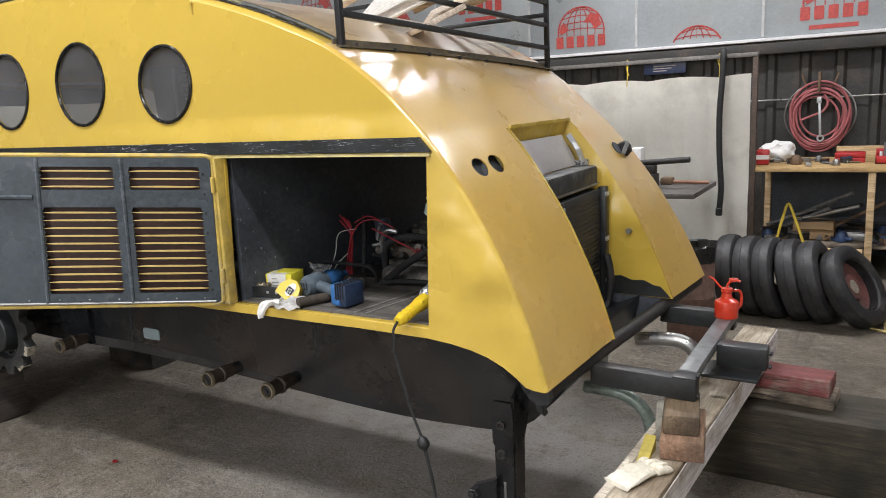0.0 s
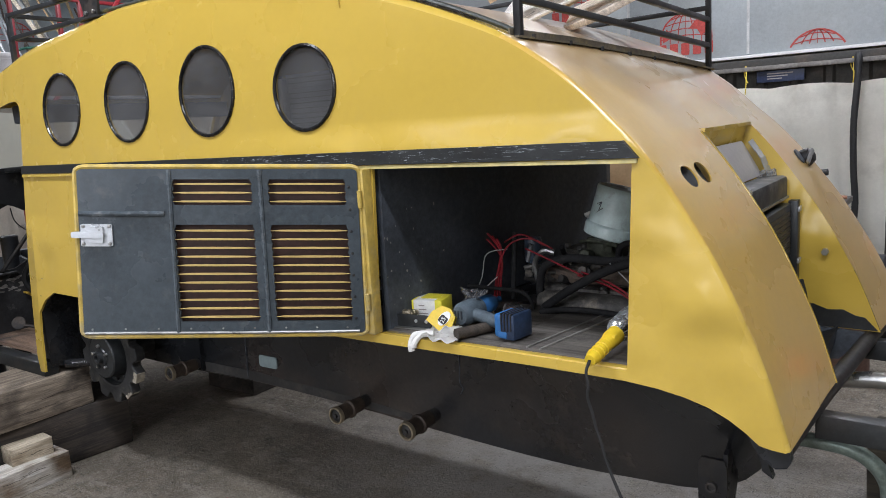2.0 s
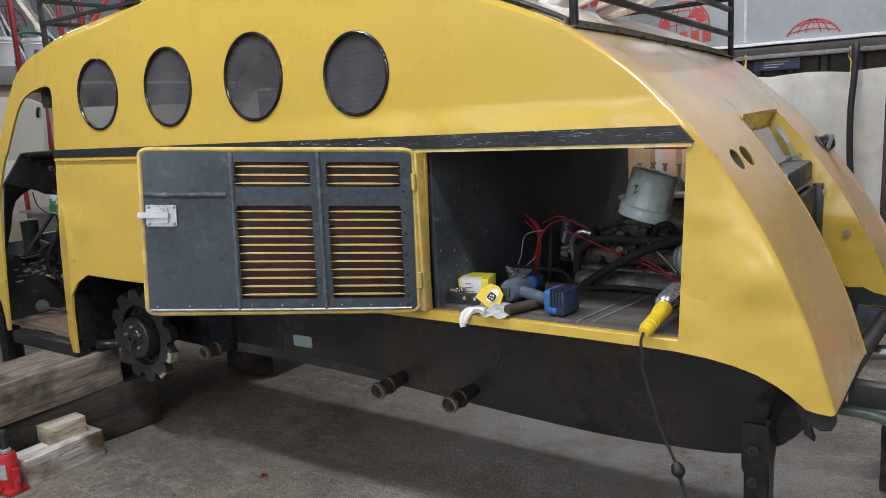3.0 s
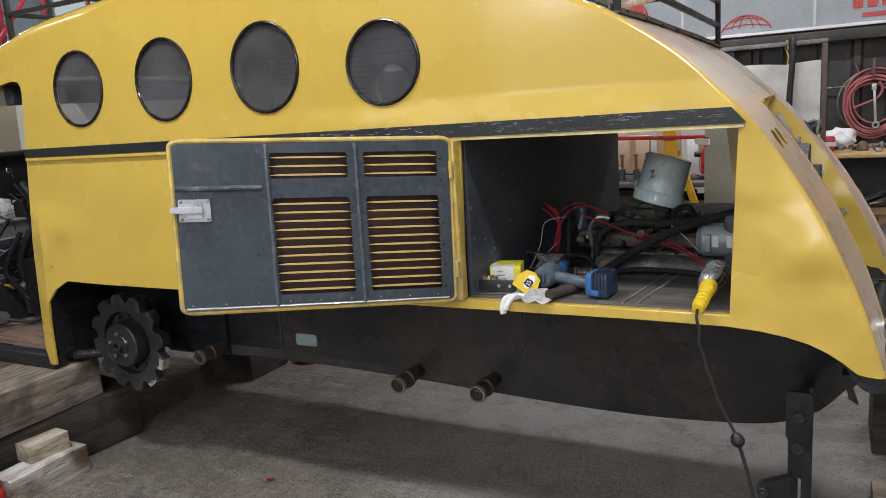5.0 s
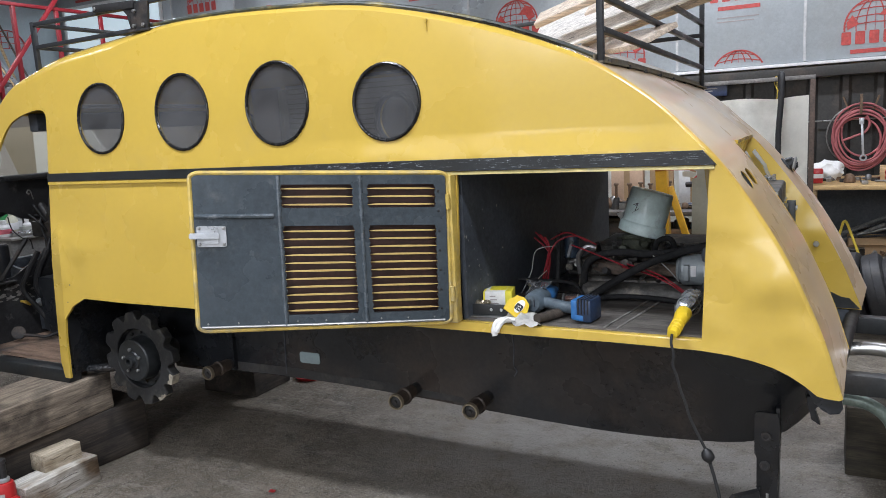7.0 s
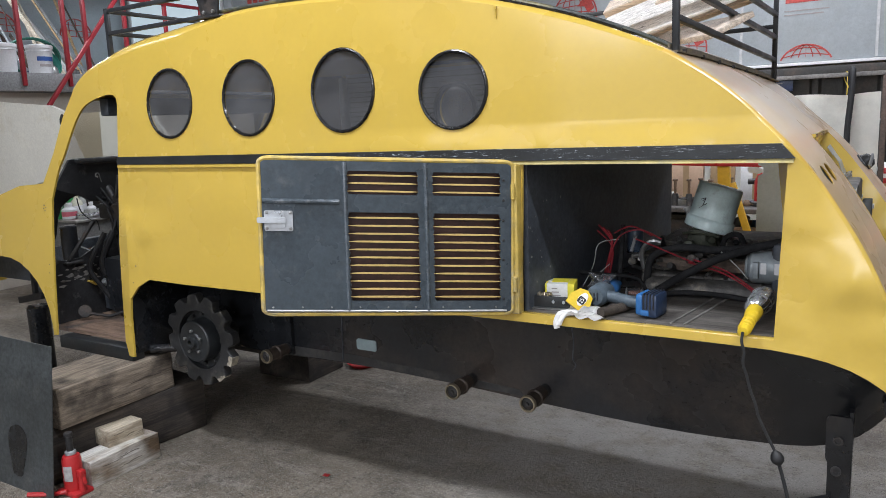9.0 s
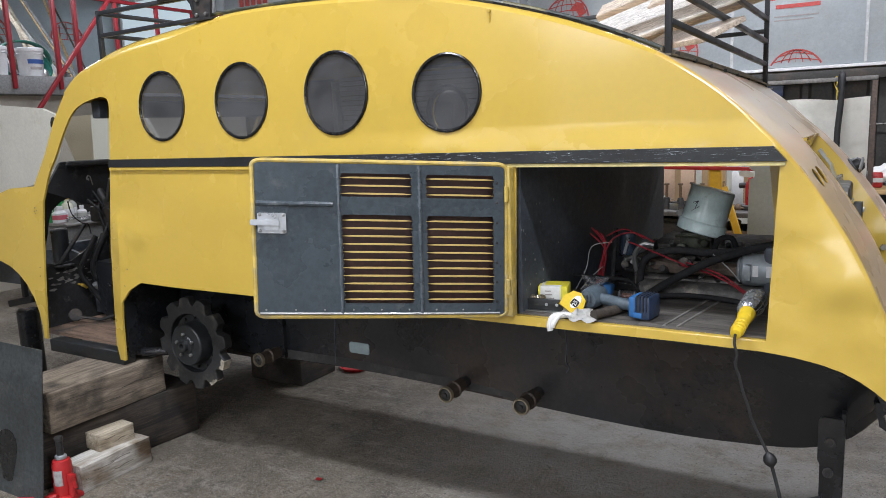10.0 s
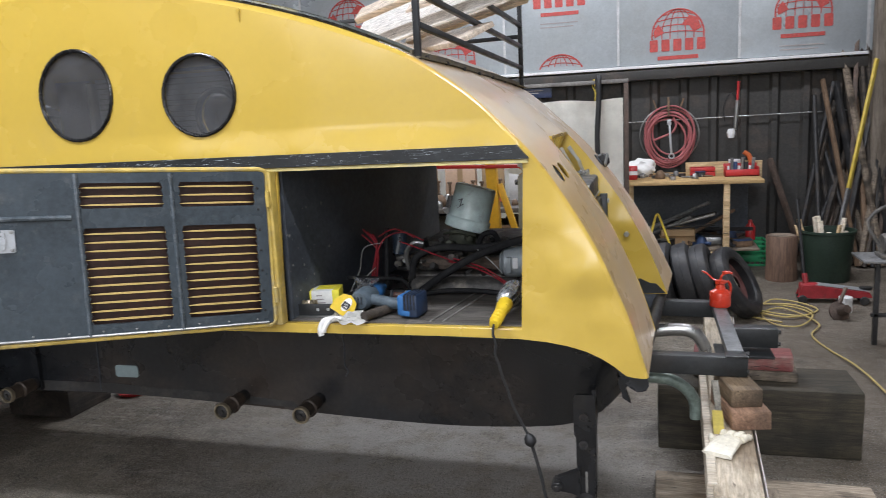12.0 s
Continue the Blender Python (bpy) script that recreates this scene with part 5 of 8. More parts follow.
part("front_axle", rod((-1.14, 0.42, 0.74), (-1.14, W - 0.05, 0.74), 0.045), IRON, bus)
part("arch_liner", sheet([[(-1.6, 0.6), (-1.55, 0.95), (-1.1, 1.0), (-0.72, 0.92), (-0.70, 0.6)]], 0.02, lambda x, z, w: (x, 0.40 + w, z)), SOOT, bus)
part("ski_leg", merge(box(-0.96, -0.88, 0.22, 0.30, 0.38, 0.80, 0.006), rod((-0.92, 0.26, 0.36), (-0.92, 0.26, 0.44), 0.03)), IRON, bus)

# rear prop leg
LEG = paint("gloss_black_leg", (0.010, 0.0105, 0.012), rough=0.3, vary=0.25, scale=14, bump=0.1, dirt=(0.04, 0.034, 0.028), dirt_amount=0.12, dirt_scale=10)
leg = part("prop_leg", merge(sheet([[(3.324, 0.335), (3.318, 0.45), (3.317, 0.555), (3.310, 0.568), (3.309, 0.70), (3.318, 0.715), (3.379, 0.715), (3.386, 0.69), (3.387, 0.585), (3.383, 0.555), (3.383, 0.40), (3.380, 0.335)]], 0.014, lambda x, z, w: (x, 0.11 + w, z)),
                             sheet([[(0.122, 0.73), (0.24, 0.75), (0.26, 0.66), (0.20, 0.56), (0.19, 0.34), (0.122, 0.34)]], 0.012, lambda y, z, w: (3.374 + w, y, z)), box(3.33, 3.385, 0.125, 0.18, 0.012, 0.52, 0.005),
                             box(3.27, 3.44, 0.07, 0.23, 0.0, 0.012, 0.003), sheet([[(3.33, 0.445), (3.33, 0.345), (3.30, 0.355), (3.25, 0.362), (3.238, 0.385), (3.25, 0.408)]], 0.03, lambda x, z, w: (x, 0.085 + w, z))), LEG, bus, "black bolted steel prop leg")
part("leg_slot", box(3.348, 3.356, 0.107, 0.11, 0.345, 0.43), STEEL, leg, "worn bright slot")
part("leg_hub", lathe([(0.0, -0.03), (0.018, -0.03), (0.020, -0.022), (0.020, 0.0), (0.036, 0.002), (0.038, 0.012), (0.038, 0.03)], along((3.348, 0.10, 0.315), (3.348, 0.3, 0.315)), 20, False), IRON, leg)
part("leg_pin", lathe([(0.0, -0.006), (0.010, -0.006), (0.013, 0.0), (0.013, 0.10)], along((3.348, 0.065, 0.315), (3.348, 0.3, 0.315)), 14, False), ZINC, leg, "bright worn pin")
for x, z in ((3.346, 0.635), (3.343, 0.530)):
    part("leg_bolt", lathe([(0.0, -0.004), (0.009, -0.004), (0.010, -0.010), (0.015, -0.010), (0.016, -0.004), (0.016, 0.004)], along((x, 0.108, z), (x, 0.3, z)), 16, False), IRON, leg)
part("bracket_bolt", merge(rod((3.250, 0.06, 0.385), (3.250, 0.125, 0.385), 0.020, 6), rod((3.250, 0.05, 0.385), (3.250, 0.06, 0.385), 0.011, 10)), IRON, leg)

# roof rack
RACK = paint("rack_black", (0.02, 0.022, 0.025), rough=0.4, vary=0.2, scale=12, dirt=(0.10, 0.09, 0.06), dirt_amount=0.1)
WORN_RAIL = paint("worn_green_black_rail", (0.035, 0.042, 0.036), rough=0.4, vary=0.3, scale=20, bump=0.2, dirt=(0.34, 0.28, 0.09), dirt_amount=0.34, dirt_scale=7)
edge_line = [p + n * 0.010 for p, n in zip(LINE, NORM) if 0.72 < p.x < 2.82]
rack = part("roof_rack", tube([(p.x, 0.075, p.z) for p in edge_line], 0.0085, 1, 8, smooth=False), WORN_RAIL, bus, "worn green-black roof rack rail")
part("rail_gap", tube([(p.x, 0.050, p.z - 0.006) for p in edge_line if 2.2 < p.x < 2.72], 0.0045, 1, 6, smooth=False), GASKET, rack)
for p0, p1 in (((-0.05, 0.07, 2.09), (-0.05, 0.07, 2.335)), ((-0.05, 1.53, 2.09), (-0.05, 1.53, 2.335)), ((2.825, 0.075, 1.875), (2.825, 0.075, 2.36)), ((2.93, 1.56, 1.80), (2.93, 1.56, 2.36))):
    part("post", bar(p0, p1, 0.022, 0.022, 0.002), RACK, rack)
RAILS = [((-0.05, 0.07, 2.211), (0.74, 0.07, 2.222)), ((-0.05, 0.07, 2.322), (0.64, 0.07, 2.325))]
RAILS += [((-0.05, 0.08, z), (-0.05, 1.53, z)) for z in (2.212, 2.322)]
RAILS += [((0.70, 0.07, 2.335), (2.82, 0.07, 2.375))]
RAILS += [((2.83, 0.075, z + 0.072), (2.93, 1.56, z)) for z in (1.924, 2.031, 2.137, 2.245)]
RAILS += [((2.93, 1.56, z), (0.6, 1.56, z - 0.04)) for z in (2.081, 2.25)]
for p0, p1 in RAILS:
    part("rail", bar(p0, p1, 0.02, 0.02, 0.002), RACK, rack)
bracket = part("rack_bracket", merge(sheet([[(0.665, 2.215), (0.77, 2.215), (0.785, 2.335), (0.60, 2.335), (0.645, 2.29)]], 0.012, lambda x, z, w: (x, 0.05 + w, z)),
                           bar((0.43, 0.058, 2.338), (0.70, 0.058, 2.33), 0.03, 0.036, 0.004), box(0.65, 0.79, 0.04, 0.11, 2.208, 2.218, 0.002), box(0.66, 0.675, 0.05, 0.11, 2.215, 2.33, 0.002)), IRON, rack, "black bolted rack bracket")
for x, z in ((0.69, 2.235), (0.75, 2.235), (0.70, 2.30), (0.445, 2.338)):
    part("bracket_bolt", rod((x, 0.05, z), (x, 0.038, z), 0.009, 6), STEEL, bracket)
RUSTFL = paint("rusty_flange", (0.09, 0.075, 0.05), rough=0.6, vary=0.3, scale=18, dirt=(0.25, 0.18, 0.06), dirt_amount=0.2, dirt_scale=12)
across = [(2.822, 0.05, 1.888), (2.842, 0.42, 1.882), (2.862, 0.80, 1.866), (2.90, 1.20, 1.846), (2.935, 1.58, 1.820)]
bm = bmesh.new()
ANGLE = [(-0.017, 0.0), (0.017, 0.0), (0.017, 0.006), (-0.011, 0.006), (-0.011, 0.028), (-0.017, 0.028)]
rings = [[bm.verts.new((p[0] + u, p[1], p[2] + v)) for u, v in ANGLE] for p in across]
for a, b in zip(rings, rings[1:]):
    for k in range(6):
        bm.faces.new((a[k], a[(k + 1) % 6], b[(k + 1) % 6], b[k]))
bm.faces.new(rings[0]); bm.faces.new(rings[-1][::-1])
bmesh.ops.recalc_face_normals(bm, faces=bm.faces)
part("rack_flange", bm, RUSTFL, rack, "rusty angle iron across the roof", smooth=False)
for k in range(7):
    part("flange_bolt", rod((2.838 + 0.014 * k, 0.14 + 0.21 * k, 1.888 - 0.010 * k), (2.838 + 0.014 * k, 0.14 + 0.21 * k, 1.902 - 0.010 * k), 0.008, 6), IRON, rack)
part("roof_drip", merge(rod((2.205, 0.04, 2.092), (2.205, 0.008, 2.088), 0.007, 8), tube([(2.205, 0.012, 2.086), (2.206, 0.013, 2.068), (2.207, 0.014, 2.05)], 0.003, 3, 6)), YELLOW, bus)

# ---- planks on the rack ----
PINK_PINE = wood("pinkish_sawn_pine", (0.76, 0.65, 0.54), (0.58, 0.46, 0.36), scale=7)
PALE_PLY = wood("pale_plywood", (0.74, 0.71, 0.67), (0.64, 0.60, 0.55), scale=6)
for x0, y0, z0, x1, y1, z1, w, t, m in ((2.30, 0.90, 2.085, 3.06, 0.80, 2.275, 0.48, 0.012, PALE_PLY), (2.40, 0.66, 2.125, 3.12, 0.52, 2.305, 0.10, 0.026, PINK_PINE), (2.55, 0.90, 2.170, 3.05, 0.74, 2.31, 0.09, 0.028, PINK_PINE),
                                        (2.44, 1.18, 2.145, 3.14, 1.06, 2.325, 0.12, 0.028, PINK_PINE), (2.40, 1.32, 2.095, 3.02, 1.28, 2.245, 0.14, 0.022, PINK_PINE), (2.50, 1.05, 2.022, 2.90, 0.62, 2.012, 0.20, 0.022, PINK_PINE)):
    pl = thing("plank", "pale pinkish rough-sawn board propped on the roof rack", "plank", (x0, y0, z0), group="planks on the rack")
    part("board", bar((0, 0, 0), (x1 - x0, y1 - y0, z1 - z0), w, t, 0.003, up=(0, -0.55, 0.83)), m, pl)

# ---- engine bay ----
DECKW = wood("bay_deck_ply", (0.125, 0.112, 0.098), (0.05, 0.044, 0.038), axis=0, scale=7, stain=(0.05, 0.044, 0.04), stain_amount=0.22)
for k, (a, b) in enumerate(((2.30, 2.74), (2.741, 3.175))):
    part("deck_plank", box(a, b, 0.02, 0.50, 0.976, 0.987 + 0.001 * k, 0.002), DECKW, bus, "dirty grey plywood bay deck")
STRAP = paint("dusty_steel_strap", (0.20, 0.19, 0.175), rough=0.6, metal=0.2, vary=0.3, scale=20)
for dx in (0.0, 0.045):
    part("deck_strap", bar((2.83 + dx, 0.03, 0.990), (2.90 + dx, 0.49, 0.990), 0.007, 0.005), STRAP, bus, "dusty steel strap let into the deck")
part("sill_strip", box(2.29, 3.165, -0.008, 0.02, 0.958, 0.984, 0.003), YELLOW, bus)
GRIME = paint("greasy_engine_iron", (0.095, 0.090, 0.083), rough=0.6, metal=0.3, vary=0.35, scale=14, bump=0.5, bump_scale=70, dirt=(0.34, 0.29, 0.23), dirt_amount=0.28, dirt_scale=16)
eng = part("engine", merge(box(2.52, 3.12, 0.72, 1.20, 0.88, 1.10, 0.03), box(2.56, 3.08, 0.60, 0.72, 0.86, 1.04, 0.02), box(2.58, 3.06, 0.78, 1.14, 1.10, 1.15, 0.02), rod((2.60, 0.56, 0.985), (3.05, 0.56, 0.985), 0.05), rod((2.62, 0.62, 1.07), (3.02, 0.62, 1.07), 0.022)), GRIME, bus, "grimy six-cylinder engine block")
for k in range(6):
    part("spark_plug", rod((2.62 + 0.075 * k, 0.74, 1.12), (2.62 + 0.075 * k, 0.70, 1.17), 0.011), STEEL if k % 2 else RUBBER, eng)
for k in range(7):
    x = 2.60 + 0.07 * k
    part("head_bolt", rod((x, 0.80, 1.15), (x, 0.80, 1.165), 0.012, 6), GRIME, eng)
part("manifold", tube([(2.62, 0.60, 1.10), (2.75, 0.57, 1.085), (2.9, 0.58, 1.09), (3.05, 0.60, 1.07)], 0.026), paint("rusty_manifold", (0.13, 0.095, 0.072), rough=0.85, vary=0.4, scale=16, bump=0.5), eng, "rusty manifold")
CANC = paint("pale_blue_grey_enamel", (0.72, 0.88, 0.87), rough=0.25, vary=0.05, scale=6, dirt=(0.12, 0.13, 0.12), dirt_amount=0.06, dirt_scale=12, coat=0.2)
c0, c1 = Vector((2.802, 0.73, 1.210)), Vector((2.848, 0.745, 1.380))
can = part("air_cleaner", lathe([(0.0, 0.0), (0.091, 0.0), (0.097, 0.004), (0.098, 0.040), (0.095, 0.045), (0.090, 0.050), (0.088, 0.181), (0.084, 0.188), (0.0, 0.192)], along(c0, c1), 40, False), CANC, eng, "pale blue-grey air cleaner can")
ax = (c1 - c0).normalized()
for a0, b0 in (((-0.055, 0.10), (-0.03, 0.135)), ((-0.03, 0.135), (-0.035, 0.10)), ((-0.03, 0.135), (-0.05, 0.128)), ((-0.02, 0.112), (-0.045, 0.092))):
    pts = []
    for u, h in (a0, b0):
        side = Vector((u, -math.sqrt(0.0905 ** 2 - u * u), 0))
        pts.append(c0 + ax * (h + 0.01) + side)
    part("pen_mark", bar(pts[0], pts[1], 0.002, 0.003), SOOT, can, smooth=False)
part("carburettor", merge(box(2.73, 2.85, 0.68, 0.80, 1.13, 1.215, 0.012), rod((2.75, 0.67, 1.15), (2.75, 0.62, 1.16), 0.02), rod((2.82, 0.67, 1.18), (2.84, 0.63, 1.18), 0.015), tube([(2.72, 0.66, 1.20), (2.78, 0.63, 1.21), (2.86, 0.66, 1.19)], 0.006)), paint("oily_brass", (0.06, 0.065, 0.045), rough=0.5, metal=0.3, vary=0.35, scale=30, bump=0.2), eng, "oily carburettor")
part("oil_filter", lathe([(0.0, 0), (0.032, 0), (0.034, 0.006), (0.034, 0.085), (0.03, 0.095), (0.0, 0.098)], Matrix.Translation((2.52, 0.66, 1.115)), 24, False), paint("dark_blue_filter", (0.04, 0.06, 0.09), rough=0.35, vary=0.1), eng, "dark blue filter canister")
part("breather_pipe", merge(rod((2.752, 0.75, 1.205), (2.716, 0.75, 1.29), 0.013, 12), rod((2.718, 0.75, 1.285), (2.712, 0.75, 1.30), 0.017, 12)), paint("pale_plastic_pipe", (0.55, 0.55, 0.53), rough=0.45), eng, "pale plastic breather pipe")
part("filter_clip", bar((2.515, 0.622, 1.12), (2.535, 0.618, 1.19), 0.008, 0.012), ZINC, eng)
part("alternator", merge(rod((3.0, 0.55, 1.10), (3.13, 0.55, 1.10), 0.062, 24), rod((2.985, 0.55, 1.10), (3.0, 0.55, 1.10), 0.045, 24), box(3.02, 3.04, 0.47, 0.50, 1.07, 1.13, 0.002)), paint("cast_aluminium", (0.27, 0.30, 0.31), rough=0.45, metal=0.2, vary=0.12, scale=25), eng, "grey cast alternator")
for dx in (0.0, 0.048):
    part("alternator_tag", sheet([rounded(0, 0.020, 0, 0.042, 0.002)], 0.002, lambda u, v, w: (3.045 + dx + u, 0.4865 - w, 1.085 + v)), WHITE_TRIM, eng, "white paper tag")
BAY_HOSE = paint("perished_hose_rubber", (0.020, 0.020, 0.021), rough=0.85, vary=0.3, scale=25, bump=0.6, bump_scale=90, dirt=(0.05, 0.046, 0.04), dirt_amount=0.1, dirt_scale=15, spec=0.25)
for pts, r in (([(2.60, 0.55, 1.00), (2.63, 0.53, 1.12), (2.74, 0.52, 1.165), (2.88, 0.53, 1.16), (3.0, 0.56, 1.17)], 0.015),
               ([(2.66, 0.47, 0.99), (2.76, 0.45, 1.06), (2.88, 0.46, 1.13), (3.0, 0.50, 1.175), (3.15, 0.55, 1.21)], 0.0155),
               ([(2.30, 0.46, 1.05), (2.45, 0.45, 1.05), (2.58, 0.45, 1.045), (2.62, 0.45, 1.01), (2.63, 0.44, 0.985)], 0.007),
               ([(2.68, 0.40, 0.995), (2.80, 0.41, 1.01), (2.95, 0.42, 1.005), (3.10, 0.40, 0.99)], 0.010),
               ([(2.88, 0.62, 1.14), (2.90, 0.60, 1.20), (2.95, 0.60, 1.21), (2.97, 0.62, 1.15)], 0.011),
               ([(2.485, 0.55, 0.99), (2.49, 0.56, 1.12), (2.495, 0.57, 1.24)], 0.010)):
    part("hose", tube(pts, r, 6, 10), BAY_HOSE, eng)
part("hose", tube([(2.58, 0.58, 1.06), (2.575, 0.57, 1.13), (2.61, 0.57, 1.175), (2.65, 0.58, 1.17)], 0.011), STEEL, eng, "grey braided hose")
PALEFLECK = paint("pale_fleck", (0.25, 0.24, 0.22), rough=0.7)
REDW = paint("red_cable", (0.24, 0.016, 0.024), rough=0.45, vary=0.1)
WHITEW = paint("pale_cable", (0.30, 0.31, 0.30), rough=0.5)
for k in range(3):
    part("wire", tube([(2.425 + 0.012 * k, 0.51, 0.99), (2.445 + 0.010 * k, 0.50, 1.07), (2.462 + 0.006 * k, 0.50, 1.13), (2.470 - 0.004 * k, 0.505, 1.19), (2.45 - 0.02 * k, 0.51, 1.225 + 0.01 * k)], 0.0042, 6, 6), REDW, eng, "red battery cable")
chip = random.Random(23)
for k in range(30):
    cy, cz, r = 0.03 + 0.3 * chip.random() ** 2, 1.0 + 0.42 * chip.random() ** 1.6, 0.0012 + 0.004 * chip.random() ** 3
    part("paint_fleck", sheet([[(cy + r * math.cos(a) * chip.uniform(0.5, 1.3), cz + 1.6 * r * math.sin(a) * chip.uniform(0.5, 1.3)) for a in [0.9 * q for q in range(7)]]], 0.001, lambda y, z, w: (2.3056 + y * 0.09 + w, y, z)), PALEFLECK, bus, "pale paint fleck")
for pts in (([(2.42, 0.52, 0.99), (2.45, 0.50, 1.08), (2.47, 0.50, 1.16), (2.40, 0.52, 1.22)]), ([(2.43, 0.50, 0.99), (2.46, 0.49, 1.10), (2.50, 0.5, 1.20), (2.58, 0.52, 1.23), (2.66, 0.55, 1.19)]),
            ([(2.78, 0.50, 1.11), (2.90, 0.48, 1.085), (3.0, 0.46, 1.04), (3.06, 0.44, 0.99)]), ([(2.80, 0.49, 1.125), (2.93, 0.47, 1.09), (3.03, 0.45, 1.03), (3.08, 0.43, 0.99)]), ([(2.56, 0.53, 1.19), (2.66, 0.51, 1.16), (2.80, 0.50, 1.11)]), ([(2.47, 0.53, 1.21), (2.54, 0.54, 1.24), (2.62, 0.56, 1.20)])):
    part("wire", tube(pts, 0.0034, 6, 6), REDW, eng, "red battery cable")
for pts in (([(2.36, 0.45, 0.99), (2.40, 0.47, 1.08), (2.42, 0.48, 1.17), (2.50, 0.5, 1.19)]), ([(2.90, 0.5, 1.16), (2.96, 0.49, 1.11), (3.0, 0.50, 1.06)]), ([(2.38, 0.45, 0.99), (2.43, 0.45, 1.05), (2.47, 0.47, 1.09)])):
    part("wire", tube(pts, 0.0022, 6, 6), WHITEW, eng)
for k in range(34):
    x = random.uniform(2.5, 3.05)
    y = random.uniform(0.56, 0.7)
    z = random.uniform(0.98, 1.14)
    part("fitting", rod((x, y, z), (x + random.uniform(-0.03, 0.03), y - random.uniform(0.02, 0.05), z + random.uniform(-0.02, 0.03)), random.uniform(0.006, 0.018), 8), random.choice((GRIME, IRON, STEEL, GRIME)), eng)
part("bay_side_box", box(3.08, 3.17, 0.50, 1.2, 0.98, 1.20, 0.02), SOOT, bus)

# ---- loose things on the bay deck ----
DZ = 0.989
YPLAST = paint("yellow_plastic", (0.72, 0.50, 0.03), rough=0.35, vary=0.05, scale=10)
CARDW = paint("white_carton", (0.75, 0.75, 0.72), rough=0.5, vary=0.05, scale=10)
bx = thing("bulb_carton", "small yellow and white light-bulb carton", "carton", (2.372, 0.185, DZ), 14)
part("box", box(-0.055, 0.055, -0.05, 0.05, 0.012, 0.080, 0.002), CARDW, bx)
part("yellow_band", box(-0.056, -0.048, -0.051, 0.051, 0.013, 0.0806, 0.002), paint("lemon_print", (0.75, 0.66, 0.05), rough=0.5), bx, "lemon yellow band")
part("yellow_band", box(0.030, 0.056, -0.0512, 0.051, 0.013, 0.0808, 0.002), bpy.data.materials["lemon_print"], bx, "lemon yellow band")
part("yellow_band", box(-0.036, 0.030, -0.02, 0.0515, 0.076, 0.0810, 0.002), bpy.data.materials["lemon_print"], bx, "lemon yellow band")
part("base_fold", box(-0.05, 0.05, -0.045, 0.045, 0.0, 0.012, 0.002), CARDW, bx)
for k in range(3):
    part("print_bar", box(-0.030, 0.004 - 0.006 * k, -0.0506, -0.05, 0.032 + 0.014 * k, 0.036 + 0.014 * k), GREY_INK, bx)
tm = thing("tape_measure", "yellow tape measure with a black label", "tape measure", (2.475, 0.055, DZ), 10)
tilt = pose(0, 0, 0.016, -24, 38, 0)
part("case", moved(sheet([[(-0.040, 0.0), (0.042, 0.0), (0.045, 0.03), (0.030, 0.068), (0.0, 0.080), (-0.028, 0.070), (-0.043, 0.035)]], 0.042, lambda u, v, w: (u, w, v)), tilt), YPLAST, tm)
part("label_disc", moved(sheet([ellipse(0.004, 0.042, 0.016, 0.027, 24)], 0.0014, lambda u, v, w: (u, -w - 0.0005, v)), tilt), CARDW, tm, "pale oval label")
part("label_disc", moved(sheet([rounded(-0.010, 0.018, 0.024, 0.050, 0.006)], 0.002, lambda u, v, w: (u, -w - 0.001, v)), tilt), RUBBER, tm, "black number patch")
fc = bpy.data.curves.new("label_text", "FONT")
fc.body, fc.size, fc.extrude, fc.align_x = "25", 0.020, 0.0006, "CENTER"
fc.materials.append(CARDW)
ft = new("label_text", fc)
ft.parent = tm
ft.matrix_local = tilt @ pose(0.011, -0.0045, 0.037, 90, 0, 0) @ pose(0, 0, 0, 0, 0, 100)
part("blade_tip", moved(box(0.04, 0.058, 0.008, 0.034, 0.0, 0.003), tilt), ZINC, tm)
BLUE = paint("blue_tool_plastic", (0.03, 0.14, 0.36), rough=0.4, vary=0.1, scale=20, dirt=(0.1, 0.1, 0.1), dirt_amount=0.1)
GREYP = paint("grey_tool_plastic", (0.085, 0.11, 0.13), rough=0.45, vary=0.12, scale=20)
iw = thing("impact_wrench", "blue and grey cordless impact wrench lying on its side", "power tool", (2.552, 0.135, DZ), -8)
part("motor_housing", lathe([(0.0, 0.0), (0.030, 0.002), (0.040, 0.02), (0.041, 0.075), (0.034, 0.11)], along((-0.02, -0.02, 0.045), (-0.03, 0.16, 0.05)), 24, False), GREYP, iw, "grey vented motor housing")
for k in range(4):
    part("vent", bar((-0.05 + 0.014 * k, -0.0215, 0.035), (-0.05 + 0.014 * k, -0.0215, 0.062), 0.004, 0.006), SOOT, iw)
part("nose", lathe([(0.034, 0.0), (0.037, 0.02), (0.030, 0.07), (0.02, 0.09), (0.012, 0.095), (0.012, 0.12), (0.0, 0.12)], along((-0.026, 0.088, 0.048), (-0.035, 0.25, 0.052)), 24, False), BLUE, iw)
part("grip", tube([(-0.01, 0.03, 0.045), (0.05, 0.02, 0.043), (0.11, 0.005, 0.040), (0.15, 0.0, 0.04)], 0.021, 5, 14), GREYP, iw)
part("battery", box(0.176, 0.234, -0.052, 0.045, 0.004, 0.088, 0.010), paint("navy_battery_plastic", (0.018, 0.035, 0.075), rough=0.4, vary=0.15, scale=25), iw, "dark navy battery pack")
part("battery_shoe", merge(box(0.152, 0.180, -0.050, 0.043, 0.008, 0.084, 0.010), box(0.172, 0.205, -0.056, -0.02, 0.010, 0.030, 0.004)), BLUE, iw, "blue battery shoe")
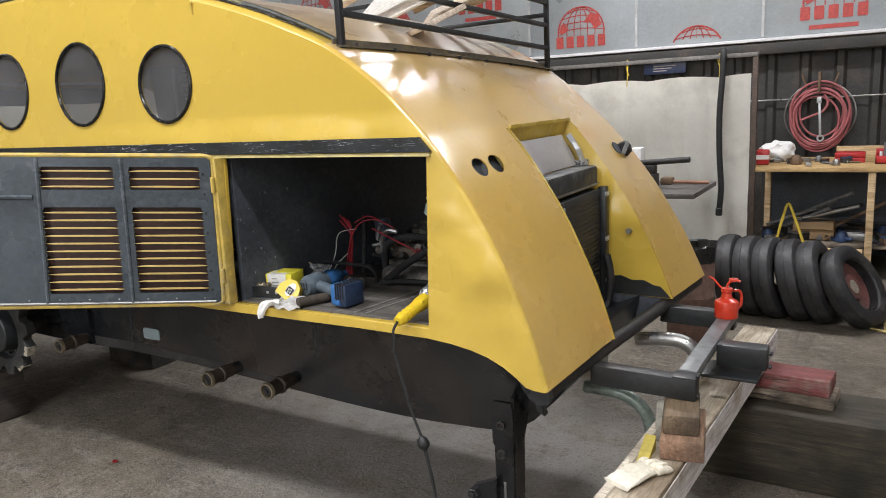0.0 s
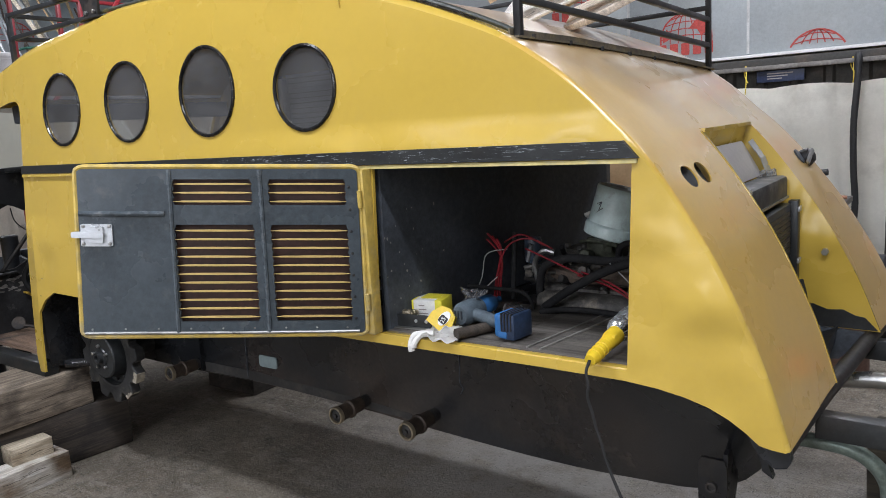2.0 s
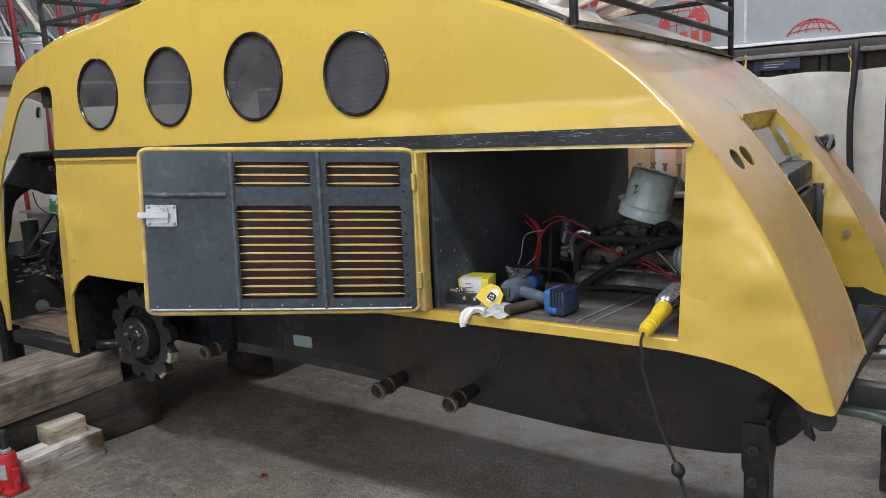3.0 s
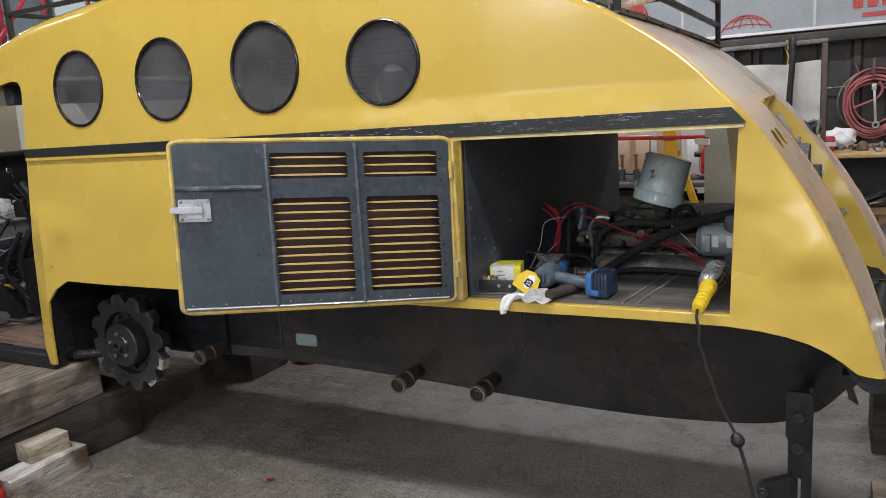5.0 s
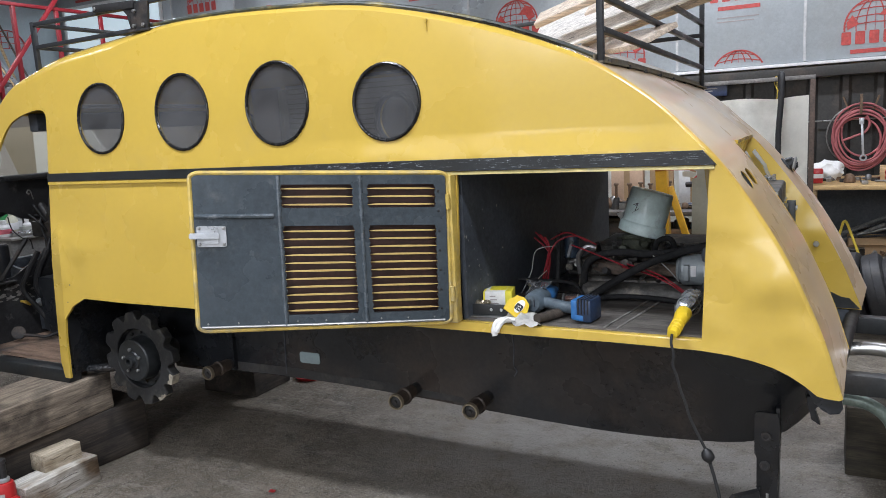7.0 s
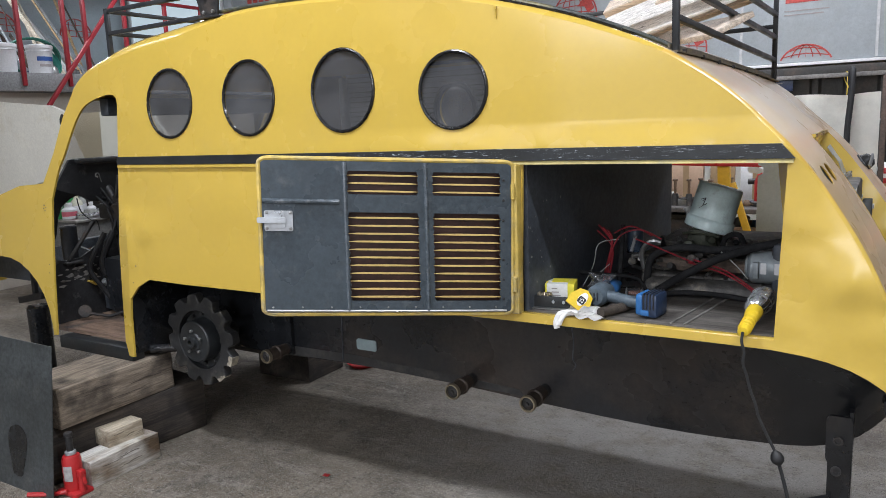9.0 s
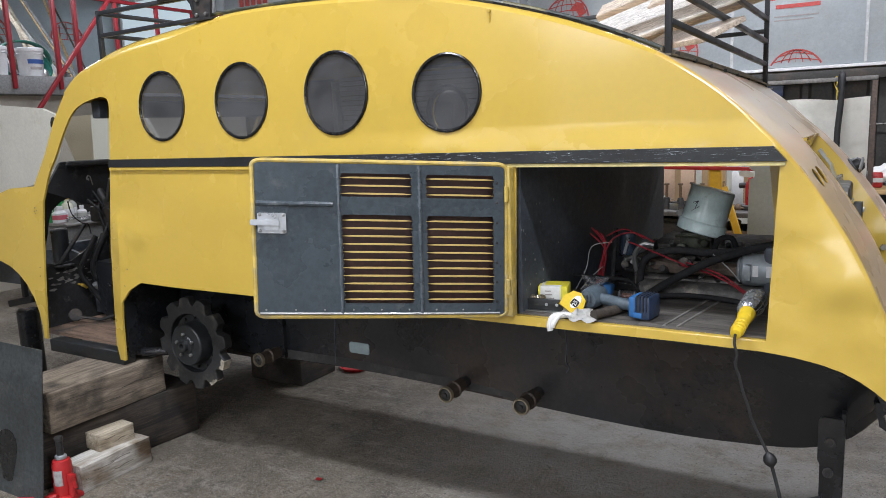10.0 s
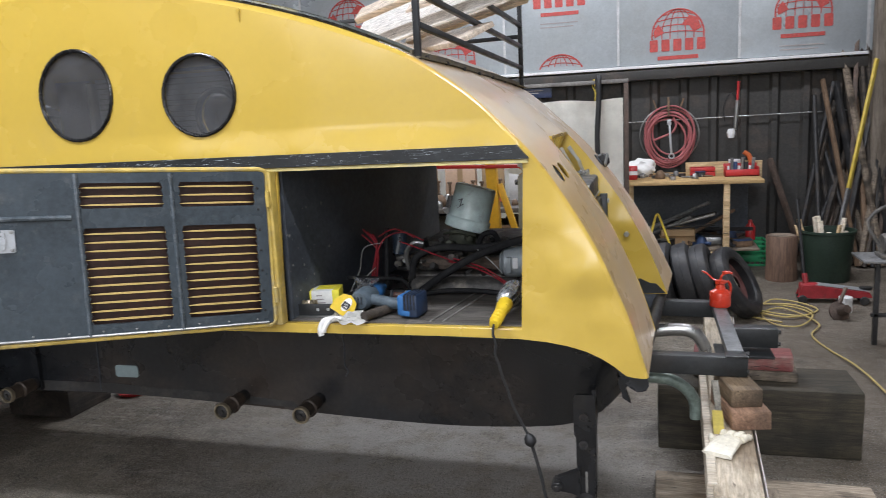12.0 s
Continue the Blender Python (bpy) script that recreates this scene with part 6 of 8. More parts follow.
for k in range(4):
    part("battery_rib", box(0.184 + 0.012 * k, 0.188 + 0.012 * k, -0.055, 0.046, 0.034, 0.090, 0.001), RUBBER, iw)
jar = thing("sediment_jar", "small glass fuel filter with bright caps lying on the deck", "jar", (2.618, 0.32, DZ))
part("glass", lathe([(0.019, 0.0), (0.021, 0.003), (0.021, 0.050), (0.018, 0.054)], along((-0.027, 0, 0.022), (0.03, 0.004, 0.022)), 20), window_glass("jar_glass", (0.9, 0.84, 0.8), 0.18, 0.12), jar)
part("filter_core", rod((-0.022, 0, 0.022), (0.022, 0.003, 0.022), 0.012, 14), paint("copper_gauze", (0.30, 0.12, 0.07), rough=0.45, metal=0.4, vary=0.2, scale=60), jar, "copper gauze core")
for x0, x1 in ((-0.034, -0.027), (0.026, 0.034)):
    part("cap", rod((x0, 0, 0.022), (x1, 0.001, 0.022), 0.022, 18), ZINC, jar, "bright end cap")
GLOVE = paint("white_cotton", (0.74, 0.73, 0.70), rough=0.85, vary=0.06, scale=20, bump=0.4, bump_scale=120)
gl = thing("work_glove", "crumpled white cotton work glove hanging over the sill", "glove", (2.525, 0.035, DZ))


def crumple(nx, ny, sx, sy, amp, seed, thick=0.004, fold=None):
    """A rumpled cloth lying on z = 0."""
    bm = bmesh.new()
    rnd = random.Random(seed)
    o = Vector((rnd.random() * 9, rnd.random() * 9, rnd.random() * 9))
    g = []
    for i in range(nx + 1):
        for j in range(ny + 1):
            u, v = i / nx - 0.5, j / ny - 0.5
            e = 1 + 0.25 * noise.noise(Vector((u * 3, v * 3, 2)) + o)
            h = amp * (0.5 + noise.noise(Vector((u * 4, v * 4, 0)) + o) + 0.5 * noise.noise(Vector((u * 9, v * 9, 5)) + o))
            p = Vector((u * sx * e, v * sy * e, max(0.003, h)))
            g.append(bm.verts.new(fold(p) if fold else p))
    for i in range(nx):
        for j in range(ny):
            k = i * (ny + 1) + j
            bm.faces.new((g[k], g[k + ny + 1], g[k + ny + 2], g[k + 1]))
    bmesh.ops.solidify(bm, geom=bm.faces[:], thickness=thick)
    bmesh.ops.recalc_face_normals(bm, faces=bm.faces)
    return bm


def over_sill(p):
    if p.y < -0.055:
        return Vector((p.x, -0.062 - 0.25 * (abs(p.y) - 0.055), p.z + (p.y + 0.055) * 0.95))
    return p


part("palm", crumple(16, 14, 0.15, 0.12, 0.022, 3, fold=over_sill), GLOVE, gl)
part("finger", tube([(-0.05, -0.04, 0.012), (-0.075, -0.058, 0.008), (-0.085, -0.068, -0.02), (-0.082, -0.07, -0.042)], 0.011, 4, 8), GLOVE, gl)
part("finger", tube([(-0.02, -0.03, 0.012), (-0.055, -0.05, 0.010), (-0.07, -0.066, -0.012), (-0.075, -0.068, -0.028)], 0.010, 4, 8), GLOVE, gl)
bag = thing("plastic_bag", "crumpled clear plastic bag", "bag", (2.52, 0.23, DZ))
part("film", moved(crumple(14, 14, 0.09, 0.09, 0.05, 8, 0.001), pose(0, 0, 0.06, 70, 0, 0)), window_glass("clear_film", (0.85, 0.85, 0.86), 0.45, 0.16), bag)
hb = thing("hammer", "dark wooden hammer handle", "hammer", (2.61, 0.05, DZ))
part("handle", tube([(-0.02, -0.04, 0.019), (0.02, 0.05, 0.018), (0.05, 0.14, 0.016)], 0.018, 4, 12), DARK_TIMBER, hb)
part("head", rod((0.03, 0.16, 0.022), (0.08, 0.14, 0.022), 0.021, 12), IRON, hb)
tr = thing("angle_bracket", "black steel angle bracket with drilled holes", "bracket", (2.385, 0.072, DZ), 6)
part("web", merge(box(-0.09, 0.07, 0.0, 0.006, 0.0, 0.045, 0.001), box(-0.09, 0.07, 0.0, 0.05, 0.0, 0.006, 0.001)), BLACK, tr)
for k in (0.0, 0.04):
    part("bolt_head", rod((k, -0.004, 0.025), (k, 0.0, 0.025), 0.006, 8), ZINC, tr)
part("under_plate", box(-0.10, 0.07, -0.02, 0.04, -0.0, 0.003), STEEL, tr)
for k, (x, y) in enumerate(((2.318, 0.095), (2.335, 0.10), (2.352, 0.105), (2.52, 0.27), (2.54, 0.30))):
    bf = thing("pipe_fitting", "small dull brass pipe fitting", "fitting", (x, y, DZ + 0.006 if k < 3 else DZ), 35 * k, group="loose fittings")
    part("barrel", rod((-0.015, 0, 0.036 if k < 3 else 0.012), (0.015, 0, 0.036 if k < 3 else 0.012), 0.009, 8), BRASSY, bf)
    part("nut", rod((-0.004, 0, 0.036 if k < 3 else 0.012), (0.006, 0, 0.036 if k < 3 else 0.012), 0.013, 6), BRASSY, bf)
    if k < 3:
        part("stem", rod((0, 0, 0.0), (0, 0, 0.034), 0.007, 8), BRASSY, bf)

# inspection lamp, its cord and plug
wl = thing("inspection_lamp", "yellow-handled inspection lamp with chrome hood and wire guard", "work lamp", (3.075, -0.02, DZ))
h0, h1 = Vector((0.0, -0.045, 0.022)), Vector((0.012, 0.11, 0.055))
part("handle", lathe([(0.0, 0.0), (0.016, 0.002), (0.020, 0.02), (0.018, 0.05), (0.021, 0.10), (0.026, 0.13), (0.026, 0.16), (0.0, 0.162)], along(h0, h1), 20, False), YPLAST, wl, "yellow rubber handle")
for k in range(4):
    part("grip_ring", lathe([(0.017, 0), (0.0215, 0.003), (0.0215, 0.007), (0.017, 0.01)], along(h0 + (h1 - h0) * (0.15 + 0.14 * k), h1), 20), YPLAST, wl)
part("switch", box(0.014, 0.03, 0.06, 0.09, 0.05, 0.066, 0.003), YPLAST, wl)
dd = (h1 - h0).normalized()
hu = Vector((-0.75, -0.35, 0.62)).normalized()
hs_ = hu.cross(dd).normalized()
bm = bmesh.new()
ring = []
for i in range(13):
    u = 0.005 + 0.155 * i / 12
    r = 0.040 * min(1.0, 0.62 + 3.2 * i / 12) * (1 - max(0, (i - 8) / 4) ** 2 * 0.75)
    ring.append([bm.verts.new(h1 + dd * u + (hs_ * math.sin(a) + hu * math.cos(a)) * r) for a in [radians(-95 + 190 * k / 14) for k in range(15)]])
for p, q in zip(ring, ring[1:]):
    for k in range(14):
        bm.faces.new((p[k], p[k + 1], q[k + 1], q[k]))
bmesh.ops.solidify(bm, geom=bm.faces[:], thickness=0.0012)
part("hood", bm, paint("bright_tinplate", (0.78, 0.79, 0.80), rough=0.25, metal=0.75, vary=0.1, scale=30), wl, "bright metal reflector hood")
for u in (0.05, 0.10, 0.14):
    part("guard_ring", tube([h1 + dd * u + (hs_ * math.sin(a) + hu * math.cos(a)) * (0.041 if u < 0.12 else 0.033) for a in [radians(85 + 190 * k / 10) for k in range(11)]], 0.0015, 3, 6), STEEL, wl)
part("bulb", lathe([(0.0, 0.0), (0.012, 0.0), (0.013, 0.03), (0.027, 0.06), (0.030, 0.08), (0.022, 0.10), (0.0, 0.108)], along(h1, h1 + dd), 18, False), window_glass("bulb_glass", (0.85, 0.85, 0.85), 0.3), wl, "clear light bulb")
for k in range(5):
    a = radians(-100 + 40 * k)
    off = (hs_ * math.sin(a) - hu * math.cos(a)) * 0.036
    part("guard_wire", tube([h1 + off * 0.7, h1 + dd * 0.03 + off, h1 + dd * 0.12 + off, h1 + dd * 0.158 + off * 0.4], 0.0016, 4, 6), STEEL, wl)
CORD = paint("grey_cord", (0.016, 0.016, 0.016), rough=0.85, vary=0.1)
part("cord", tube([(-0.0, -0.045, 0.022), (0.003, -0.075, 0.0), (0.012, -0.083, -0.03), (0.010, -0.086, -0.065), (0.022, -0.088, -0.10), (0.034, -0.09, -0.145), (0.050, -0.094, -0.185), (0.062, -0.098, -0.225), (0.085, -0.106, -0.27), (0.115, -0.115, -0.325)], 0.0045, 6, 8), CORD, wl, "grey rubber cord")
part("plug", lathe([(0.006, 0.0), (0.016, 0.010), (0.020, 0.024), (0.018, 0.034), (0.009, 0.043), (0.006, 0.046)], along((0.113, -0.115, -0.318), (0.13, -0.12, -0.37)), 16), RUBBER, wl, "black cord plug")
part("cord", tube([(0.125, -0.118, -0.355), (0.142, -0.125, -0.41), (0.155, -0.13, -0.46), (0.168, -0.135, -0.52), (0.185, -0.14, -0.60), (0.20, -0.18, -0.80), (0.16, -0.25, -0.95), (0.05, -0.45, -0.982), (-0.2, -0.8, -0.982), (-0.1, -1.4, -0.982)], 0.0055, 8, 8), CORD, wl)

part("heat_foil", moved(crumple(12, 12, 0.07, 0.10, 0.02, 5, 0.001), pose(3.275, 1.075, 1.37, 84, 0, 24)), bpy.data.materials["bright_tinplate"], bus, "crumpled silver foil")
gp = thing("sheet_panel", "pale grey sheet panel standing behind the bus", "metal panel", (2.755, 2.3, 0))
PG = paint("grey_primer", (0.42, 0.43, 0.40), rough=0.5, vary=0.08, scale=3, dirt=(0.3, 0.3, 0.27), dirt_amount=0.1)
part("panel", sheet([[(0.0, 0.0), (0.22, 0.0), (0.22, 1.5), (0.0, 1.5), (0.0, 1.36), (0.03, 1.345), (0.03, 1.31), (0.0, 1.295)]], 0.012, lambda u, v, w: (u, w + 0.05 * v, v)), PG, gp)
part("tag", sheet([[(-0.055, 1.335), (-0.05, 1.350), (-0.01, 1.352), (0.030, 1.340), (0.035, 1.325), (0.015, 1.310), (-0.02, 1.315), (-0.045, 1.318)]], 0.004, lambda u, v, w: (u, 0.03 + w, v)), WHITE_TRIM, gp, "white paper tag")

# ---- props and things on the floor near the front ----
WHITEWOOD = wood("whitewashed_timber", (0.66, 0.64, 0.60), (0.42, 0.37, 0.30), stain=(0.20, 0.14, 0.09), stain_amount=0.3, axis=1)
TIMBER_Y = wood("old_timber_crosswise", (0.33, 0.27, 0.205), (0.13, 0.10, 0.075), stain=(0.05, 0.04, 0.032), stain_amount=0.3, axis=1)
DARK_Y = wood("oily_timber_crosswise", (0.075, 0.06, 0.048), (0.028, 0.023, 0.02), stain=(0.02, 0.018, 0.016), stain_amount=0.3, axis=1)


def timber(name, label, at, size, mat, turn=0.0, bevel=0.01, group="", cracks=3):
    """A sawn timber with worn edges and a few checks in its faces; at is the middle of its base."""
    t = thing(name, label, "timber", at, turn, group)
    sx, sy, sz = size
    bm = box(-sx / 2, sx / 2, -sy / 2, sy / 2, 0, sz, bevel, 2)
    bmesh.ops.subdivide_edges(bm, edges=[e for e in bm.edges if e.calc_length() > 0.15], cuts=5, use_grid_fill=True)
    o = Vector((at[0] * 7, at[1] * 5, at[2] * 3))
    for v in bm.verts:
        if 0.01 < v.co.z < sz - 0.001:
            n = noise.noise(v.co * 6 + o) * 0.005
            v.co.x += n
            v.co.y += n * 0.7
    part("beam", bm, mat, t)
    rnd = random.Random(int(abs(at[0] * 100 + at[1] * 37) * 10))
    for k in range(cracks):
        z = sz * rnd.uniform(0.25, 0.8)
        if sy > sx:
            a = rnd.uniform(-0.4, 0.1) * sy
            part("check_crack", tube([(sx / 2 + 0.0005, a + sy * 0.07 * q, z + rnd.gauss(0, 0.003)) for q in range(5)], 0.0014, 3, 4), DARK_TIMBER, t)
        else:
            a = rnd.uniform(-0.4, 0.1) * sx
            part("check_crack", tube([(a + sx * 0.07 * q, -sy / 2 - 0.0005, z + rnd.gauss(0, 0.003)) for q in range(5)], 0.0014, 3, 4), DARK_TIMBER, t)
    return t


timber("crib_timber", "large dark oily timber under the bus", (-0.160, -0.09, 0), (0.40, 0.90, 0.29), DARK_Y, turn=-7, group="crib timbers")
timber("crib_timber", "weathered grey-brown timber propping the bus", (-0.13, -0.175, 0.29), (0.37, 0.68, 0.205), TIMBER_Y, group="crib timbers")
timber("crib_timber", "dark timber block under the hull", (-0.06, 1.32, 0), (0.46, 0.36, 0.25), DARK_Y, group="crib timbers")
timber("crib_timber", "dark timber block under the hull", (-0.06, 1.15, 0.25), (0.42, 0.5, 0.25), DARK_Y, group="crib timbers")
timber("painted_block", "whitewashed timber block on the floor", (0.115, -0.275, 0), (0.15, 0.40, 0.135), WHITEWOOD, cracks=3, bevel=0.003)
timber("wood_block", "short pale timber offcut on a block", (0.068, -0.22, 0.135), (0.125, 0.20, 0.086), wood("offcut", (0.60, 0.52, 0.40), (0.34, 0.27, 0.18), axis=1, stain=(0.2, 0.15, 0.1), stain_amount=0.2), turn=-3, cracks=2, bevel=0.003)
RED = paint("red_enamel", (0.42, 0.022, 0.024), rough=0.35, vary=0.1, scale=14, dirt=(0.12, 0.02, 0.02), dirt_amount=0.1)
bj = thing("bottle_jack", "red hydraulic bottle jack with grey label", "jack", (0.135, -0.53, 0))
part("base", box(-0.065, 0.075, -0.05, 0.05, 0, 0.022, 0.006), RED, bj)
part("body", lathe([(0.0, 0.02), (0.045, 0.02), (0.047, 0.03), (0.044, 0.17), (0.038, 0.19), (0.02, 0.195), (0.0, 0.195)], None, 28, False), RED, bj)
part("ram", merge(rod((0, 0, 0.19), (0, 0, 0.29), 0.016, 16), rod((0, 0, 0.285), (0, 0, 0.305), 0.02, 16)), IRON, bj, "black ram screw")
part("collar", lathe([(0.022, 0.193), (0.026, 0.197), (0.026, 0.21), (0.02, 0.214)], None, 18), ZINC, bj)
part("label_plate", merge(*[sheet([[(0.15 * q - 0.45, 0.075), (0.15 * q - 0.3, 0.075), (0.15 * q - 0.3, 0.15), (0.15 * q - 0.45, 0.15)]], 0.001, lambda a, v, w: ((0.0472 + w) * math.sin(a + 0.5), -(0.0472 + w) * math.cos(a + 0.5), v)) for q in range(6)]), paint("grey_label", (0.38, 0.37, 0.36), rough=0.5, vary=0.2, scale=60), bj, "grey paper label")
part("pump", merge(rod((0.065, 0.0, 0.02), (0.065, 0, 0.10), 0.016, 14), box(0.05, 0.085, -0.015, 0.015, 0.09, 0.13, 0.005), bar((0.07, 0, 0.115), (0.09, 0.0, 0.06), 0.018, 0.016, 0.003)), RED, bj)
part("handle_socket", tube([(0.02, -0.05, 0.03), (-0.05, -0.09, 0.018), (-0.16, -0.14, 0.012)], 0.012, 4), RED, bj)
pl = thing("steel_sheet", "stained bare steel sheet leaning upright", "metal sheet", (-0.40, -0.63, 0))
STEELSHEET = paint("blued_steel_sheet", (0.085, 0.095, 0.098), rough=0.42, metal=0.6, vary=0.15, scale=4, dirt=(0.16, 0.16, 0.155), dirt_amount=0.15, dirt_scale=5)
part("sheet", sheet([[(-0.75, 0.0), (0.53, 0.0), (0.53, 0.735), (-0.75, 0.745)]], 0.004, lambda u, v, w: (u, w + 0.12 * v - 0.01, v)), STEELSHEET, pl)
stain = [(0.24 + 0.075 * math.cos(a) * (1 + 0.2 * math.sin(3 * a)), 0.19 + 0.15 * math.sin(a) * (1 + 0.15 * math.cos(2 * a))) for a in [0.3 * k for k in range(21)]]
part("oil_stain", sheet([stain], 0.0008, lambda u, v, w: (u, w + 0.12 * v - 0.0118, v)), paint("dark_oil_stain", (0.010, 0.011, 0.012), rough=0.25, vary=0.2, scale=20), pl, "dark oil stain")
tagged(part("red_scrap", moved(crumple(6, 6, 0.035, 0.025, 0.01, 4, 0.002), pose(1.14, 0.147, 0)), RED), "tiny scrap of red tape on the floor", "scrap")
rd = thing("drain_pan", "shallow red drain pan under the bus", "pan", (0.27, 1.60, 0))
part("pan", lathe([(0.09, 0.0), (0.11, 0.026), (0.114, 0.026), (0.094, 0.004)], None, 28), RED, rd)

# ---- blocks, beam and timber behind the tail ----
timber("crib_timber", "huge dark weathered timber on the floor", (4.07, 1.44, 0), (0.92, 0.34, 0.335), wood("huge_timber", (0.056, 0.046, 0.029), (0.022, 0.018, 0.012), stain=(0.02, 0.018, 0.012), stain_amount=0.3), group="crib timbers")
REDWOOD = wood("red_painted_timber", (0.26, 0.075, 0.07), (0.16, 0.05, 0.045), stain=(0.30, 0.24, 0.2), stain_amount=0.12)
timber("red_block", "red-painted timber block with bare end", (4.02, 1.48, 0.385), (0.46, 0.16, 0.075), REDWOOD, turn=-5)
timber("wood_block", "weathered brown board under a red block", (4.03, 1.48, 0.335), (0.48, 0.18, 0.05), TIMBER, turn=-5)
BEAMW = wood("worn_whitewash", (0.58, 0.50, 0.39), (0.36, 0.29, 0.20), stain=(0.24, 0.18, 0.12), stain_amount=0.3, axis=1)
white_beam = timber("white_beam", "long whitewashed beam with rough top", (3.868, 0.72, 0.46), (0.140, 1.98, 0.115), BEAMW, turn=-3.0)
part("whitewashed_face", box(0.075, 0.078, -0.985, 0.985, 0.004, 0.111), wood("lilac_whitewash", (0.74, 0.71, 0.70), (0.55, 0.50, 0.47), axis=1, stain=(0.42, 0.36, 0.30), stain_amount=0.12), white_beam, "whitewashed side face")
timber("side_board", "thin pale board standing against the beam", (3.765, 0.30, 0.48), (0.028, 1.0, 0.10), PALE_PINE, turn=-2.0, bevel=0.003)
timber("support_block", "rough timber block holding the beam end", (3.86, -0.10, 0), (0.26, 0.26, 0.24), TIMBER_Y)
timber("support_block", "rough timber block holding the beam end", (3.86, -0.08, 0.24), (0.22, 0.24, 0.22), TIMBER_Y)
timber("wood_block", "pinkish tan timber block lying along the beam", (3.880, 0.345, 0.577), (0.132, 0.27, 0.066), wood("tan_block", (0.40, 0.235, 0.15), (0.20, 0.11, 0.065), stain=(0.16, 0.10, 0.065), stain_amount=0.25, axis=1), turn=11, bevel=0.005, group="packing blocks")
timber("wood_block", "dark brown timber block packed under the tow frame", (3.872, 0.355, 0.643), (0.108, 0.21, 0.064), wood("brown_block", (0.235, 0.165, 0.10), (0.11, 0.075, 0.045), stain=(0.08, 0.055, 0.035), stain_amount=0.3, axis=1), turn=12, bevel=0.005, group="packing blocks")
shim = thing("wood_shim", "grey weathered shim standing beside the blocks", "shim", (3.812, 0.37, 0.577))
part("body", moved(sheet([[(-0.05, 0.0), (0.05, 0.0), (0.055, 0.10), (0.01, 0.115), (-0.04, 0.06)]], 0.022, lambda u, v, w: (w - 0.011, u, v)), pose(0, 0, 0, 0, -7, 0)), wood("grey_shim", (0.30, 0.28, 0.235), (0.17, 0.155, 0.13), axis=1), shim)
timber("wood_scrap", "wide pale weathered board on the floor", (4.03, 0.76, 0), (0.88, 0.30, 0.06), wood("pale_weathered_board", (0.46, 0.38, 0.29), (0.26, 0.20, 0.14), stain=(0.14, 0.11, 0.08), stain_amount=0.2), turn=-1)
rag = thing("work_glove", "cream white leather work glove lying flat on the beam", "glove", (3.815, 0.075, 0.578), turn=64)
rag.scale = (0.80, 0.80, 0.85)
LEATHER = paint("cream_leather", (0.70, 0.65, 0.53), rough=0.75, vary=0.12, scale=14, bump=0.5, bump_scale=90, dirt=(0.34, 0.28, 0.20), dirt_amount=0.12, dirt_scale=16)


def soft_tube(rows, seed):
    """A limp leather tube lying flat: rows of (u, v, half width, height)."""
    bm = bmesh.new()
    rings = []
    for u, v, w, h in rows:
        ring = []
        for k in range(16):
            a = 2 * math.pi * k / 16
            p = Vector((u, v + w * math.cos(a), max(0.0, 0.5 * h + 0.5 * h * math.copysign(abs(math.sin(a)) ** 0.7, math.sin(a)))))
            p += Vector((0.004, 0.003, 0.005 if p.z > 0.004 else 0.0)) * noise.noise(p * 55 + Vector((seed, 0, 0)))
            ring.append(bm.verts.new(p))
        rings.append(ring)
    for a, b in zip(rings, rings[1:]):
        for k in range(16):
            bm.faces.new((a[k], a[(k + 1) % 16], b[(k + 1) % 16], b[k]))
    bm.faces.new(rings[0]); bm.faces.new(rings[-1])
    bmesh.ops.recalc_face_normals(bm, faces=bm.faces)
    return bm


part("palm", soft_tube([(-0.06 + 0.013 * k, 0.0, 0.050 + 0.006 * math.sin(k * 0.5), 0.026 + 0.010 * math.sin(k * 0.42)) for k in range(10)], 1), LEATHER, rag)
part("cuff", soft_tube([(-0.125 + 0.012 * k, -0.002, 0.060 - 0.0012 * k, 0.016 + 0.002 * k) for k in range(7)], 2), paint("glove_cuff", (0.68, 0.64, 0.54), rough=0.85, vary=0.1, scale=20, bump=0.4), rag, "off-white canvas cuff")
for k, (v0, v1, reach) in enumerate(((-0.040, -0.056, 0.118), (-0.014, -0.018, 0.138), (0.013, 0.020, 0.132), (0.038, 0.052, 0.108))):
    part("finger", soft_tube([(0.048 + (reach - 0.048) * q / 6, v0 + (v1 - v0) * q / 6, (0.0145, 0.0145, 0.014, 0.0145, 0.0135, 0.011, 0.005)[q], (0.028, 0.030, 0.031, 0.028, 0.025, 0.020, 0.010)[q]) for q in range(7)], 3 + k), LEATHER, rag)
part("thumb", soft_tube([(-0.02 + 0.012 * q, 0.052 + 0.007 * q, (0.016, 0.0165, 0.016, 0.014, 0.012, 0.006)[q], (0.026, 0.027, 0.026, 0.024, 0.020, 0.010)[q]) for q in range(6)], 9), LEATHER, rag)
wedge = thing("wedge", "yellow painted wooden wedge", "wedge", (3.80, 0.215, 0.577))
part("body", sheet([[(-0.05, 0), (0.05, 0), (0.05, 0.045)]], 0.035, lambda u, v, w: (w - 0.02, u, v)), paint("yellow_wedge_paint", (0.55, 0.44, 0.10), rough=0.6, vary=0.15, scale=20), wedge)
oc = thing("oil_can", "red pump oil can on the tow frame", "oil can", (3.875, 1.08, 0.793))
OCRED = paint("orange_red_enamel", (0.62, 0.045, 0.02), rough=0.28, vary=0.06, scale=12, coat=0.3)
